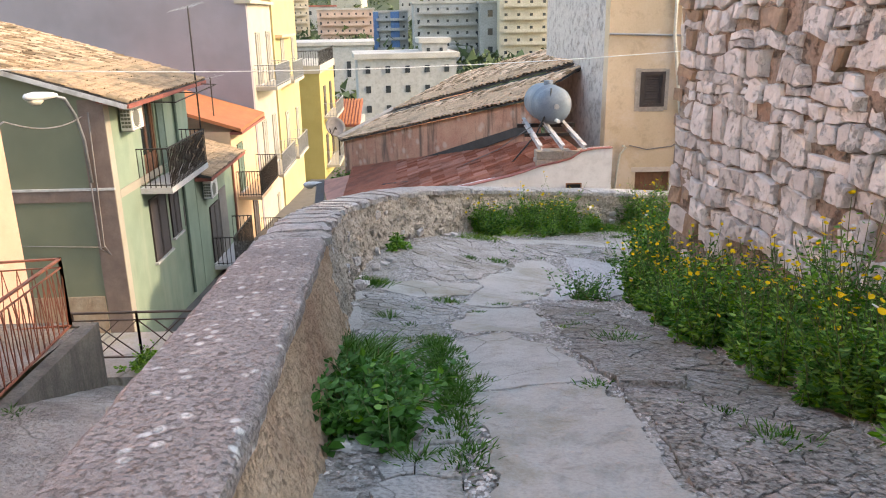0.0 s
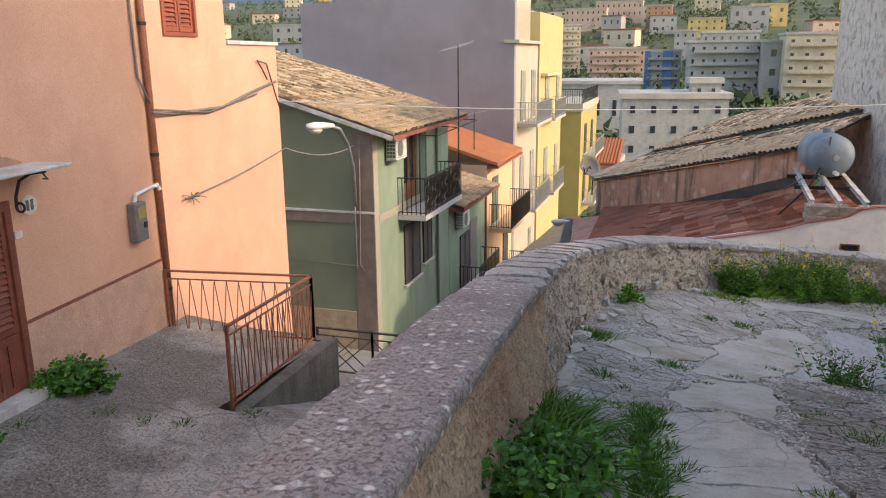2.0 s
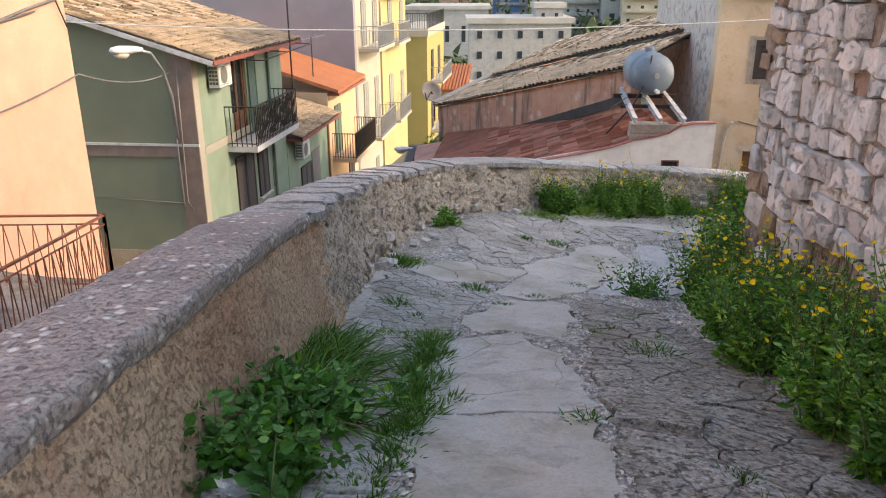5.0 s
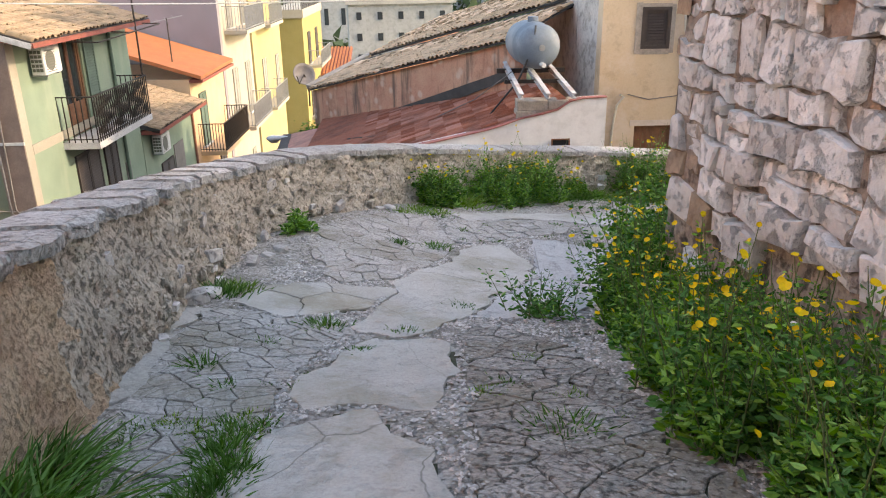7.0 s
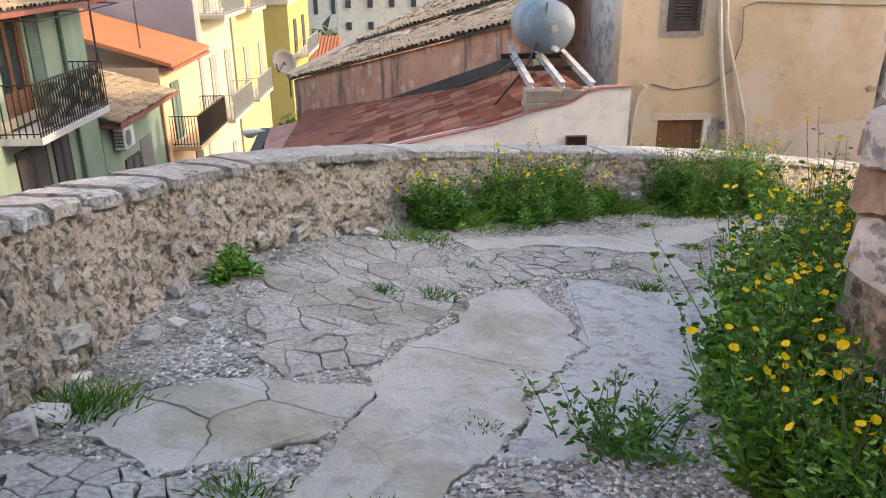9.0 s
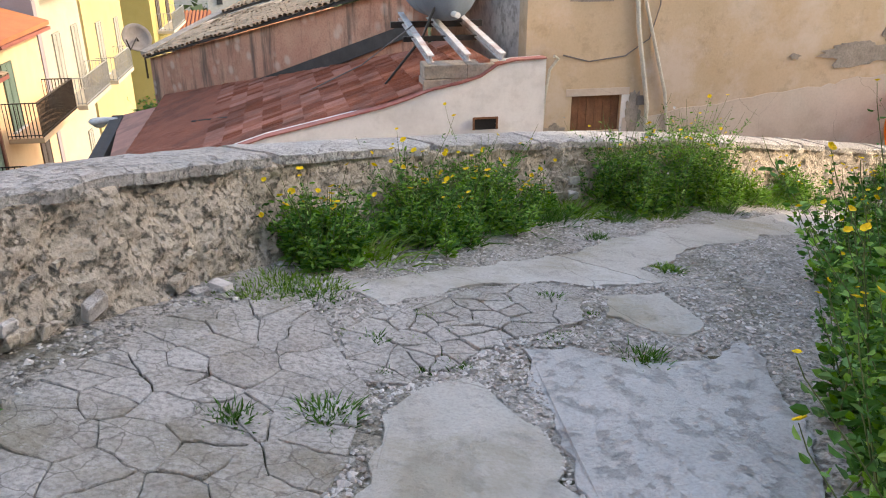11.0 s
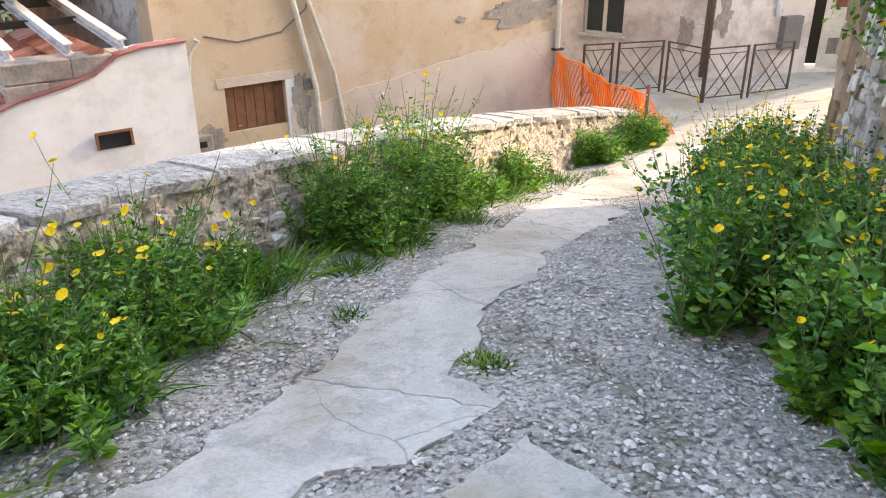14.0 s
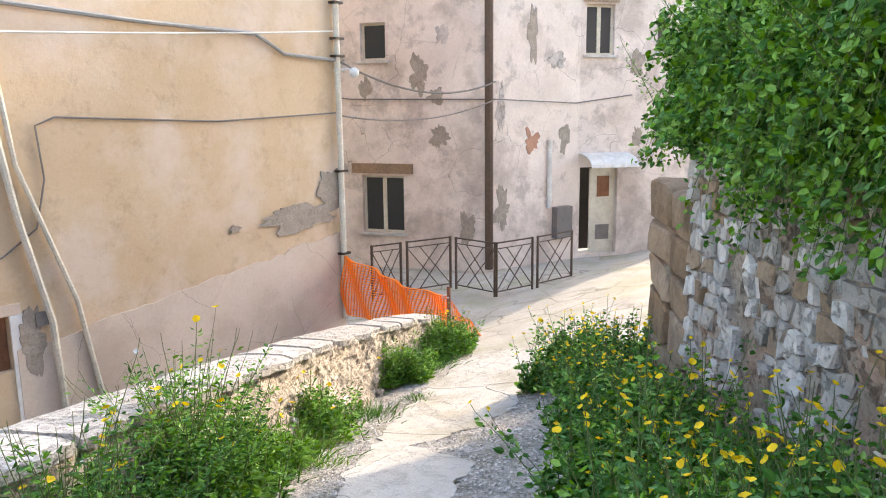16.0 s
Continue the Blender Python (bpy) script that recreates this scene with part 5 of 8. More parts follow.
def red_roof_house():
    t = thing("striped_roof_house", "small house with a striped red tile roof", "house", (-5, 66, -10))
    add_to(t, "wall", B().box(-7.6, -5.0, 64, 72, -13, -7.6).bm, "white_house")
    f = B()
    for i in range(11):
        x = -7.7 + i * 0.26
        f.hexa([(x, 63.7, -7.5), (x + 0.15, 63.7, -7.5), (x + 0.15, 69, -6.0), (x, 69, -6.0), (x, 63.7, -7.35), (x + 0.15, 63.7, -7.35), (x + 0.15, 69, -5.85), (x, 69, -5.85)])
    add_to(t, "roof_tiles", f.bm, "orange_roof")
    add_to(t, "roof", B().hexa([(-7.7, 63.7, -7.6), (-4.9, 63.7, -7.6), (-4.9, 69, -6.1), (-7.7, 69, -6.1), (-7.7, 63.7, -7.45), (-4.9, 63.7, -7.45), (-4.9, 69, -5.95), (-7.7, 69, -5.95)]).bm, "red_trim")


red_roof_house()


# ---- pink house with the long tiled roof ----
def pink_house():
    t = thing("pink_house", "low house with water-stained pink wall and clay tile roof", "house", (0, 27, -6))
    A, C = Vector((-3.2, 31.2, 0)), Vector((3.1, 22.65, 0))
    f = Face(A[:2], C[:2], 1)
    L = (C - A).length
    top = lambda u: -3.72 + (2.42 * u / L)
    back = -f.n
    add_to(t, "wall", B().prism([f.p(0, -9), f.p(L, -6), f.p(L, top(L)), f.p(0, top(0))], back * 0.4).bm, "pink", "pink render streaked black by water")
    add_to(t, "end_wall", B().prism([f.p(0, -11, -0.4), f.p(0, top(0), -0.4), f.p(0, top(0) + 2.0, -6.5), f.p(0, -11, -6.5)], f.d * 0.4).bm, "pink")
    # dark flashing where the lower roof meets the wall
    add_to(t, "flashing", B().prism([f.p(0, -5.95, 0.03), f.p(L, -2.2, 0.03), f.p(L, -1.95, 0.03), f.p(0, -5.4, 0.03)], f.n * 0.05).bm, "tar", "black bitumen flashing")
    up = (back * 6.2 + Vector((0, 0, 2.1))).normalized()
    along = (f.p(L, top(L)) - f.p(0, top(0))).normalized()
    up = (up - along * up.dot(along) * 0.75).normalized()
    tile_roof("roof", "uneven old clay tiles, brown and lichened", f.p(0.0, top(0) + 0.05, 0.16), along, up, L + 0.3, 2.6, "coppo", t, 8, thick=0.04)
    q = f.p(0.15, top(0) + 0.05, 0.16) + up * 2.85 + Vector((0, 0, 0.14))
    add_to(t, "valley", B().prism([q - up * 0.35 - Vector((0, 0, 0.24)), q - up * 0.35 + along * (L + 1.5) - Vector((0, 0, 0.24)), q + along * (L + 1.5) - Vector((0, 0, 0.2)), q - Vector((0, 0, 0.2))], (0, 0, 0.1)).bm, "tar", "dark gutter between the roof levels")
    tile_roof("roof", "upper run of pale old clay tiles", q, along, up, L + 1.6, 3.6, "coppo", t, 9, 200, thick=0.06)
    add_to(t, "ridge", B().bar(f.p(-0.1, top(0) + 0.1, 0.1), f.p(-0.1, top(0) + 0.1, 0.1) + up * 3.0, 0.35, 0.2).bm, "grey_patch", "cement verge at the roof's end")
    return t, f, L


pinkh, FP, LP = pink_house()


def dish(at, label):
    t = thing("satellite_dish", label, "satellite dish", at)
    x, y, z = at
    bm = bmesh.new()
    bmesh.ops.create_uvsphere(bm, u_segments=24, v_segments=16, radius=0.75)
    bmesh.ops.delete(bm, geom=[v for v in bm.verts if v.co.z > -0.52], context="VERTS")
    bmesh.ops.transform(bm, matrix=Matrix.Translation((x, y, z)) @ pose(0, 0, 0, 62, 0, 30) @ Matrix.Scale(0.8, 4) @ Matrix.Translation((0, 0, 0.6)), verts=bm.verts)
    g = bmesh.ops.solidify(bm, geom=bm.faces[:], thickness=0.02)
    add_to(t, "reflector", bm, "cable", "", True)
    add_to(t, "arm", B().tube([(x, y, z), (x - 0.1, y - 0.55, z - 0.25), (x - 0.15, y - 0.7, z + 0.05)], 0.02, 6).bm, "iron")
    add_to(t, "mount", B().tube([(x, y, z), (x + 0.1, y + 0.3, z - 0.3), (x + 0.1, y + 0.3, z - 1.2)], 0.03, 6).bm, "iron")


dish((-3.55, 31.6, -3.2), "grey satellite dish on the corner of the pink house")


# ---- low house with the red interlocking tiles, white gable and water tank ----
def red_house():
    t = thing("low_house", "low house with a red tile roof and a whitewashed gable", "house", (1.5, 21, -5))
    Yw = 19.4
    prof = [(-1.46, -3.77), (0.32, -3.23), (2.11, -2.86), (2.46, -2.76), (2.86, -2.62), (3.33, -2.53), (3.65, -2.44), (3.91, -2.27), (4.19, -2.21), (4.69, -2.19)]
    add_to(t, "gable_wall", B().prism([(-1.46, Yw, -8), *[(x, Yw, z) for x, z in prof], (4.69, Yw, -8)], (0, 0.35, 0)).bm, "whitewash", "whitewashed gable wall")
    # no hole here: the vent's shaded depth is a black plate
    add_to(t, "vent", B().box(3.55, 3.90, Yw - 0.012, Yw - 0.002, -3.26, -3.09).bm, "dark")
    add_to(t, "vent_frame", B().box(3.52, 3.93, Yw - 0.03, Yw - 0.013, -3.09, -3.06).box(3.52, 3.55, Yw - 0.03, Yw - 0.013, -3.26, -3.09).box(3.90, 3.93, Yw - 0.03, Yw - 0.013, -3.26, -3.09).bm, "hatch")
    add_to(t, "return_wall", B().prism([(4.45, Yw + 0.36, -8), (4.45, Yw + 0.36, -2.25), (4.6, 21.34, -2.8), (4.6, 21.34, -8)], (0.24, 0, 0)).bm, "rubble")
    # red painted verge
    b = B()
    for (x0, z0), (x1, z1) in zip(prof[:-1], prof[1:]):
        b.hexa([(x0, Yw - 0.02, z0), (x1, Yw - 0.02, z1), (x1, Yw + 0.2, z1), (x0, Yw + 0.2, z0), (x0, Yw - 0.02, z0 + 0.022), (x1, Yw - 0.02, z1 + 0.022), (x1, Yw + 0.2, z1 + 0.022), (x0, Yw + 0.2, z0 + 0.022)])
    add_to(t, "verge", b.bm, "verge_red", "thin dark red painted verge")
    return t


lowh = red_house()


def flat_tile(name):
    """An interlocking tile with ribs, 0.25 x 0.42."""
    b = B()
    b.box(0, 0.245, 0, 0.40, 0, 0.022)
    for x in (0.0, 0.075, 0.15, 0.215):
        b.box(x, x + 0.028, 0.0, 0.40, 0.0225, 0.04)
    return mesh_of(name, b.bm, M["marsiglia"])


def red_roof():
    """The roof leans towards the street; tiles run from the white verge back to the pink wall."""
    tile = flat_tile("roof_tile")
    o = Vector((3.82, 19.58, -2.23))
    down = Vector((-1, 0.0, -0.36)).normalized()
    back = Vector((-0.02, 1, -0.015)).normalized()
    nrm = back.cross(down).normalized()
    if nrm.z < 0:
        nrm = -nrm
    sheet = B().prism([o - nrm * 0.012, o + down * 6.6 - nrm * 0.012, o + down * 8.2 + back * 11.0 - nrm * 0.012, o + back * 3.2 - nrm * 0.012], -nrm * 0.1)
    r = add_to(lowh, "roof", sheet.bm, "marsiglia", "red interlocking clay tiles, some slipped")
    rng = random.Random(4)
    base = Matrix((back, -down, nrm)).transposed().to_4x4()
    n, V, Fc = 0, [], []
    tv = np.array([v.co for v in tile.vertices])
    tf = [tuple(p.vertices) for p in tile.polygons]
    for i in range(19):
        for j in range(44):
            p = o + down * (0.38 * (i + 1)) + back * (0.25 * j + (0.05 if i > 8 else 0)) + nrm * (0.01 + rng.uniform(0, 0.012))
            # stop at the pink wall
            if (p - FP.a).dot(FP.n) < 0.12 or p.x < -2.9:
                continue
            m = Matrix.Translation(p) @ base @ pose(0, 0, 0, -3.0 + rng.uniform(-1, 1), rng.uniform(-2, 2), rng.uniform(-2, 2))
            n += 1
            if n <= 290:
                ob = new("roof_tile", tile)
                ob.parent = r
                ob.matrix_parent_inverse = inv(r)
                ob.matrix_basis = m
            else:
                mm = np.array(m)
                k = len(V) * len(tv)
                V.append(tv @ mm[:3, :3].T + mm[:3, 3])
                Fc += [tuple(q + k for q in f) for f in tf]
    if V:
        ob = add_to(r, "roof_tiles", B().bm, "marsiglia")
        ob.data = data_mesh("roof_tiles", np.concatenate(V), Fc, M["marsiglia"])
        tagged(ob, kind="stuff")
    add_to(lowh, "gutter_edge", B().bar(o + down * 7.3 + back * 0.5 - nrm * 0.1, o + down * 8.2 + back * 10.6 - nrm * 0.05, 0.3, 0.25).bm, "tar", "dark flashing along the eave")


red_roof()


def tank():
    t = thing("water_tank", "grey-blue horizontal water tank with a black hose", "water tank", (3.35, 21.0, -1.74))
    a = Vector((3.38, 20.3, -1.22))
    d = Vector((-0.14, 1, 0.02)).normalized()
    prof = [(-0.06, 0.02), (-0.05, 0.2), (0.0, 0.36), (0.08, 0.45), (0.2, 0.495), (0.55, 0.5), (0.57, 0.51), (0.6, 0.5), (1.1, 0.5), (1.4, 0.46), (1.5, 0.34), (1.54, 0.02)]
    add_to(t, "shell", B().tube([a + d * s for s, r in prof], [r for s, r in prof], 32).bm, "tank", "", True)
    add_to(t, "valve", B().tube([a + d * -0.2 + Vector((0.02, 0, -0.36)), a + d * 0.05 + Vector((0.02, 0, -0.36))], 0.05, 8).bm, "white")
    add_to(t, "cap", B().tube([a + d * -0.09, a + d * -0.04], 0.07, 12).bm, "grey_metal")
    add_to(t, "filler", B().tube([a + d * 0.7 + Vector((0, 0, 0.47)), a + d * 0.7 + Vector((0, 0, 0.6))], 0.12, 14).bm, "tank")
    r = thing("tank_rack", "rack of three peeling white beams under the water tank", "rack", (3.3, 20, -2.1))
    for x0, x1 in ((2.84, 2.62), (3.41, 3.12), (3.95, 3.62)):
        p, q = Vector((x0, 19.25, -2.12)), Vector((x1 + 0.1, 21.6, -1.72))
        add_to(r, "beam", B().bar(p + Vector((0, 0, 0.05)), q + Vector((0, 0, 0.05)), 0.10, 0.02).bar(p - Vector((0, 0, 0.05)), q - Vector((0, 0, 0.05)), 0.10, 0.02).bar(p, q, 0.02, 0.09).bm, "beam")
    add_to(r, "cross_beam", B().bar((2.5, 21.3, -1.84), (4.1, 21.3, -1.84), 0.1).bar((2.6, 20.5, -1.98), (4.0, 20.5, -1.98), 0.08).bm, "iron")
    p = thing("block_pier", "rough block pier carrying the tank rack", "pier", (3.3, 19.9, -2.6))
    rng = random.Random(1)
    for z0, z1, xs in ((-2.7, -2.47, (2.76, 3.2, 3.75, 4.2)), (-2.465, -2.25, (2.78, 3.45, 3.9, 4.15))):
        for x0, x1 in zip(xs, xs[1:]):
            add_to(p, "block", B().box(x0, x1 - 0.003, 19.5 + rng.uniform(0, .02), 19.95, z0, z1).bevel(0.012).bm, "grey_patch")
    cable([(3.25, 20.3, -0.75), (3.2, 20.25, -1.2), (2.9, 20.4, -1.95), (2.3, 20.8, -2.78), (1.4, 21.3, -3.2), (0.2, 22.6, -3.55), (-1.4, 24.6, -4.1)], 0.022, "black hose lying down the red roof", "cable_dark")


tank()


# ---- ochre building ----
def ochre():
    t = thing("ochre_house", "tall old building with peeling ochre plaster and a pinkish base", "house", (8.5, 22, -4))
    Yw = 21.35
    f = Face((4.95, Yw), (12.85, Yw), 1)
    hatch, win = (0.92, 1.9, -3.9, -3.22), (0.92, 1.6, -1.4, -0.46)
    add_to(t, "wall", wall_with_holes(f, 0, 7.9, -8, 6.5, [hatch, win], 0.5), "yellow")
    # pink-white lower render with a ragged upper edge
    rng = random.Random(6)
    for u0, u1, h in ((1.95, 7.9, -3.0), ):
        pts = [(u0, -8), (u1, -8)]
        n = 40
        for i in range(n + 1):
            u = u1 + (u0 - u1) * i / n
            pts.append((u, -2.98 - 0.12 * (u1 - u) + 0.10 * noise.noise(Vector((u * 1.7, 0, 0))) + 0.05 * noise.noise(Vector((u * 6, 3, 0)))))
        add_to(t, "lower_render", B().prism([f.p(u, z, 0.002) for u, z in pts], f.n * 0.025).bm, "yellow_low", "faded pinkish lower render")
    for seed, u, z, w, h in ((1, 6.9, -2.62, 1.9, 0.5), (2, 7.6, -2.2, 0.7, 0.7), (3, 2.15, -3.6, 0.35, 0.9), (5, 0.55, -3.95, 0.7, 0.5), (6, 5.4, -2.62, 0.22, 0.1)):
        n = 80
        pts = []
        for i in range(n):
            a = 2 * math.pi * i / n
            k = 0.9 + 0.42 * noise.fractal(Vector((math.cos(a) * 1.6 + seed * 9, math.sin(a) * 1.6, 0)), 0.8, 2.2, 6)
            pts.append(f.p(min(7.895, max(0.004, u + math.cos(a) * w / 2 * k)), z + math.sin(a) * h / 2 * k, 0.004))
        add_to(t, "bare_patch", B().prism(pts, f.n * (0.026 + 0.001 * seed)).bm, "grey_patch", "patch of bare grey masonry")
    # plaster surround of the small window
    for a in ((0.78, 0.92, -1.52, -0.36), (1.6, 1.70, -1.5, -0.4), (0.92, 1.6, -1.53, -1.4), (0.92, 1.6, -0.46, -0.38)):
        add_to(t, "surround", f.slab(B(), a[0], a[1], a[2], a[3], 0.002, 0.012).bm, "grey_patch")
    w = add_to(t, "window", f.slab(f.slab(f.slab(f.slab(B(), 0.92, 1.0, -1.4, -0.46, -0.12, 0.02), 1.52, 1.6, -1.4, -0.46, -0.12, 0.02), 1.0, 1.52, -1.4, -1.32, -0.12, 0.02), 1.0, 1.52, -0.54, -0.46, -0.12, 0.02).bm, "shutter", "dark brown louvred window")
    s = louvre(f, None, 1.0, 1.52, -1.32, -0.54, -0.06, M["shutter"], None, 10)
    s.parent, s.matrix_parent_inverse = w, inv(w)
    h = add_to(t, "hatch", f.slab(B(), 0.92, 1.9, -3.9, -3.22, -0.14, -0.1).bm, "hatch", "low wooden hatch door of orange-brown boards")
    for i in range(6):
        u = 0.93 + i * 0.162
        add_to(h, "plank", f.slab(B(), u, u + 0.152, -3.9, -3.23, -0.098, -0.075).bm, "hatch")
    add_to(h, "lintel", f.slab(B(), 0.8, 2.05, -3.215, -3.08, 0.003, 0.02).bm, "yellow_low")
    add_to(h, "jamb", f.slab(B(), 1.905, 2.12, -4.6, -3.22, 0.003, 0.02).bm, "whitewash")
    add_to(t, "side_wall", B().prism([(4.95, Yw + 0.5, -8), (4.95, Yw + 0.5, 6.5), (4.45, Yw + 7, 6.5), (4.45, Yw + 7, -8)], (0.4, 0, 0)).bm, "rubble", "rubble side wall with the plaster gone")
    add_to(t, "end_wall", B().box(12.45, 12.846, Yw + 0.5, Yw + 8, -8, 6.5).bm, "yellow")
    # black sheet for the unlit inside of the ochre building
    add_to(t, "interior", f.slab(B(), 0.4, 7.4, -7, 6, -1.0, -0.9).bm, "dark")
    # drainpipe at the corner with brackets
    add_to(t, "downpipe", B().tube([f.p(7.8, 6, 0.09), f.p(7.8, -4.6, 0.09)], 0.055, 10).bm, "pvc", "pale drainpipe")
    for z in (-3.4, -1.9, 0.1, 0.4, 1.0):
        add_to(t, "bracket", f.slab(B(), 7.7, 7.92, z, z + 0.04, 0.02, 0.16).bm, "iron")
    # leaning plastic pipes and wires
    add_to(t, "pipe", B().tube([f.p(1.85, 4.0, 0.06), f.p(1.95, 0.5, 0.06), f.p(2.15, -1.4, 0.06), f.p(2.75, -3.2, 0.06), f.p(3.0, -4.7, 0.06)], 0.035, 8).bm, "pvc")
    add_to(t, "pipe", B().tube([f.p(1.7, 4.0, 0.07), f.p(1.75, 0.5, 0.07), f.p(2.1, -2.0, 0.07), f.p(2.4, -3.4, 0.07), f.p(2.45, -4.6, 0.07)], 0.045, 8).bm, "pvc")
    add_to(t, "pipe", B().tube([f.p(0.35, -3.9, 0.03), f.p(0.38, -3.2, 0.03), f.p(0.45, -2.7, 0.04), f.p(0.6, -2.5, 0.05), f.p(0.5, -2.45, 0.1)], 0.03, 8).bm, "pvc")
    add_to(t, "wire", B().tube([f.p(0.7, -2.45, 0.02), f.p(1.2, -2.58, 0.02), f.p(1.9, -2.5, 0.02), f.p(2.35, -2.2, 0.02), f.p(2.5, -1.6, 0.03), f.p(2.45, -0.95, 0.03), f.p(2.7, -0.85, 0.03), f.p(5.2, -0.95, 0.03), f.p(7.8, -0.85, 0.05)], 0.013, 6).bm, "cable")
    add_to(t, "wire", B().tube([f.p(0, 0.55, 0.05), f.p(4, 0.4, 0.05), f.p(6.0, 0.38, 0.05), f.p(6.6, 0.1, 0.05), f.p(7.8, 0.05, 0.08)], 0.03, 6).bm, "grey_metal")
    v = add_to(t, "vent", f.slab(B(), 0.2, 0.62, -4.12, -3.84, 0.004, 0.09).bevel(0.02).bm, "grey_patch", "rough cement vent hood")
    add_to(v, "slot", f.slab(B(), 0.31, 0.52, -4.02, -3.93, 0.091, 0.094).bm, "dark")
    add_to(t, "junction_box", f.slab(B(), 2.2, 2.4, -3.42, -3.25, 0.0, 0.06).bm, "cable")
    return f


FY = ochre()


# ---- grey building on the square ----
def flake(f, t, u, z, w, h, seed, m, proud):
    """A ragged patch where the render has come away, edged by its own thickness."""
    pts = []
    for i in range(60):
        a = 2 * math.pi * i / 60
        k = 0.85 + 0.55 * noise.fractal(Vector((math.cos(a) * 1.5 + seed * 9, math.sin(a) * 1.5, seed)), 0.8, 2.2, 6)
        pts.append(f.p(u + math.cos(a) * w / 2 * k, z + math.sin(a) * h / 2 * k, 0.001))
    add_to(t, "bare_patch", B().prism(pts, f.n * proud).bm, m, "patch of bare masonry where render fell")


def grey_house():
    t = thing("grey_house", "old building with blotched grey-pink peeling render on the square", "house", (19, 22, -4.6))
    A = Face((16.4, 27.2), (17.9, 21.4), 1)
    LA = math.hypot(1.5, 5.8)
    uA = lambda y: (27.2 - y) * LA / 5.8
    w1, w2 = (uA(24.55), uA(23.45), -3.85, -2.42), (uA(24.5), uA(23.85), 0.36, 1.25)
    add_to(t, "wall", wall_with_holes(A, 0, LA, -6, 6.5, [w1, w2], 0.4), "grey_house")
    C = Face((17.9, 21.4), (20.9, 20.45), 1)
    LC = math.hypot(3.0, 0.95)
    add_to(t, "wall", wall_with_holes(C, 0, LC, -6, 6.5, [], 0.4), "grey_house")
    D = Face((20.9, 20.45), (24.5, 17.6), 1)
    d0 = (0.05, 1.15, -4.66, -2.35)
    w3 = (0.15, 0.95, 0.5, 1.75)
    w4 = (2.2, 2.55, 0.6, 1.5)
    add_to(t, "wall", wall_with_holes(D, 0, 4.6, -6, 6.5, [d0, w3, w4], 0.5), "grey_house")
    add_to(t, "corner_pipe", B().tube([C.p(0.0, 6.4, 0.1), C.p(0.0, -4.6, 0.1)], 0.10, 10).bm, "iron_brown", "dark drainpipe at the corner")
    for ff, h, lv in ((A, w1, 2), (A, w2, 1), (D, w3, 2), (D, w4, 1)):
        w = window(ff, None, h[0], h[1], h[2], h[3], M["pvc"], lv, 0.12, M["marble"])
        w.parent, w.matrix_parent_inverse = t, inv(t)
        # black backing painted as the shade behind each pane
        add_to(w, "reveal", ff.slab(B(), h[0] - 0.1, h[1] + 0.1, h[2] - 0.1, h[3] + 0.1, -0.42, -0.3).bm, "dark")
    add_to(t, "lintel", A.slab(B(), w1[0] - 0.25, w1[1] + 0.25, -2.36, -2.12, 0.002, 0.06).bm, "stone_brown", "stone lintel")
    add_to(t, "lintel", B().hexa([D.p(0.05, 1.80, 0.002), D.p(1.05, 1.80, 0.002), D.p(1.05, 1.80, 0.05), D.p(0.05, 1.80, 0.05), D.p(0.05, 1.95, 0.002), D.p(1.05, 1.95, 0.002), D.p(1.05, 1.95, 0.05), D.p(0.05, 1.95, 0.05)]).bm, "stone_brown")
    add_to(t, "interior", D.slab(B(), 0, 1.3, -4.66, -2.2, -0.9, -0.8).bm, "dark")
    dr = add_to(t, "door", D.slab(B(), 0.42, 1.15, -4.64, -2.4, -0.2, -0.14).bm, "pvc", "open pale door with a dark panel")
    add_to(dr, "panel", D.slab(B(), 0.62, 0.98, -3.15, -2.6, -0.139, -0.13).bm, "hatch")
    add_to(dr, "panel", D.slab(B(), 0.6, 1.0, -4.3, -3.9, -0.139, -0.13).bm, "cable")
    can = B()
    n = 8
    for i in range(n):
        a0, a1 = math.pi * 0.5 * i / n, math.pi * 0.5 * (i + 1) / n
        o0, z0, o1, z1 = math.sin(a0) * 0.75, math.cos(a0) * 0.32, math.sin(a1) * 0.75, math.cos(a1) * 0.32
        can.hexa([D.p(0.0, -2.3 + z0 - 0.02, o0), D.p(1.35, -2.3 + z0 - 0.02, o0), D.p(1.35, -2.3 + z1 - 0.02, o1), D.p(0.0, -2.3 + z1 - 0.02, o1),
                  D.p(0.0, -2.3 + z0, o0), D.p(1.35, -2.3 + z0, o0), D.p(1.35, -2.3 + z1, o1), D.p(0.0, -2.3 + z1, o1)])
    add_to(t, "canopy", can.bm, "white", "curved white canopy over the door")
    add_to(t, "meter_box", C.slab(B(), 2.2, 2.75, -4.1, -3.3, 0.002, 0.2).bm, "cable", "grey meter box")
    add_to(t, "pipe", B().tube([C.p(2.05, -1.6, 0.05), C.p(2.05, -3.3, 0.05)], 0.06).bm, "white")
    add_to(t, "wire", B().tube([A.p(0, -0.2, 0.03), A.p(2.5, -0.55, 0.03), A.p(5.9, -0.6, 0.05), C.p(0.1, -0.6, 0.2), C.p(3, -0.7, 0.03), D.p(1.5, -0.5, 0.03)], 0.016, 6).bm, "cable")
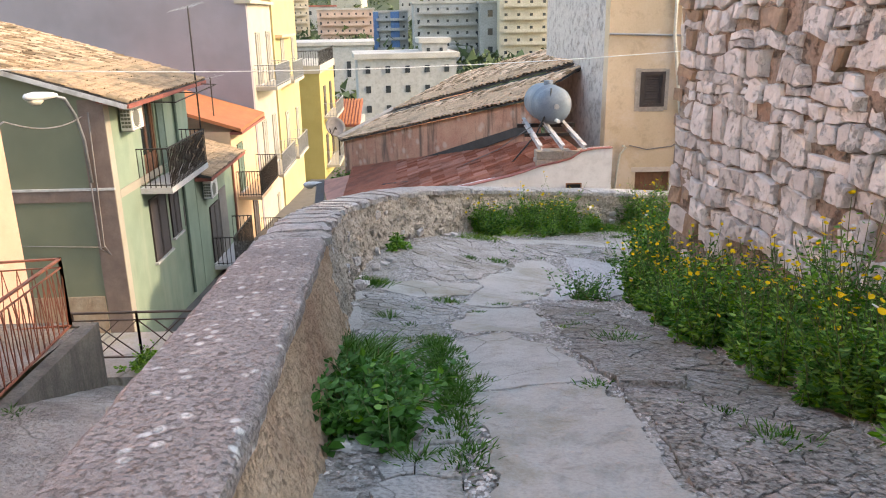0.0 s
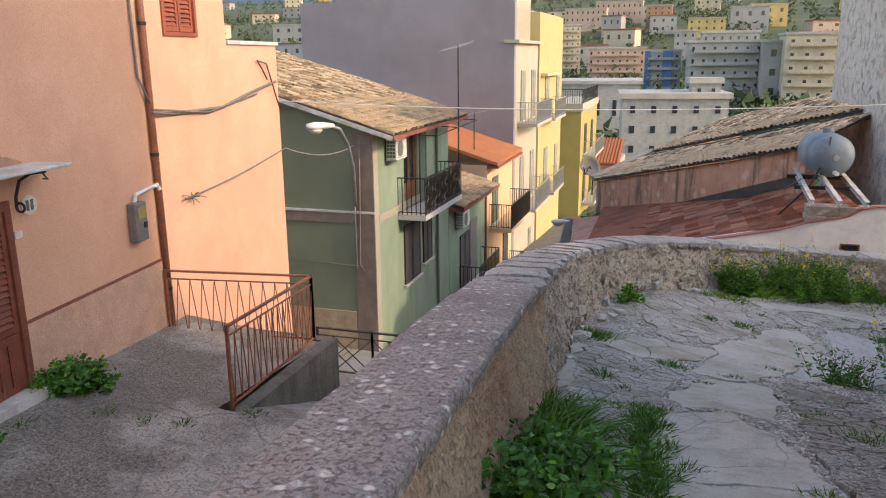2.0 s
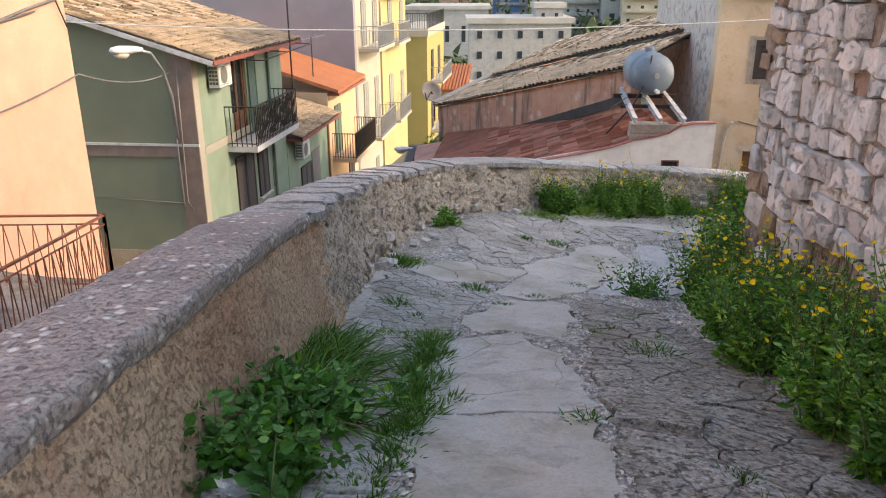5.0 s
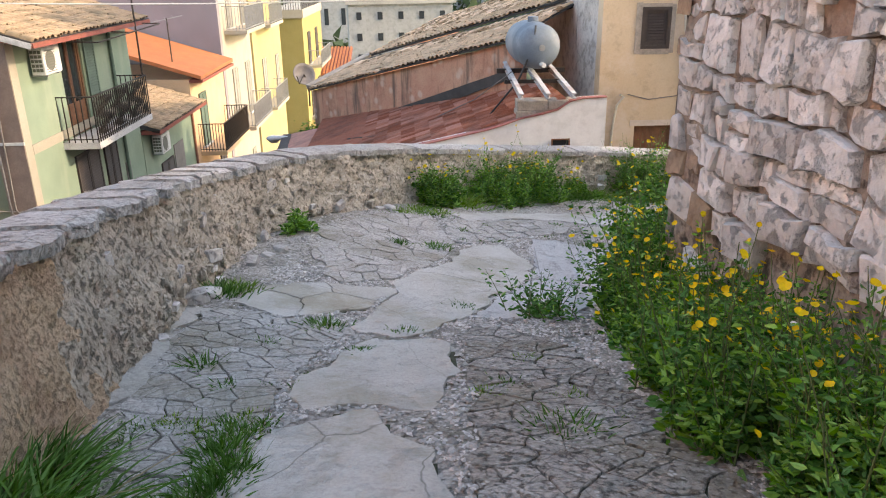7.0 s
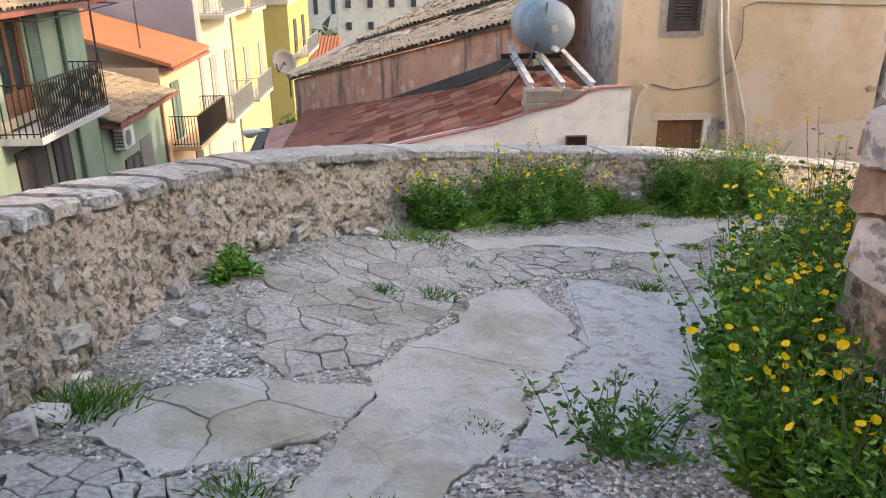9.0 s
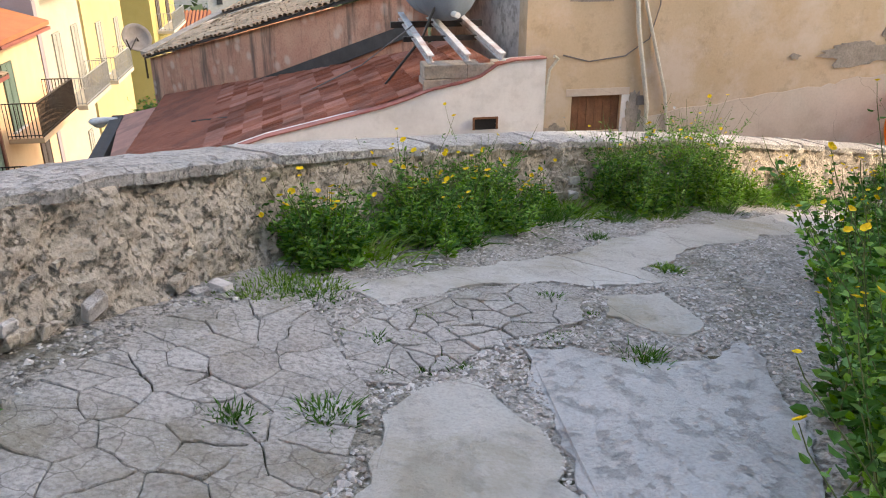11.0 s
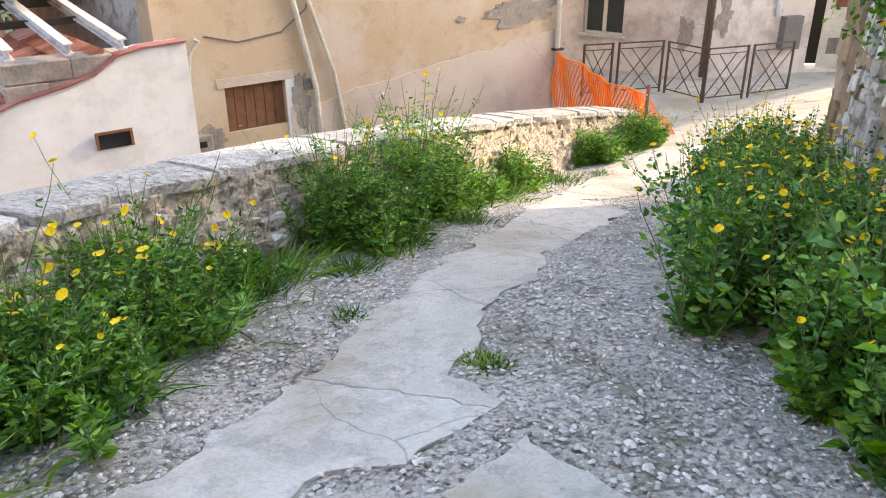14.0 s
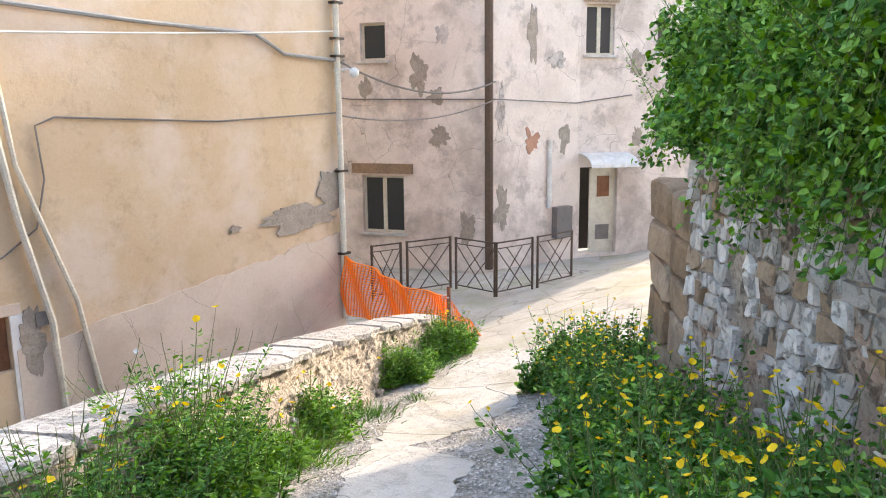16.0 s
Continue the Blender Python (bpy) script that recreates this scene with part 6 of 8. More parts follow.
    spots = ((A, 2.2, 0.3, .35, .7), (A, 4.3, 0.0, .6, .9), (A, 4.75, -0.5, .5, .4), (A, 4.9, 0.9, .4, .5), (A, 4.8, -1.45, .5, .6), (A, 2.9, -0.3, .3, .6), (A, 5.3, 2.2, .5, 1.0),
             (A, 1.4, -1.2, .6, .5), (A, 5.5, -3.6, .5, .9), (C, 0.45, -0.9, .3, 1.1), (C, 0.5, -3.2, .5, 1.0), (C, 1.5, 1.0, .35, 1.6), (C, 2.3, 0.3, .7, .5), (C, 2.6, -1.5, .4, .8),
             (D, 1.6, 0.3, .5, .7), (D, 2.6, -0.9, .6, .5), (D, 1.7, -1.6, .3, .6))
    for i, (ff, u, z, w, h) in enumerate(spots):
        flake(ff, t, u, z, w, h, 31 + i, "grey_patch" if i % 3 else "rubble", 0.004 + 0.0006 * i)
    flake(C, t, 1.45, -1.6, .55, .6, 77, "salmon_dark", 0.016)
    return A, C, D


grey_house()
railing("railing", "brown iron railing with crossed lattice panels round the square's sunken entrance",
        [((14.1, 21.75, -4.63), (14.72, 21.5, -4.63)), ((14.86, 21.44, -4.63), (15.86, 21.04, -4.63)), ((15.84, 20.88, -4.63), (15.69, 19.82, -4.63)), ((15.72, 19.8, -4.63), (16.7, 19.5, -4.63)), ((16.86, 19.46, -4.63), (18.02, 19.22, -4.64))],
        1.12, 0.1, lambda L: 1, "iron_brown", "x", 0.04)


# ---- orange safety net ----
def safety_net():
    t = thing("safety_net", "orange plastic safety net strung from the wall to a rusty post", "net", (12.4, 19.7, -4.4))
    a, c = Vector((12.72, 21.2, 0)), Vector((12.15, 18.58, 0))
    b = B()
    nu, nz = 44, 22
    def P(u, v):
        p = a.lerp(c, u)
        top = -3.42 - 0.30 * u - 0.08 * math.sin(math.pi * u)
        low = -4.48 + 0.02 * u
        z = low + (top - low) * v
        off = 0.10 * math.sin(u * 9 + v * 2) * (1 - abs(2 * v - 1) * 0.4) + 0.05 * math.sin(u * 23 + v * 5)
        return Vector((p.x - off, p.y + off * 0.3, z))
    for i in range(nu + 1):
        for j in range(nz):
            b.bar(P(i / nu, j / nz), P(i / nu, (j + 1) / nz), 0.034, 0.006)
    for j in range(nz + 1):
        for i in range(nu):
            b.bar(P(i / nu, j / nz), P((i + 1) / nu, j / nz), 0.032 if j < nz else 0.05, 0.008)
    add_to(t, "mesh", b.bm, "net")
    # the loose tail beyond the post
    b = B()
    def Q(u, v):
        return Vector((12.15 + 0.95 * u * (1 - v * 0.5), 18.55 - 0.35 * u, -3.75 - 0.65 * u - (0.62 - 0.3 * u) * (1 - v) + 0.04 * math.sin(u * 12)))
    for i in range(17):
        for j in range(12):
            b.bar(Q(i / 16, j / 12), Q(i / 16, (j + 1) / 12), 0.012, 0.006)
    for j in range(13):
        for i in range(16):
            b.bar(Q(i / 16, j / 12), Q((i + 1) / 16, j / 12), 0.014, 0.006)
    add_to(t, "tail", b.bm, "net")
    p = thing("net_post", "rusty iron post holding the safety net", "post", (12.12, 18.5, -4.45))
    add_to(p, "pole", B().tube([(12.12, 18.5, -4.6), (12.15, 18.52, -3.55)], 0.03, 8).bm, "rust")
    add_to(p, "tie", B().tube([(12.1, 18.5, -3.72), (12.2, 18.55, -3.68), (12.12, 18.6, -3.7), (12.2, 18.62, -3.8)], 0.012, 5).bm, "white")


safety_net()


# ---- street lamps, meters, wires ----
def street_lamp(wall, path, head_at, head_dir, label):
    t = thing("street_lamp", label, "street lamp", wall)
    add_to(t, "arm", B().tube(path, 0.04, 8).bm, "grey_metal", "", True)
    h, d = Vector(head_at), Vector(head_dir).normalized()
    prof = [(0, 0.05), (0.08, 0.09), (0.3, 0.13), (0.55, 0.15), (0.72, 0.11), (0.78, 0.02)]
    b = B().tube([h + d * s for s, r in prof], [r for s, r in prof], 14)
    for v in b.bm.verts:
        v.co.z = h.z + (v.co.z - h.z) * 0.7
    add_to(t, "head", b.bm, "white", "", True)
    g = B().tube([h + d * s - Vector((0, 0, 0.09)) for s in (0.34, 0.42, 0.6, 0.68)], [0.04, 0.1, 0.1, 0.04], 12)
    add_to(t, "glass", g.bm, "pvc", "", True)
    return t


street_lamp((-8.66, 20.1, -2.6), [(-8.66, 20.04, -2.9), (-8.68, 20.0, -1.8), (-8.55, 19.4, -1.1), (-8.4, 18.6, -0.62), (-8.45, 18.2, -0.52)], (-8.4, 18.25, -0.5), (-0.5, -0.75, 0.02), "white street lamp on a curved arm on the green wall")
street_lamp((-2.95, 30.6, -5.6), [(-2.9, 31.0, -5.7), (-3.4, 30.4, -5.35), (-4.1, 29.6, -5.1)], (-4.0, 29.7, -5.1), (-0.95, -0.6, 0.1), "white street lamp reaching over the street")
e = thing("electric_meter", "grey electric meter box with a small window on the orange wall", "meter", FO.p(UO(9.25), -1.0, 0.05))
add_to(e, "box", FO.slab(B(), UO(9.1), UO(9.36), -1.3, -0.76, 0.002, 0.14).bevel(0.012).bm, "cable")
add_to(e, "window", FO.slab(B(), UO(9.14), UO(9.32), -0.98, -0.82, 0.1405, 0.148).bm, "olive_yellow")
add_to(e, "knob", FO.slab(B(), UO(9.26), UO(9.32), -1.12, -1.04, 0.1405, 0.16).bm, "iron")
add_to(e, "conduit", B().tube([FO.p(UO(9.2), -0.755, 0.07), FO.p(UO(9.24), -0.66, 0.07), FO.p(UO(9.78), -0.6, 0.08), FO.p(UO(9.8), -0.68, 0.1)], 0.028, 8).bm, "white", "short white conduit")
pl = thing("number_plate", "oval ceramic house plate with worn dark marks", "plate", FO.p(UO(7.3), -0.43, 0.0))
add_to(pl, "plate", B().prism([FO.p(UO(7.3) + 0.125 * math.cos(a), -0.43 + 0.11 * math.sin(a), 0.002) for a in np.linspace(0, 2 * math.pi, 21)[:-1]], FO.n * 0.015).bm, "plate")
add_to(pl, "mark", FO.slab(B(), UO(7.3) - 0.055, UO(7.3) - 0.012, -0.49, -0.37, 0.018, 0.02).bm, "ink")
add_to(pl, "mark", FO.slab(B(), UO(7.3) + 0.015, UO(7.3) + 0.06, -0.49, -0.37, 0.018, 0.02).bm, "ink")
tagged(part("door_bell", FO.slab(B(), UO(7.02), UO(7.13), -0.76, -0.68, 0.002, 0.02).bm, M["plate"]), "small white bell plate beside the door", "bell")
t = thing("downpipe", "red-brown drainpipe down the orange wall", "drainpipe", FO.p(UO(9.86), -2.9, 0.06))
add_to(t, "pipe", B().tube([FO.p(UO(9.82), 6, 0.06), FO.p(UO(9.84), -3.0, 0.06)], 0.05, 10).bm, "pipe_brown", "", True)
for z in (-2.2, -0.2, 1.6):
    add_to(t, "clip", B().tube([FO.p(UO(9.83), z, 0.06), FO.p(UO(9.83), z + 0.05, 0.06)], 0.06, 10).bm, "iron")
cable([FO.p(UO(9.6), 3.0, 0.03), FO.p(UO(9.65), 0.9, 0.03), FO.p(UO(9.8), 0.55, 0.08)], 0.018, "grey cable down the orange wall")
cable([FO.p(UO(9.8), 0.42, 0.12), FO.p(UO(10.4), 0.36, 0.05), FO.p(UO(12), 0.35, 0.04), FO.p(UO(13.2), 0.55, 0.04), FO.p(UO(14.3), 0.7, 0.05)], 0.025, "bundle of cables across the orange wall")
cable([FO.p(UO(9.8), 0.46, 0.12), FO.p(UO(11.5), 0.3, 0.05), FO.p(UO(13.4), 0.5, 0.04)], 0.016, "thin cable across the orange wall")
cable([FO.p(UO(13.9), 0.75, 0.05), FO.p(UO(13.7), 0.95, 0.05), FO.p(UO(13.5), 1.1, 0.05), FO.p(UO(13.9), 1.05, 0.05), FO.p(UO(14.4), 0.2, 0.05)], 0.014, "loose cable ends at the corner", "cable_dark")
cable(sag(FO.p(UO(10.5), -0.95, 0.08), FO.p(UO(14.45), -0.62, 0.1), 0.05), 0.014, "cable strung along the orange wall")
cable(sag(FO.p(UO(14.45), -0.62, 0.1), (-8.66, 20.0, -1.2), 0.2), 0.016, "cable strung to the street lamp")
cable([(-8.5, 20.02, -1.1), (-8.55, 20.04, -2.8), (-8.6, 20.04, -4.6), (-8.45, 20.04, -4.85), (-8.7, 20.04, -4.7), (-8.7, 20.04, -2.9)], 0.02, "loop of cable hanging on the green wall")
cable([(-11.5, 20.05, -4.55), (-8.6, 20.04, -4.65)], 0.014, "thin cable along the shaded green wall")
b = B()
rng = random.Random(3)
c0 = FO.p(UO(10.75), -0.97, 0.06)
for i in range(14):
    d = Vector((rng.uniform(-.1, .2), rng.uniform(-.25, .25), rng.uniform(-.1, .1)))
    b.tube([c0, c0 + d * 0.6 + Vector((0, 0, 0.02)), c0 + d], 0.008, 4)
tagged(part("cable_knot", b.bm, M["cable"]), "frayed knot of cable ends on the orange wall", "cable")
cable(sag((-14, 19.5, 0.2), (12.8, 21.3, 0.55), 0.55, 24), 0.013, "pale wire slung across the street", "white")
cable(sag(FY.p(7.8, 0.05, 0.1), (18.0, 21.2, -0.2), 0.4), 0.02, "grey wire slung to the grey building")
cable(sag(FY.p(7.8, -0.9, 0.1), (18.0, 21.2, -0.6), 0.25), 0.014, "thin wire slung to the grey building")
cable([(2.75, 20.4, -1.75), (2.0, 21.6, -2.55), (0.9, 23.2, -3.35), (-0.4, 25.6, -4.1), (-2.2, 28.4, -4.8)], 0.012, "thin pale wire along the red roof")
# camera lamp on the ochre corner
s = thing("wall_lamp", "small white round lamp on a bracket at the building corner", "lamp", FY.p(7.9, -0.1, 0.2))
add_to(s, "arm", B().tube([FY.p(7.8, -0.12, 0.0), FY.p(7.95, -0.1, 0.25)], 0.02, 6).bm, "white")
bm = bmesh.new()
bmesh.ops.create_uvsphere(bm, u_segments=14, v_segments=10, radius=0.09)
bmesh.ops.translate(bm, vec=FY.p(8.02, -0.16, 0.28), verts=bm.verts)
add_to(s, "globe", bm, "white", "", True)


# ---- the town beyond ----
def block(name, label, x, y, w, d, z0, z1, col, storeys, bays, turn=0, balc=False, roof="roof_flat", win="glass"):
    """A far building: walls, flat roof with its edge, and built windows on the sides that show."""
    t = thing(name, label, "building", (x, y, z0))
    m = pose(x, y, 0, 0, 0, turn)
    def bx(bb, x0, x1, y0, y1, a, c):
        bb.hexa([m @ Vector(p) for p in ((x0, y0, a), (x1, y0, a), (x1, y1, a), (x0, y1, a), (x0, y0, c), (x1, y0, c), (x1, y1, c), (x0, y1, c))])
    bb = B()
    bx(bb, -w / 2, w / 2, -d / 2, d / 2, z0 - 14, z1)
    wall = add_to(t, "wall", bb.bm, col)
    bb = B()
    bx(bb, -w / 2 - 0.3, w / 2 + 0.3, -d / 2 - 0.3, d / 2 + 0.3, z1, z1 + 0.5)
    add_to(t, "roof", bb.bm, roof)
    sh, bw = (z1 - z0) / storeys, w / bays
    for s in range(storeys):
        for i in range(bays):
            u = -w / 2 + bw * (i + 0.5)
            zz = z0 + sh * (s + 0.28)
            bb = B()
            bx(bb, u - bw * 0.12, u + bw * 0.12, -d / 2 - 0.08, -d / 2 - 0.02, zz, zz + sh * 0.36)
            add_to(t, "window", bb.bm, win)
        if balc:
            bb = B()
            bx(bb, -w * 0.42, w * 0.42, -d / 2 - 1.2, -d / 2 - 0.09, z0 + sh * s + sh * 0.12, z0 + sh * s + sh * 0.2)
            bx(bb, -w * 0.42, w * 0.42, -d / 2 - 1.25, -d / 2 - 1.15, z0 + sh * s + sh * 0.2, z0 + sh * s + sh * 0.42)
            add_to(t, "balcony", bb.bm, col)
    return t


W1, W2, W3 = tint("far_white", (0.32, 0.315, 0.305)), tint("far_cream", (0.46, 0.40, 0.31)), tint("far_pink", (0.46, 0.33, 0.27))
W4, W5, W6 = tint("far_blue", (0.08, 0.16, 0.32)), tint("far_grey", (0.35, 0.345, 0.34)), tint("far_yellow", (0.48, 0.36, 0.15))
block("apartment_block", "beige tower of flats", -38, 258, 8.4, 10, -8, 10.1, W2, 8, 5, 8, True)
block("apartment_block", "pinkish block of flats with balconies", -20.6, 240, 16.5, 10, -9, 2.8, W3, 5, 8, 5, True)
block("apartment_block", "blue-banded block of flats", -5.8, 190, 7.9, 9, -9, 1.7, W5, 5, 4, 3, True, "roof_flat")
tagged(part("blue_band", B().box(-9.6, -8.4, 184.8, 185.3, -9, 1.9).bm, W4), "tall blue painted strip on the block of flats", "facade")
tagged(part("blue_band", B().box(-5.6, -3.6, 184.8, 185.3, -9, 1.9).bm, W4), "tall blue painted strip on the block of flats", "facade")
block("apartment_block", "large white block of flats with rows of balconies", 6.9, 180, 14.8, 12, -9, 3.4, W1, 5, 7, 2, True)
block("apartment_block", "set-back white attic storey", 8.0, 184, 11.5, 8, 3.4, 5.4, W1, 1, 7, 2)
block("apartment_block", "blank white block of flats", 15.9, 175, 4.3, 12, -8, 3.2, W1, 3, 1, 0)
block("apartment_block", "cream block of flats", 22.6, 170, 10.5, 12, -8, 4.5, W2, 5, 4, 0, True)
block("church", "long white church building with arched doors", -12.5, 120, 11.6, 14, -9, -2.9, W1, 1, 5, 4)
block("low_building", "pale low building with small square windows", -1.4, 80.5, 9.6, 8, -8.5, -2.9, W1, 3, 5, 6)
block("roof_room", "small rooftop room", 1.6, 81, 2.6, 3, -2.9, -1.6, W1, 1, 2, 6)
block("hillside_house", "long pink house on the hillside", -52, 418, 21, 10, 17, 24, W3, 2, 8)
block("hillside_house", "long pink house on the hillside", -38, 449, 25, 10, 21, 29, W3, 2, 9)
block("hillside_house", "brown unfinished house on the hillside", -15, 400, 12, 10, 17, 23.5, tint("far_brown", (0.36, 0.22, 0.14)), 3, 4, 0, False)
block("hillside_house", "yellow house on the hillside", 6.6, 380, 16, 9, 11, 16.5, W6, 2, 5)
block("hillside_house", "small white house on the hillside", -1.7, 300, 7.5, 8, 3.5, 9, W1, 2, 3)
block("hillside_house", "small white house on the hillside", 29, 420, 9, 8, 12, 18, W1, 2, 3)
rng = random.Random(21)
for i in range(46):
    a = rng.uniform(-0.62, 0.2)
    r = rng.uniform(280, 1000)
    x, y = math.sin(a) * r, math.cos(a) * r
    z = land_far(x, y)
    w = rng.uniform(7, 20)
    block("hillside_house", "small pale house among trees on the hillside", x, y, w, 10, z, z + rng.uniform(5, 11), rng.choice((W1, W2, W3, W5, W6)), 2, 3, rng.uniform(-15, 15), False, rng.choice(("roof_flat", "red_trim")))


def far_trees():
    """Clumped crowns on the hillside, one uneven leafy mass."""
    rng = np.random.default_rng(3)
    V, Fc, n = [], [], 0
    for i in range(2400):
        a, r = rng.uniform(-0.65, 0.45), rng.uniform(130, 1000) if i % 3 else rng.uniform(90, 330)
        x, y = math.sin(a) * r, math.cos(a) * r
        z = land_far(x, y)
        s = rng.uniform(2.0, 4.5)
        for k in range(44):
            c = np.array([x, y, z + s * 0.6]) + rng.normal(0, 0.42, 3) * s
            q = rng.normal(0, 1, (3, 3)) * s * 0.17 + c
            V.append(q)
            Fc.append((n, n + 1, n + 2))
            n += 3
    ob = new("far_trees", data_mesh("far_trees", np.concatenate(V), Fc, M["tree"]))
    tagged(ob, "dark green trees scattered over the hillside and between the blocks", "trees", kind="stuff")


far_trees()


# ---- plants ----
def leaf_cloud(P, D, S, width, rng, fold=0.25):
    """Folded leaves: P bases, D directions, S lengths. Two halves along the midrib each."""
    n = len(P)
    D = D / np.linalg.norm(D, axis=1)[:, None]
    side = np.cross(D, rng.normal(0, 1, (n, 3)))
    side /= np.linalg.norm(side, axis=1)[:, None] + 1e-9
    nr = np.cross(side, D)
    S = S[:, None]
    w = S * width
    lift = nr * S * fold
    V = np.stack([P, P + D * S * 0.26 + side * w * 0.9 + lift * 0.4, P + D * S * 0.66 + side * w * 0.8 + lift * 0.3, P + D * S - nr * S * 0.14,
                  P + D * S * 0.66 - side * w * 0.8 + lift * 0.3, P + D * S * 0.26 - side * w * 0.9 + lift * 0.4], 1).reshape(-1, 3)
    k = np.arange(n)[:, None] * 6
    F = np.concatenate([k + np.array([[0, 3, 2, 1]]), k + np.array([[0, 5, 4, 3]])])
    return V, F


def blades(P, D, S, width, bend, rng):
    """Grass blades of three joints that droop."""
    n = len(P)
    D = D / np.linalg.norm(D, axis=1)[:, None]
    side = np.cross(D, rng.normal(0, 1, (n, 3)))
    side /= np.linalg.norm(side, axis=1)[:, None] + 1e-9
    out = D.copy()
    out[:, 2] = 0
    S = S[:, None]
    w = width * (0.7 + 0.6 * rng.random((n, 1)))
    pts = []
    for t, k in ((0, 1.0), (0.4, 0.85), (0.75, 0.55), (1.0, 0.06)):
        c = P + D * S * t + (out * 0.9 - np.array([0, 0, 0.55])) * S * bend * t * t
        pts += [c - side * w * k, c + side * w * k]
    V = np.stack(pts, 1).reshape(-1, 3)
    k = np.arange(n)[:, None] * 8
    F = np.concatenate([k + np.array([[0, 1, 3, 2]]), k + np.array([[2, 3, 5, 4]]), k + np.array([[4, 5, 7, 6]])])
    return V, F


def flowers(C, rng, r=0.028):
    """Open yellow heads: rings of petals round a small dome."""
    V, F, n = [], [], 0
    for c in C:
        up = np.array([rng.normal(0, 0.55), rng.normal(0, 0.55), 1.0])
        up /= np.linalg.norm(up)
        a = np.cross(up, [1, 0.2, 0])
        a /= np.linalg.norm(a)
        b2 = np.cross(up, a)
        rr = r * rng.uniform(0.65, 1.25)
        V.append(c - up * rr * 0.1)
        m = 12
        for i in range(m):
            t = 2 * math.pi * i / m
            V.append(c + (a * math.cos(t) + b2 * math.sin(t)) * rr * rng.uniform(0.78, 1.0) + up * rr * rng.uniform(0.1, 0.4))
        for i in range(m):
            F.append((n, n + 1 + i, n + 1 + (i + 1) % m))
        n += m + 1
    return np.array(V), F


def stems_of(lines, r):
    V, F, n = [], [], 0
    for L in lines:
        L = np.array(L)
        for i, p in enumerate(L):
            rr = r * (1 - 0.7 * i / (len(L) - 1))
            for q in range(3):
                t = 2 * math.pi * q / 3
                V.append(p + np.array([math.cos(t) * rr, math.sin(t) * rr, 0]))
        for i in range(len(L) - 1):
            for q in range(3):
                F.append((n + i * 3 + q, n + i * 3 + (q + 1) % 3, n + i * 3 + 3 + (q + 1) % 3, n + i * 3 + 3 + q))
        n += 3 * len(L)
    return np.array(V), F


def bush(label, feet, heights, spread, seed, per=26, leaf=(0.05, 0.11), light=0.35, flower=0.5, tall=0.1, lean=(0, 0), name="bush", category="bush", group="", white=0.03, width=0.3, fl_r=0.026):
    """Many stems from the given feet, each clothed in leaves; some end in yellow flower heads."""
    rng = np.random.default_rng(seed)
    P, D, S, tips, lines, flowering = [], [], [], [], [], []
    for (x, y, z), h in zip(feet, heights):
        h0 = h
        h = h * rng.uniform(0.5, 1.0)
        is_tall = rng.random() < tall
        if is_tall:
            h = max(h, 0.8 * h0) * rng.uniform(1.08, 1.32)
        d = np.array([rng.normal(0, spread) + lean[0], rng.normal(0, spread) + lean[1], 1.0])
        pts = [np.array([x, y, z]) + d * h * t + np.array([d[0], d[1], -0.25]) * h * 0.25 * t * t for t in np.linspace(0, 1, 5)]
        lines.append(pts + [pts[-1] + d * rng.uniform(0.05, 0.13)] if flower else pts)
        tips.append(lines[-1][-1])
        m = int(per * (0.4 if is_tall else 1.0))
        flowering.append(is_tall)
        t = rng.random(m) ** 0.95
        c = np.array([pts[0] + (pts[-1] - pts[0]) * q for q in t])
        out = rng.normal(0, 1, (m, 3))
        out[:, 2] = np.abs(out[:, 2]) * 0.5 + 0.1
        out /= np.linalg.norm(out, axis=1)[:, None]
        P.append(c + out * 0.05 * rng.random((m, 1)))
        D.append(out + np.array([0, 0, -0.15]))
        S.append(rng.uniform(leaf[0], leaf[1], m) * (1.35 - 0.7 * t))
    P, D, S = np.concatenate(P), np.concatenate(D), np.concatenate(S)
    pick = rng.random(len(P)) < light
    x, y, z = feet[len(feet) // 2]
    t = thing(name, label, category, (0, 0, 0), group)
    V, F = stems_of(lines, 0.006)
    tagged(part("stem", data_mesh("stem", V, F, M["stem"], True), None, t), kind="stuff")
    for sel, m in ((~pick, "leaf"), (pick, "leaf_light")):
        if sel.any():
            V, F = leaf_cloud(P[sel], D[sel], S[sel], width, rng)
            tagged(part("foliage", data_mesh("foliage", V, F, M[m]), None, t), kind="stuff")
    tips = np.array(tips)
    top = rng.random(len(tips)) < np.where(flowering, min(1, flower * 2.2), flower * 0.35)
    if flower and top.any():
        V, F = flowers(tips[top] + np.array([0, 0, 0.01]), rng, fl_r)
        tagged(part("flower", data_mesh("flower", V, F, M["petal"]), None, t), kind="stuff")
    w = rng.random(len(tips)) < white
    if white and w.any():
        V, F = flowers(tips[w] + np.array([0, 0, 0.03]), rng, 0.018)
        tagged(part("seed_head", data_mesh("seed_head", V, F, M["fluff"]), None, t), kind="stuff")
    return t


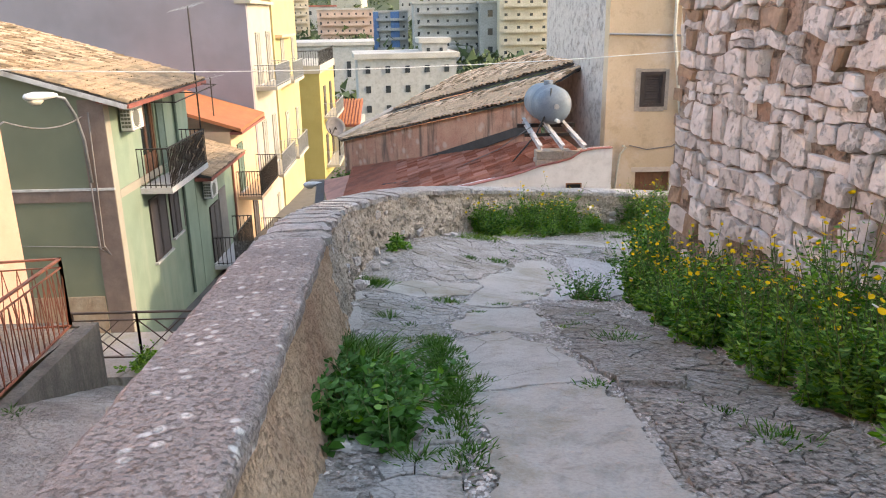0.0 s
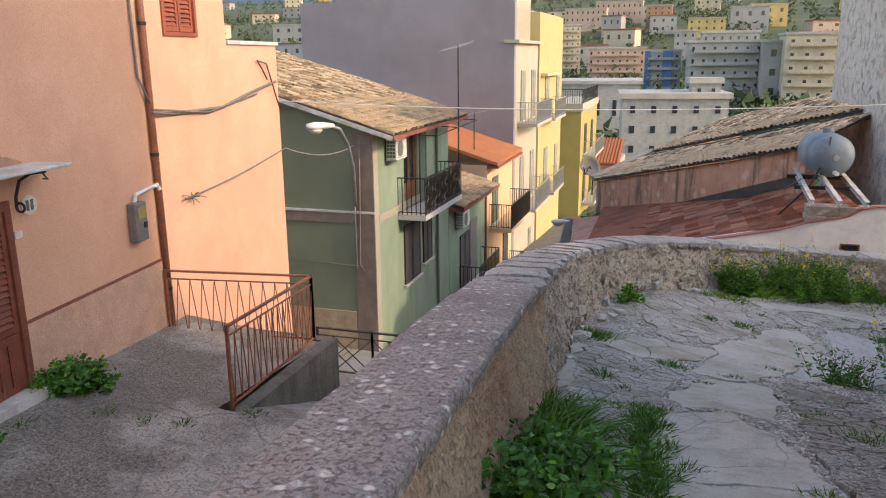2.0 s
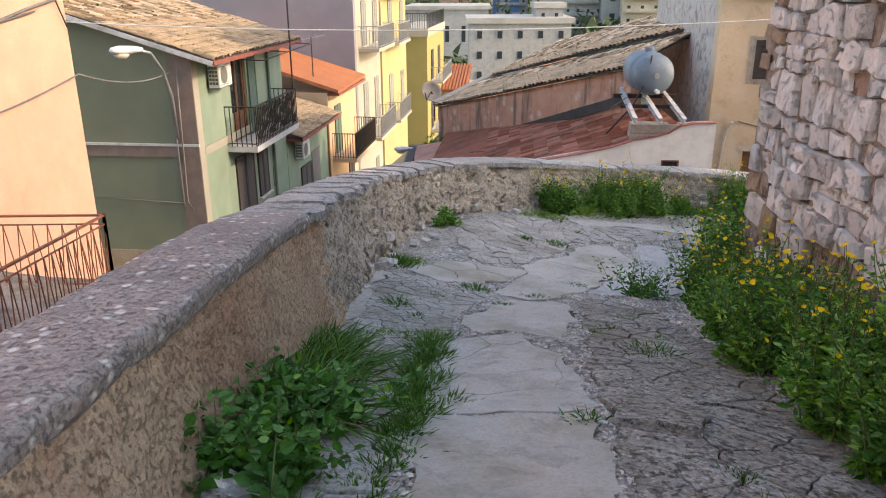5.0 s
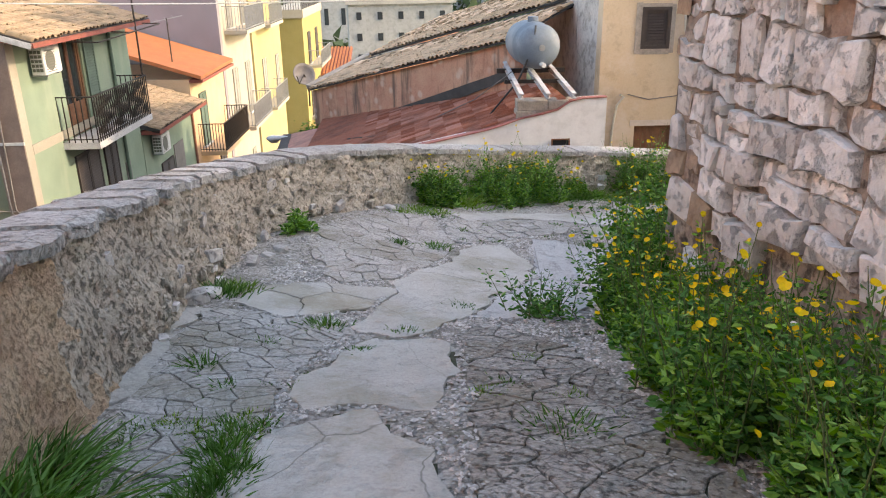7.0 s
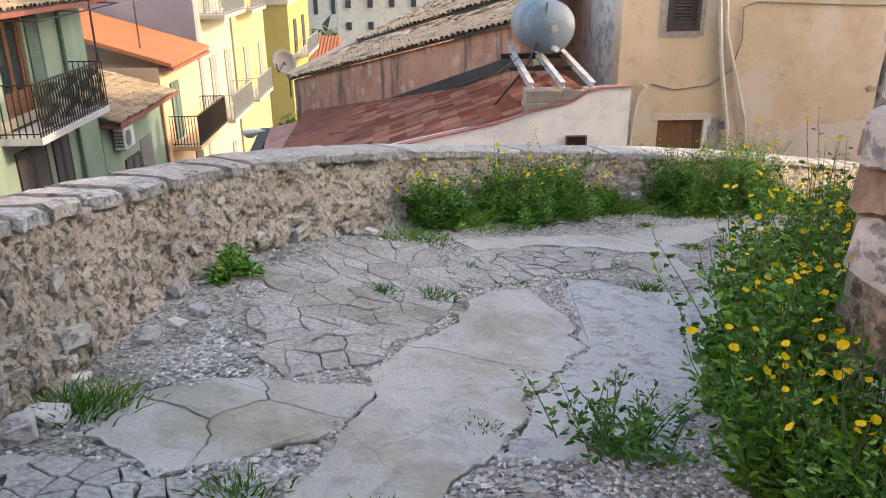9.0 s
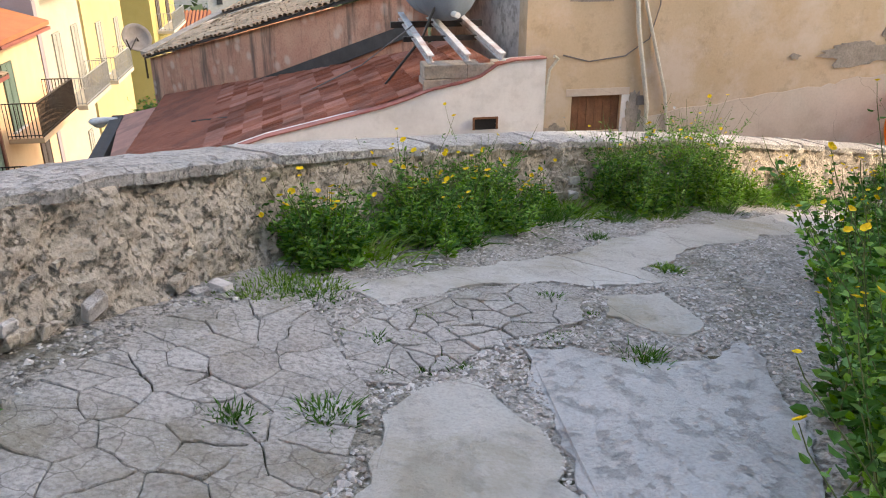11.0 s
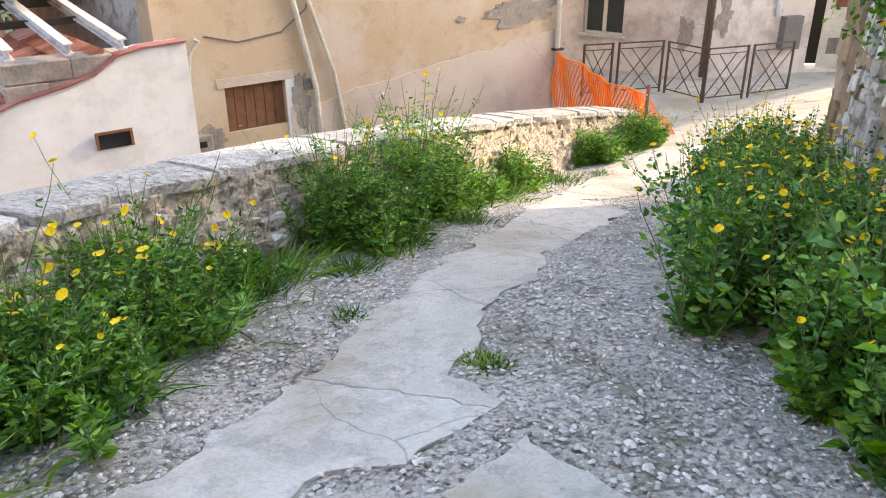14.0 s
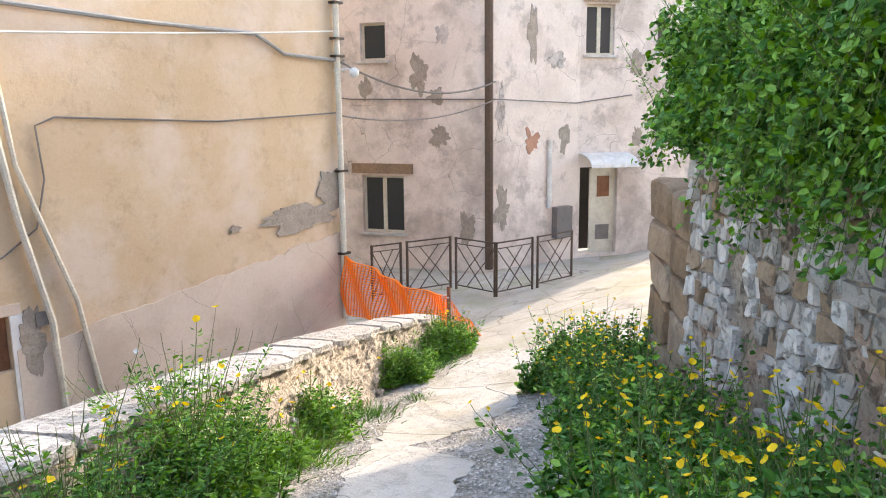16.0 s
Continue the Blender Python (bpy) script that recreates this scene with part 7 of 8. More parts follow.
def along(pts, widths, n, rng, each=12):
    """n feet in plants of about each stems, scattered round a line of plan points; widths across it."""
    L = smooth_line([(*p, 0) for p in pts], 0.1)[:, :2]
    ws = np.interp(np.linspace(0, 1, len(L)), np.linspace(0, 1, len(widths)), widths)
    m = max(1, n // each)
    k = rng.integers(0, len(L), m)
    c = L[k] + rng.uniform(-1, 1, (m, 2)) * ws[k][:, None]
    q = c[np.arange(n) % m] + rng.normal(0, 0.06, (n, 2))
    z = ground(q[:, 0], q[:, 1])
    return [(a, b, c) for (a, b), c in zip(q, z)]


rg = np.random.default_rng(7)
# the long bank of flowering weeds under the ruin and the retaining wall
for i, (pts, wd, n, h) in enumerate([
        ([(2.55, 2.6), (2.45, 3.6), (2.35, 4.6)], [.36, .42, .42], 330, 0.95),
        ([(2.3, 4.6), (2.28, 5.6), (2.25, 6.5)], [.42, .4, .38], 300, 0.72),
        ([(2.25, 6.5), (2.3, 7.3), (2.35, 8.2)], [.34, .3, .28], 240, 0.62),
        ([(2.4, 8.3), (2.75, 8.9), (3.25, 9.7)], [.3, .35, .35], 240, 0.95),
        ([(3.3, 9.7), (3.85, 10.5), (4.45, 11.3)], [.35, .42, .42], 330, 1.05),
        ([(4.45, 11.2), (5.0, 11.8), (5.7, 12.4)], [.42, .5, .5], 340, 0.95),
        ([(5.7, 12.4), (6.6, 13.0), (7.6, 13.7)], [.5, .5, .5], 330, 0.85),
        ([(7.6, 13.7), (8.6, 14.4), (10.2, 15.2)], [.5, .5, .5], 330, 0.75)]):
    feet = along(pts, wd, n, rg)
    # whole plants differ in height, so the top is uneven
    m = n // 12
    part_h = rg.uniform(0.55, 1.18, m)
    bush("dense bank of green weeds with yellow flowers against the stone wall", feet, [h * part_h[j % m] for j in range(n)], 0.2, 20 + i, 104 if i < 3 else 88, (0.022, 0.066) if i < 3 else (0.028, 0.082), 0.48 if i < 3 else 0.34, 0.9, 0.34, group="flowering weeds", fl_r=0.02, width=0.22 if i < 3 else 0.3, white=0.012)
# clumps at the foot of the parapet
for i, (x, y, r, n, h, fl, lt) in enumerate([(0.93, 12.7, .2, 95, .62, .12, .3), (1.72, 13.68, .34, 150, .75, .10, .35), (2.38, 14.28, .31, 160, .8, .10, .35), (3.15, 14.8, .2, 40, .4, .1, .5),
                                             (4.3, 15.3, .36, 180, 1.0, .06, .3), (5.35, 15.82, .34, 170, 1.2, .10, .5), (6.2, 16.2, .34, 60, .5, .12, .7), (7.4, 16.8, .4, 110, .6, .08, .5),
                                             (9.8, 17.65, .35, 90, .6, .05, .5), (11.3, 18.05, .4, 150, .7, .05, .5), (-0.6, 10.4, .16, 9, .24, 0, .5)]):
    q = rg.normal(0, r * 0.55, (n, 2)) + (x, y)
    z = ground(q[:, 0], q[:, 1])
    feet = [(a, b, c) for (a, b), c in zip(q, z)]
    hs = [h * (1.05 - 0.5 * min(1, math.hypot(a - x, b - y) / r)) for a, b in q]
    bush("clump of green weeds with yellow flowers by the parapet", feet, hs, 0.25, 60 + i, 80, (0.026, 0.075), lt + 0.2, fl * 2, 0.25, group="parapet weeds", width=0.2)
# the low leafy plant at the near foot of the parapet
q = np.concatenate([rg.normal(0, 0.15, (34, 2)) + (-0.66, 3.75), rg.normal(0, 0.13, (30, 2)) + (-0.62, 4.2)])
bush("low leafy nettle clump at the parapet's foot", [(a, b, gz(a, b)) for a, b in q], [0.36] * 64, 0.4, 90, 26, (0.04, 0.085), 0.08, 0.0, 0, white=0, width=0.36)
# dark spiky seedling at the edge of the weeds
q = rg.normal(0, 0.12, (26, 2)) + (1.62, 8.3)
bush("small dark spiky weed growing out of the concrete", [(a, b, gz(a, b)) for a, b in q], [0.4] * 26, 0.45, 91, 22, (0.03, 0.06), 0.1, 0.0, 0, white=0, width=0.2)
# greenery hanging over the retaining wall and growing on the terrace
f = Face((4.1, 10.2), (9.1, 13.85), -1)
for i in range(1, 6):
    n = 270
    feet = []
    for k in range(n):
        u = i * 1.0 - 0.3 + rg.uniform(0, 1.5)
        p = f.p(u, -1.3, rg.uniform(-2.2, 0.15))
        feet.append((p.x, p.y, -1.35 + rg.uniform(0, 0.6) + 0.25 * max(0, -(p - f.p(u, -1.3, 0)).dot(f.n))))
    bush("thick green creeper and shrubs growing over the retaining wall", feet, [2.1 - 0.2 * i] * n, 0.3, 100 + i, 150, (0.018, 0.043), 0.66, 0.02, 0.1, (-0.1, 0.12), "shrub", "shrub", "terrace shrubs", 0.0, 0.26)
# tails that droop in front of the wall
def hanging(seed, u0, u1, drop):
    rng = np.random.default_rng(seed)
    P, D, S, lines = [], [], [], []
    for k in range(210):
        u = rng.uniform(u0, u1)
        L = drop * rng.uniform(0.4, 1.1)
        a = np.array(f.p(u, -1.2 + rng.uniform(0, 0.9), rng.uniform(-0.1, 0.2)))
        o = np.array(f.n) * rng.uniform(0.1, 0.5)
        pts = [a + o * t ** 0.6 + np.array([0, 0, 0.3 * math.sin(t * 2.2) - L * t * t]) for t in np.linspace(0, 1, 6)]
        lines.append(pts)
        m = 52
        j = rng.integers(0, 5, m)
        c = np.array([pts[q] + (pts[q + 1] - pts[q]) * rng.random() for q in j]) + rng.normal(0, 0.03, (m, 3))
        d = rng.normal(0, 1, (m, 3)) + np.array(f.n) * 0.8 + np.array([0, 0, -0.5])
        P.append(c), D.append(d), S.append(rng.uniform(0.03, 0.07, m))
    P, D, S = np.concatenate(P), np.concatenate(D), np.concatenate(S)
    t = thing("creeper", "light green creeper hanging in tails over the rubble wall", "creeper", (0, 0, 0), "hanging creepers")
    V, F = stems_of(lines, 0.006)
    tagged(part("stem", data_mesh("stem", V, F, M["stem"], True), None, t), kind="stuff")
    pick = rng.random(len(P)) < 0.6
    for sel, m in ((~pick, "leaf"), (pick, "leaf_light")):
        V, F = leaf_cloud(P[sel], D[sel], S[sel], 0.34, rng)
        tagged(part("foliage", data_mesh("foliage", V, F, M[m]), None, t), kind="stuff")


for i, (u0, u1, dr) in enumerate(((1.0, 2.4, 0.5), (2.0, 3.4, 0.6), (3.2, 4.6, 0.75), (4.4, 5.9, 0.3))):
    hanging(200 + i, u0, u1, dr)


def tuft(label, x, y, r, n, h, seed, mat_="grass", width=0.006, z=None, bend=0.5, dry=0.0):
    rng = np.random.default_rng(seed)
    q = rng.normal(0, r * 0.5, (n, 2)) + (x, y)
    zz = ground(q[:, 0], q[:, 1]) if z is None else np.full(n, z)
    P = np.column_stack([q, zz - 0.01])
    D = np.column_stack([rng.normal(0, 0.3, (n, 2)) + (q - (x, y)) * 0.6 / max(r, 0.05), np.full(n, 1.0)])
    t = thing("grass_tuft", label, "grass", (0, 0, 0), "grass tufts")
    V, F = blades(P, D, rng.uniform(0.5, 1.15, n) * h, width, bend, rng)
    tagged(part("blade", data_mesh("blade", V, F, M[mat_]), None, t), kind="stuff")
    if dry:
        m = max(3, int(n * dry))
        V, F = blades(P[:m], D[:m] + rng.normal(0, .3, (m, 3)), rng.uniform(0.6, 1.2, m) * h, width * 0.8, bend, rng)
        tagged(part("dry_blade", data_mesh("blade", V, F, M["dry"]), None, t), kind="stuff")


tuft("tall drooping grass at the foot of the parapet", -0.68, 4.45, .24, 900, .40, 1, width=0.007, bend=0.75, dry=.04)
tuft("tall drooping grass at the foot of the parapet", -0.74, 5.15, .24, 900, .38, 2, width=0.007, bend=0.8, dry=.05)
tuft("tall drooping grass at the foot of the parapet", -0.84, 5.6, .16, 380, .28, 3, width=0.006, bend=0.7, dry=.04)
for i, (x, y, r, n, h) in enumerate([(-.85, 8.45, .2, 160, .16), (-.55, 6.9, .09, 60, .12), (.02, 7.85, .14, 110, .1), (-.05, 4.3, .1, 90, .12), (.08, 4.75, .1, 80, .1), (.02, 5.2, .07, 60, .09), (-.2, 6.05, .12, 90, .08),
                                     (.81, 4.54, .07, 50, .08), (.45, 10.58, .1, 130, .08), (.85, 10.65, .13, 170, .09), (.9, 11.95, .2, 120, .05), (.72, 12.1, .2, 120, .06), (1.15, 11.4, .07, 50, .07), (3.62, 12.86, .12, 170, .05), (2.6, 11.15, .12, 110, .09),
                                     (.55, 7.75, .1, 70, .07), (.3, 7.3, .06, 40, .06), (1.0, 8.5, .1, 80, .07), (3.4, 13.85, .12, 80, .09), (3.9, 14.6, .14, 120, .2), (4.6, 14.95, .16, 150, .22), (5.5, 15.3, .18, 150, .18), (2.1, 13.5, .1, 60, .08),
                                     (2.0, 13.85, .25, 200, .18), (3.2, 14.55, .25, 200, .2), (6.6, 16.2, .3, 220, .22), (8.4, 17.0, .3, 220, .2), (10.6, 17.7, .3, 220, .22), (9.2, 16.9, .15, 90, .1), (1.35, 6.0, .16, 90, .1), (1.5, 3.6, .16, 90, .1),
                                     (-.35, 6.6, .07, 45, .07), (-.3, 7.4, .06, 40, .06), (1.9, 9.3, .08, 50, .06), (1.55, 11.1, .06, 40, .06), (2.35, 12.1, .08, 60, .06), (-.3, 3.4, .1, 70, .12)]):
    tuft("small tuft of grass in a crack of the lane", x, y, r, int(n * 1.3), h * 0.9, 300 + i, width=0.0045, bend=0.35)
for i, (x, y, r, n, h) in enumerate([(.5, 12.0, .24, 300, .05), (.85, 12.2, .2, 240, .07), (.65, 12.3, .2, 200, .07), (-.75, 8.6, .16, 200, .08), (3.6, 12.9, .1, 90, .06), (4.4, 14.75, .16, 120, .1), (6.6, 15.9, .2, 160, .1), (2.9, 14.35, .15, 100, .1)]):
    tuft("low bright grass and moss at the edge of the lane", x, y, r, n, h, 900 + i, "moss_grass", 0.004, bend=0.3)
for i in range(16):
    y = 3.3 + 0.18 * i
    thick = 1.0 if 4.5 < y < 5.9 else 0.4
    tuft("thin line of grass in a joint of the lane", -0.08 + 0.05 * math.sin(i * 2.1) - (0.05 if y > 5 else 0), y, .10, int(60 + 130 * thick), .05 + 0.06 * thick, 930 + i, width=0.0045, bend=0.3)
for i in range(7):
    tuft("strip of low moss and grass across the lane", -0.6 + 0.09 * i, 6.12 + 0.05 * math.sin(i * 1.7), .09, 130, .045, 960 + i, "moss_grass" if i % 2 else "grass", 0.004, bend=0.3)
for i, (x, y) in enumerate(((1.25, 13.05), (2.0, 13.75), (2.75, 14.45), (3.5, 14.9), (4.75, 15.45), (5.9, 15.95), (6.9, 16.45))):
    tuft("loose tall grass among the weeds by the parapet", x, y, .3, 240, .3, 980 + i, "moss_grass" if i % 3 == 0 else "grass", 0.006, bend=0.7, dry=0.06)
rj = random.Random(44)
for i in range(22):
    x = rj.uniform(0.95, 2.6)
    y = 10.9 + 0.42 * (x - 0.95) + rj.uniform(0, 0.75)
    tuft("pinch of moss between broken concrete pieces", x, y, rj.uniform(.04, .09), 70, rj.uniform(.02, .04), 1000 + i, rj.choice(("grass", "moss_grass", "grass")), 0.004, bend=0.3)
for i in range(18):
    x, y = rj.uniform(-.75, .1), rj.uniform(5.7, 8.0)
    tuft("pinch of moss between broken concrete pieces", x, y, rj.uniform(.03, .06), 45, rj.uniform(.02, .035), 1030 + i, "grass", 0.004, bend=0.3)
for i in range(14):
    x, y = rj.uniform(1.0, 1.7), rj.uniform(2.8, 7.6)
    tuft("thin grass in the crumbled concrete", x, y, rj.uniform(.06, .13), 70, rj.uniform(.025, .05), 1060 + i, rj.choice(("grass", "moss_grass")), 0.004, bend=0.3)
# weeds by the orange house's door
for x, y, n, h, sd in ((-6.72, 7.3, 60, .45, 1), (-6.3, 4.9, 60, .5, 2), (-6.25, 5.25, 40, .35, 3)):
    q = rg.normal(0, 0.16, (n, 2)) + (x, y)
    bush("dark bushy weed beside the doorstep", [(a, c, pave_z(a, c)) for a, c in q], [h * 0.8] * n, 0.35, 400 + sd, 34, (0.05, 0.10), 0.15, 0.0, 0, white=0, width=0.36)
for i, (x, y) in enumerate(((-6.0, 6.9), (-5.5, 7.0), (-5.1, 7.1), (-6.5, 6.3), (-5.7, 4.4), (-4.6, 7.7))):
    tuft("small weeds in a joint of the terrace", x, y, .12, 60, .08, 500 + i, z=pave_z(x, y), width=0.005)
q = rg.normal(0, 0.12, (40, 2)) + (-4.3, 10.8)
bush("yellow-green weed on the lower landing", [(a, c, -3.84) for a, c in q], [0.3] * 40, 0.4, 420, 20, (0.04, 0.08), 0.8, 0.0, 0, white=0)
# small fern on the corner of the pink wall
q = rg.normal(0, 0.2, (30, 2)) + (-3.25, 31.0)
bush("small plant growing from the pink wall's corner", [(a, c, -5.6) for a, c in q], [0.9] * 30, 0.3, 421, 24, (0.08, 0.16), 0.2, 0.0, 0, white=0)


# ---- concrete slabs, cracked pieces and pebbles of the lane ----
def clip(poly, p, n):
    """The part of a polygon on the side of p that n points away from."""
    out = []
    for i in range(len(poly)):
        a, b = poly[i], poly[(i + 1) % len(poly)]
        da, db = (a - p) @ n, (b - p) @ n
        if da <= 0:
            out.append(a)
        if da * db < 0:
            out.append(a + (b - a) * da / (da - db))
    return out


def inside(poly, q):
    """Which of the points q lie in the polygon."""
    q = np.atleast_2d(q)
    c = np.zeros(len(q), bool)
    for i in range(len(poly)):
        a, b = poly[i], poly[i - 1]
        if a[1] != b[1]:
            c ^= ((a[1] > q[:, 1]) != (b[1] > q[:, 1])) & (q[:, 0] < (b[0] - a[0]) * (q[:, 1] - a[1]) / (b[1] - a[1]) + a[0])
    return c


def pieces(outline, size, gap, rise, material, name, seed, jag=0.03, warp=0.0):
    """Break an outline into irregular pieces with open joints, each a thin solid that follows the slope."""
    rng = np.random.default_rng(seed)
    o = np.array(outline, float)
    ring = []
    for i in range(len(o)):
        a, b = o[i], o[(i + 1) % len(o)]
        m = max(1, int(np.linalg.norm(b - a) / 0.09))
        for k in range(m):
            q = a + (b - a) * k / m
            ring.append(q + np.array([noise.noise(Vector((q[0] * 5, q[1] * 5, 1.3))), noise.noise(Vector((q[0] * 5, q[1] * 5, 8.3)))]) * jag * 1.6)
    lo, hi = o.min(0), o.max(0)
    seeds = []
    for x in np.arange(lo[0], hi[0] + size, size):
        for y in np.arange(lo[1], hi[1] + size, size):
            q = np.array([x, y]) + rng.uniform(-0.46, 0.46, 2) * size
            if inside(ring, q)[0] and (size > 0.6 or rng.random() < 0.55):
                seeds.append(q)
    if not seeds:
        seeds = [o.mean(0)]
    n = 0
    for i, s in enumerate(seeds):
        poly = ring
        for j, t in enumerate(seeds):
            if i != j and np.linalg.norm(t - s) < size * 3.2:
                d = (t - s) / np.linalg.norm(t - s)
                poly = clip(poly, (s + t) / 2 - d * gap * rng.uniform(0.3, 1.2), d)
                if len(poly) < 3:
                    break
        if len(poly) < 3:
            continue
        # drop doubled points, roughen long edges
        pts = []
        for k in range(len(poly)):
            a, b = poly[k], poly[(k + 1) % len(poly)]
            L = np.linalg.norm(b - a)
            if L < 0.012:
                continue
            m = max(1, int(L / 0.055))
            for e in range(m):
                q = a + (b - a) * e / m
                v = Vector((q[0] * 3.1, q[1] * 3.1, 0.5))
                w = noise.noise_vector(v) * min(0.10, size * 0.22) + noise.noise_vector(v * 4.3) * min(0.03, size * 0.14) + noise.noise_vector(v * 13) * 0.008
                pts.append(q + np.array([w.x, w.y]) + rng.uniform(-1, 1, 2) * min(0.004, gap * 0.5))
        if len(pts) < 3 or (gap > 0.005 and size < 0.13 and rng.random() < 0.12):
            continue
        P = np.array(pts)
        c = P.mean(0)
        z = ground(P[:, 0], P[:, 1]) + rise * rng.uniform(0.75, 1.2)
        cz = gz(*c) + rise * 1.0
        tilt = rng.normal(0, warp, 2)
        z = z + (P - c) @ tilt
        inn = P + (c - P) * np.minimum(0.3, 0.004 / (np.linalg.norm(c - P, axis=1)[:, None] + 1e-6))
        m = len(P)
        vs = [(*q, e + 0.002) for q, e in zip(inn, z)] + [(*q, e - 0.003) for q, e in zip(P, z)] + [(*q, e - rise - 0.05) for q, e in zip(P, z)]
        fs = [tuple(range(m))]
        for k in range(m):
            l = (k + 1) % m
            fs += [(k, l, m + l, m + k)[::-1], (m + k, m + l, 2 * m + l, 2 * m + k)[::-1]]
        area = 0.5 * sum(P[k][0] * P[k - 1][1] - P[k - 1][0] * P[k][1] for k in range(m))
        if area > 0:
            fs = [q[::-1] for q in fs]
        part(name, data_mesh(name, vs, fs, M[material]), None, lane)
        n += 1
    return ring


SLABS = [
    ([(-1.04, 6.3), (-.72, 6.4), (-.78, 7.0), (-.9, 7.5), (-.8, 8.1), (-1.0, 8.0), (-1.08, 7.2)], 9, 0.004, 0.006, "slab"),
    ([(-.02, 4.5), (.05, 3.6), (.0, 2.0), (.8, 2.0), (.8, 3.2), (.9, 4.2), (.8, 4.6), (.4, 4.57)], 9, 0.006, 0.010, "slab"),
    ([(-.16, 5.35), (-.03, 4.53), (.4, 4.6), (.8, 4.64), (.82, 5.5), (.62, 6.0), (.36, 6.28), (.0, 6.05)], 9, 0.006, 0.012, "slab"),
    ([(-.02, 6.75), (.1, 6.3), (.36, 6.33), (.72, 6.3), (.9, 6.9), (.86, 7.5), (.3, 7.55)], 9, 0.006, 0.014, "slab"),
    ([(.22, 7.7), (.62, 7.62), (1.02, 8.2), (1.35, 9.0), (1.75, 9.85), (1.82, 10.5), (1.55, 10.95), (1.2, 10.8), (.95, 10.1), (.5, 9.2)], 1.3, 0.004, 0.010, "slab"),
    ([(1.06, 8.2), (1.75, 8.3), (2.5, 9.2), (2.95, 10.2), (3.35, 11.3), (2.6, 11.1), (2.2, 11.35), (1.95, 11.3), (1.85, 10.5), (1.78, 9.82), (1.38, 8.98)], 1.9, 0.002, 0.008, "concrete"),
    ([(2.62, 11.7), (2.75, 12.12), (3.25, 12.15), (3.15, 11.5), (2.9, 11.4)], 9, 0.005, 0.012, "slab"),
    ([(1.0, 12.25), (1.9, 12.75), (2.6, 13.2), (3.0, 13.4), (4.1, 14.1), (4.1, 13.45), (3.85, 13.2), (3.7, 12.98), (3.5, 13.0), (3.32, 12.85), (3.5, 12.7), (3.3, 12.45), (2.75, 12.35), (2.4, 12.5), (1.7, 12.2), (1.2, 11.9)], 0.9, 0.003, 0.010, "slab"),
    ([(4.1, 14.1), (5.0, 14.65), (6.3, 15.4), (7.5, 15.7), (7.2, 14.85), (6.2, 14.45), (5.4, 14.15), (4.6, 13.6), (4.1, 13.45)], 1.4, 0.003, 0.010, "slab"),
    ([(6.3, 15.4), (8.3, 16.6), (9.4, 17.0), (11.2, 17.5), (11.6, 16.4), (10.2, 15.9), (8.7, 15.6), (7.5, 15.7)], 1.3, 0.004, 0.010, "slab"),
    ([(-.75, 8.2), (-.3, 8.0), (.25, 8.3), (.45, 8.9), (-.1, 8.9), (-.6, 8.75)], 0.42, 0.004, 0.008, "slab"),
]
CRACKED = [
    ([(-.62, 5.7), (-.2, 5.55), (-.05, 6.15), (-.1, 6.7), (.15, 7.6), (.15, 7.95), (-.3, 7.95), (-.8, 8.1), (-.85, 7.2), (-.75, 6.3)], 0.09, 0.0045, 0.008, "cell", 0.015),
    ([(-.45, 2.6), (-.1, 2.6), (-.1, 4.3), (-.22, 5.3), (-.6, 5.3), (-.5, 4.2)], 0.2, 0.009, 0.014, "cell", 0.04),
    ([(1.0, 10.95), (1.25, 10.95), (1.5, 11.05), (1.9, 11.4), (2.15, 11.5), (2.45, 11.65), (2.6, 12.15), (2.3, 12.4), (1.7, 12.1), (1.2, 11.8), (.95, 11.4)], 0.13, 0.0055, 0.010, "cell", 0.035),
    ([(.0, 8.95), (.45, 9.2), (.9, 10.3), (1.05, 10.9), (.9, 11.4), (.75, 12.0), (.1, 11.6), (-.35, 10.6), (-.3, 9.6)], 0.15, 0.0035, 0.007, "cell", 0.025),
    ([(-.7, 2.4), (-.5, 2.4), (-.5, 3.0), (-.7, 3.2)], 0.3, 0.01, 0.012, "cell", 0.03),
    ([(.88, 2.4), (1.95, 2.6), (2.0, 4.6), (1.85, 6.2), (1.6, 7.4), (1.12, 8.1), (.94, 7.65), (.96, 6.7), (.88, 5.5), (.93, 4.4)], 0.19, 0.0045, 0.008, "rubbly", 0.018),
]
rings = []
for i, (o, size, gap, rise, m) in enumerate(SLABS):
    rings.append(pieces(o, size, gap, rise * 0.6, m, "slab", 700 + i, 0.04, 0.0))
for i, (o, size, gap, rise, m, wp) in enumerate(CRACKED):
    rings.append(pieces(o, size, gap, rise, m, "concrete_piece", 740 + i, 0.05, wp))


def bed_the_pieces():
    """Sink the sheet under the slabs and pieces, where dark soil shows in the joints."""
    me = lane.data
    me.materials.append(M["soil"])
    co = np.empty(len(me.vertices) * 3)
    me.vertices.foreach_get("co", co)
    co = co.reshape(-1, 3)
    hit = np.zeros(len(co), bool)
    for r in rings:
        hit |= inside(r, co[:, :2])
    co[hit, 2] = ground(co[hit, 0], co[hit, 1]) - 0.012 + 0.25 * (co[hit, 2] - ground(co[hit, 0], co[hit, 1]))
    me.vertices.foreach_set("co", co.ravel())
    for q in me.polygons:
        if all(hit[v] for v in q.vertices):
            q.material_index = 1
    me.update()


bed_the_pieces()


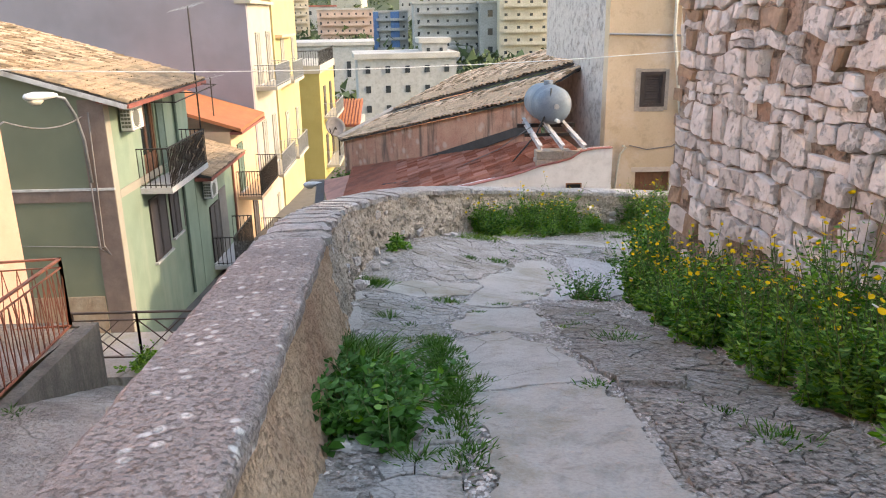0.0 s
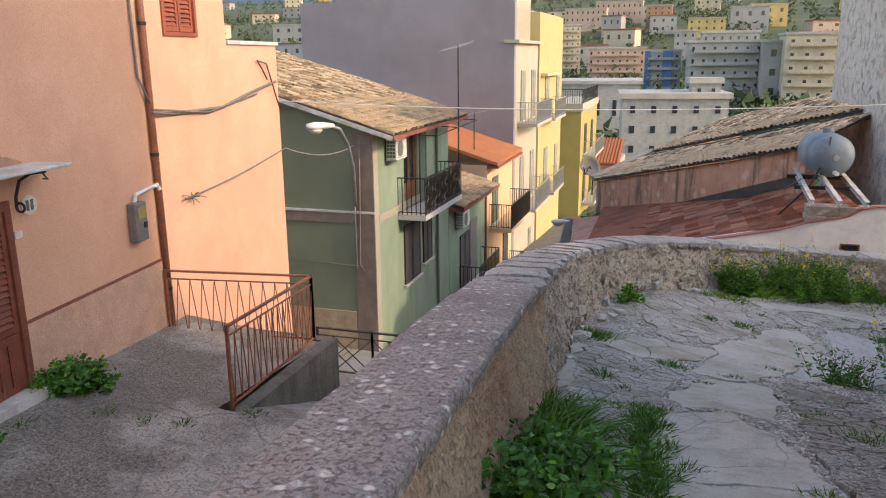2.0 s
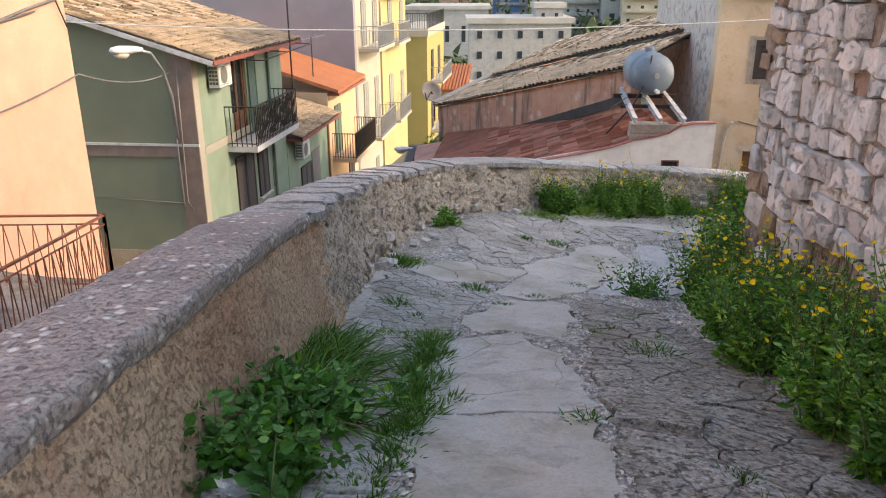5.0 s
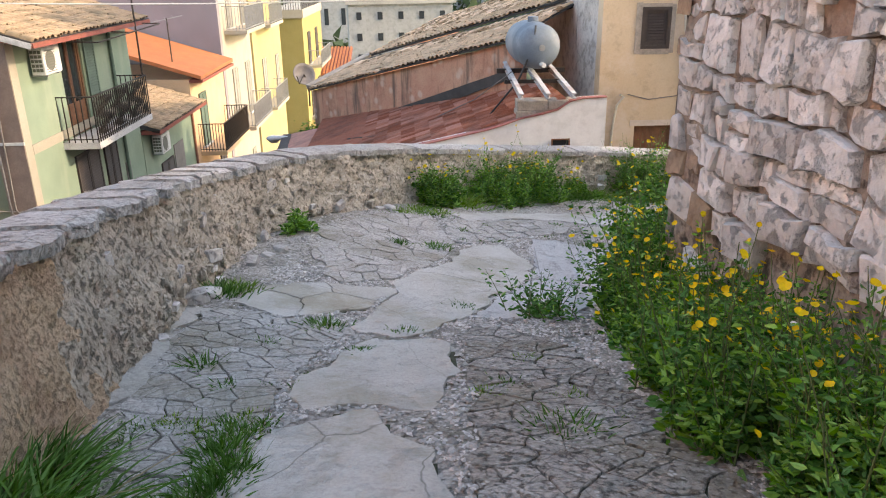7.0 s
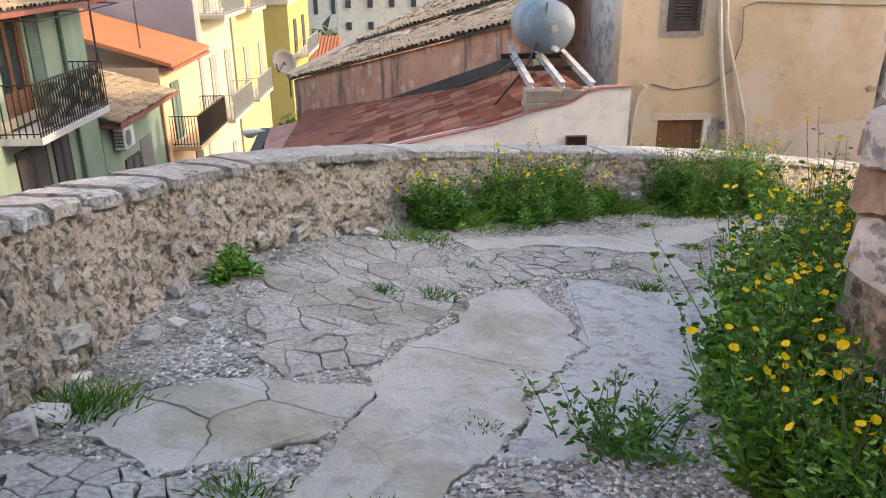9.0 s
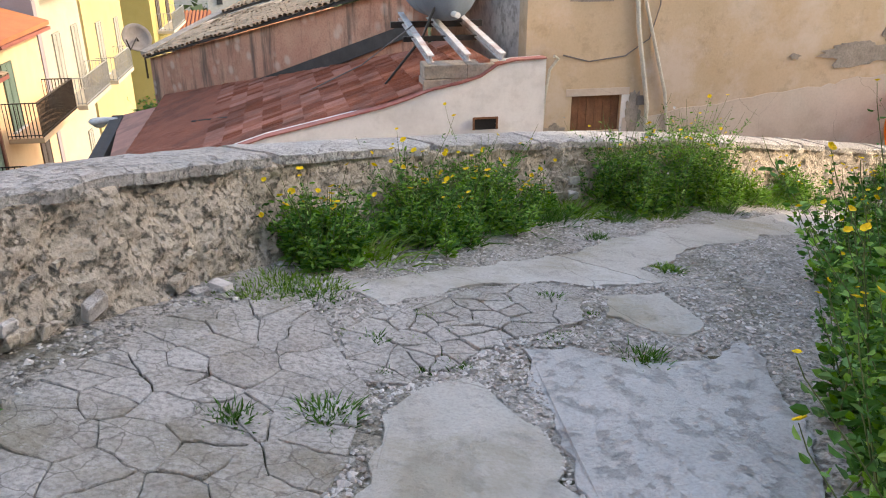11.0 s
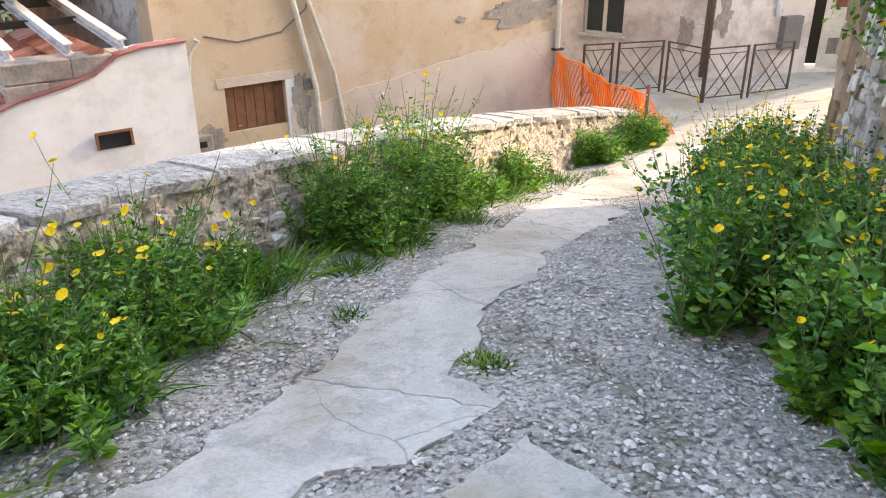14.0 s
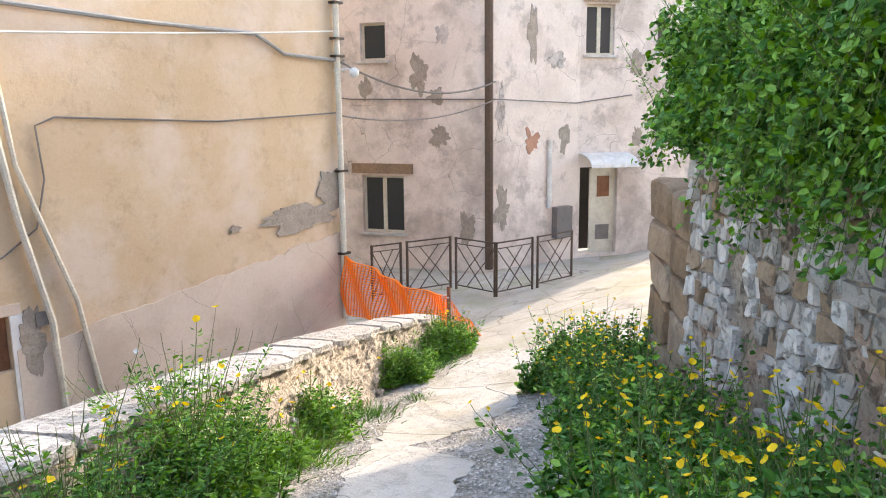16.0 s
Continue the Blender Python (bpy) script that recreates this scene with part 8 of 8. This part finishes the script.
def pebbles():
    rng = np.random.default_rng(9)
    n = 52000
    q = np.column_stack([rng.uniform(-0.95, 2.3, n), rng.uniform(2.0, 11.5, n)])
    q2 = np.column_stack([rng.uniform(0, 9.5, 44000), rng.uniform(10.5, 17.2, 44000)])
    q = np.concatenate([q, q2])
    nr = np.array([np.argmin((EDGE[::3, 0] - p[0]) ** 2 + (EDGE[::3, 1] - p[1]) ** 2) for p in q]) * 3
    sd = ((q - EDGE[nr, :2]) * OUTW[nr]).sum(1)
    # not past the walls on the uphill side
    lim = np.where(q[:, 1] < 8.4, 2.6, 2.6 + (q[:, 1] - 8.4) * 1.25)
    keep = (sd < -0.12) & (q[:, 0] < lim)
    patch = np.array([noise.noise(Vector((a * 1.1, b * 1.1, 2))) for a, b in q])
    keep &= patch > -0.5 + 0.3 * rng.random(len(q))
    # fewer on the sandy strip along the parapet
    keep &= (sd < -0.5) | (q[:, 1] > 11.5) | (rng.random(len(q)) < 0.25)
    for r in rings:
        keep &= ~inside(r, q)
    q = q[keep]
    z = ground(q[:, 0], q[:, 1])
    n = len(q)
    s = rng.uniform(0.006, 0.0165, n) * (1 + (rng.random(n) < 0.05) * 0.8)
    base = np.array([(1, 0, 0), (0.3, 0.95, 0), (-0.8, 0.6, 0), (-0.8, -0.6, 0), (0.3, -0.95, 0), (0.1, 0.1, 0.75)])
    a = rng.uniform(0, 6.28, n)
    ca, sa = np.cos(a)[:, None], np.sin(a)[:, None]
    st = rng.uniform(0.7, 1.4, n)[:, None]
    bx, by, bz = base[None, :, 0] * st, base[None, :, 1] / st, base[None, :, 2] * rng.uniform(0.5, 1.0, n)[:, None]
    bx = bx + rng.normal(0, 0.15, bx.shape)
    by = by + rng.normal(0, 0.15, by.shape)
    V = np.stack([q[:, :1] + (bx * ca - by * sa) * s[:, None], q[:, 1:] + (bx * sa + by * ca) * s[:, None], z[:, None] + 0.004 + bz * s[:, None]], -1).reshape(-1, 3)
    k = np.arange(n)[:, None] * 6
    F = np.concatenate([k + np.array([[i, (i + 1) % 5, 5]]) for i in range(5)])
    tagged(part("gravel", data_mesh("gravel", V, F, M["pebble"]), None, lane, "grey and white pebbles worn out of the concrete"), kind="stuff")


pebbles()
# loose stones at the parapet's foot
rng = random.Random(8)
for x, y, s in ((-.98, 8.15, .17), (-.9, 8.35, .12), (-.8, 9.35, .1), (-.7, 9.55, .08), (-.62, 9.75, .1), (-.95, 8.8, .07), (.3, 12.02, .09), (-.9, 7.3, .06), (-.6, 3.55, .1), (.2, 11.9, .07)):
    ob = new("loose_stone", rng.choice(ROCKS))
    ob.matrix_basis = pose(x, y, gz(x, y) + s * 0.2, rng.uniform(-10, 10), rng.uniform(-10, 10), rng.uniform(0, 180)) @ Matrix.Diagonal((s * 1.5, s, s * 0.6, 1))
    tagged(ob, "loose pale stone lying at the parapet's foot", "stone", "loose stones")
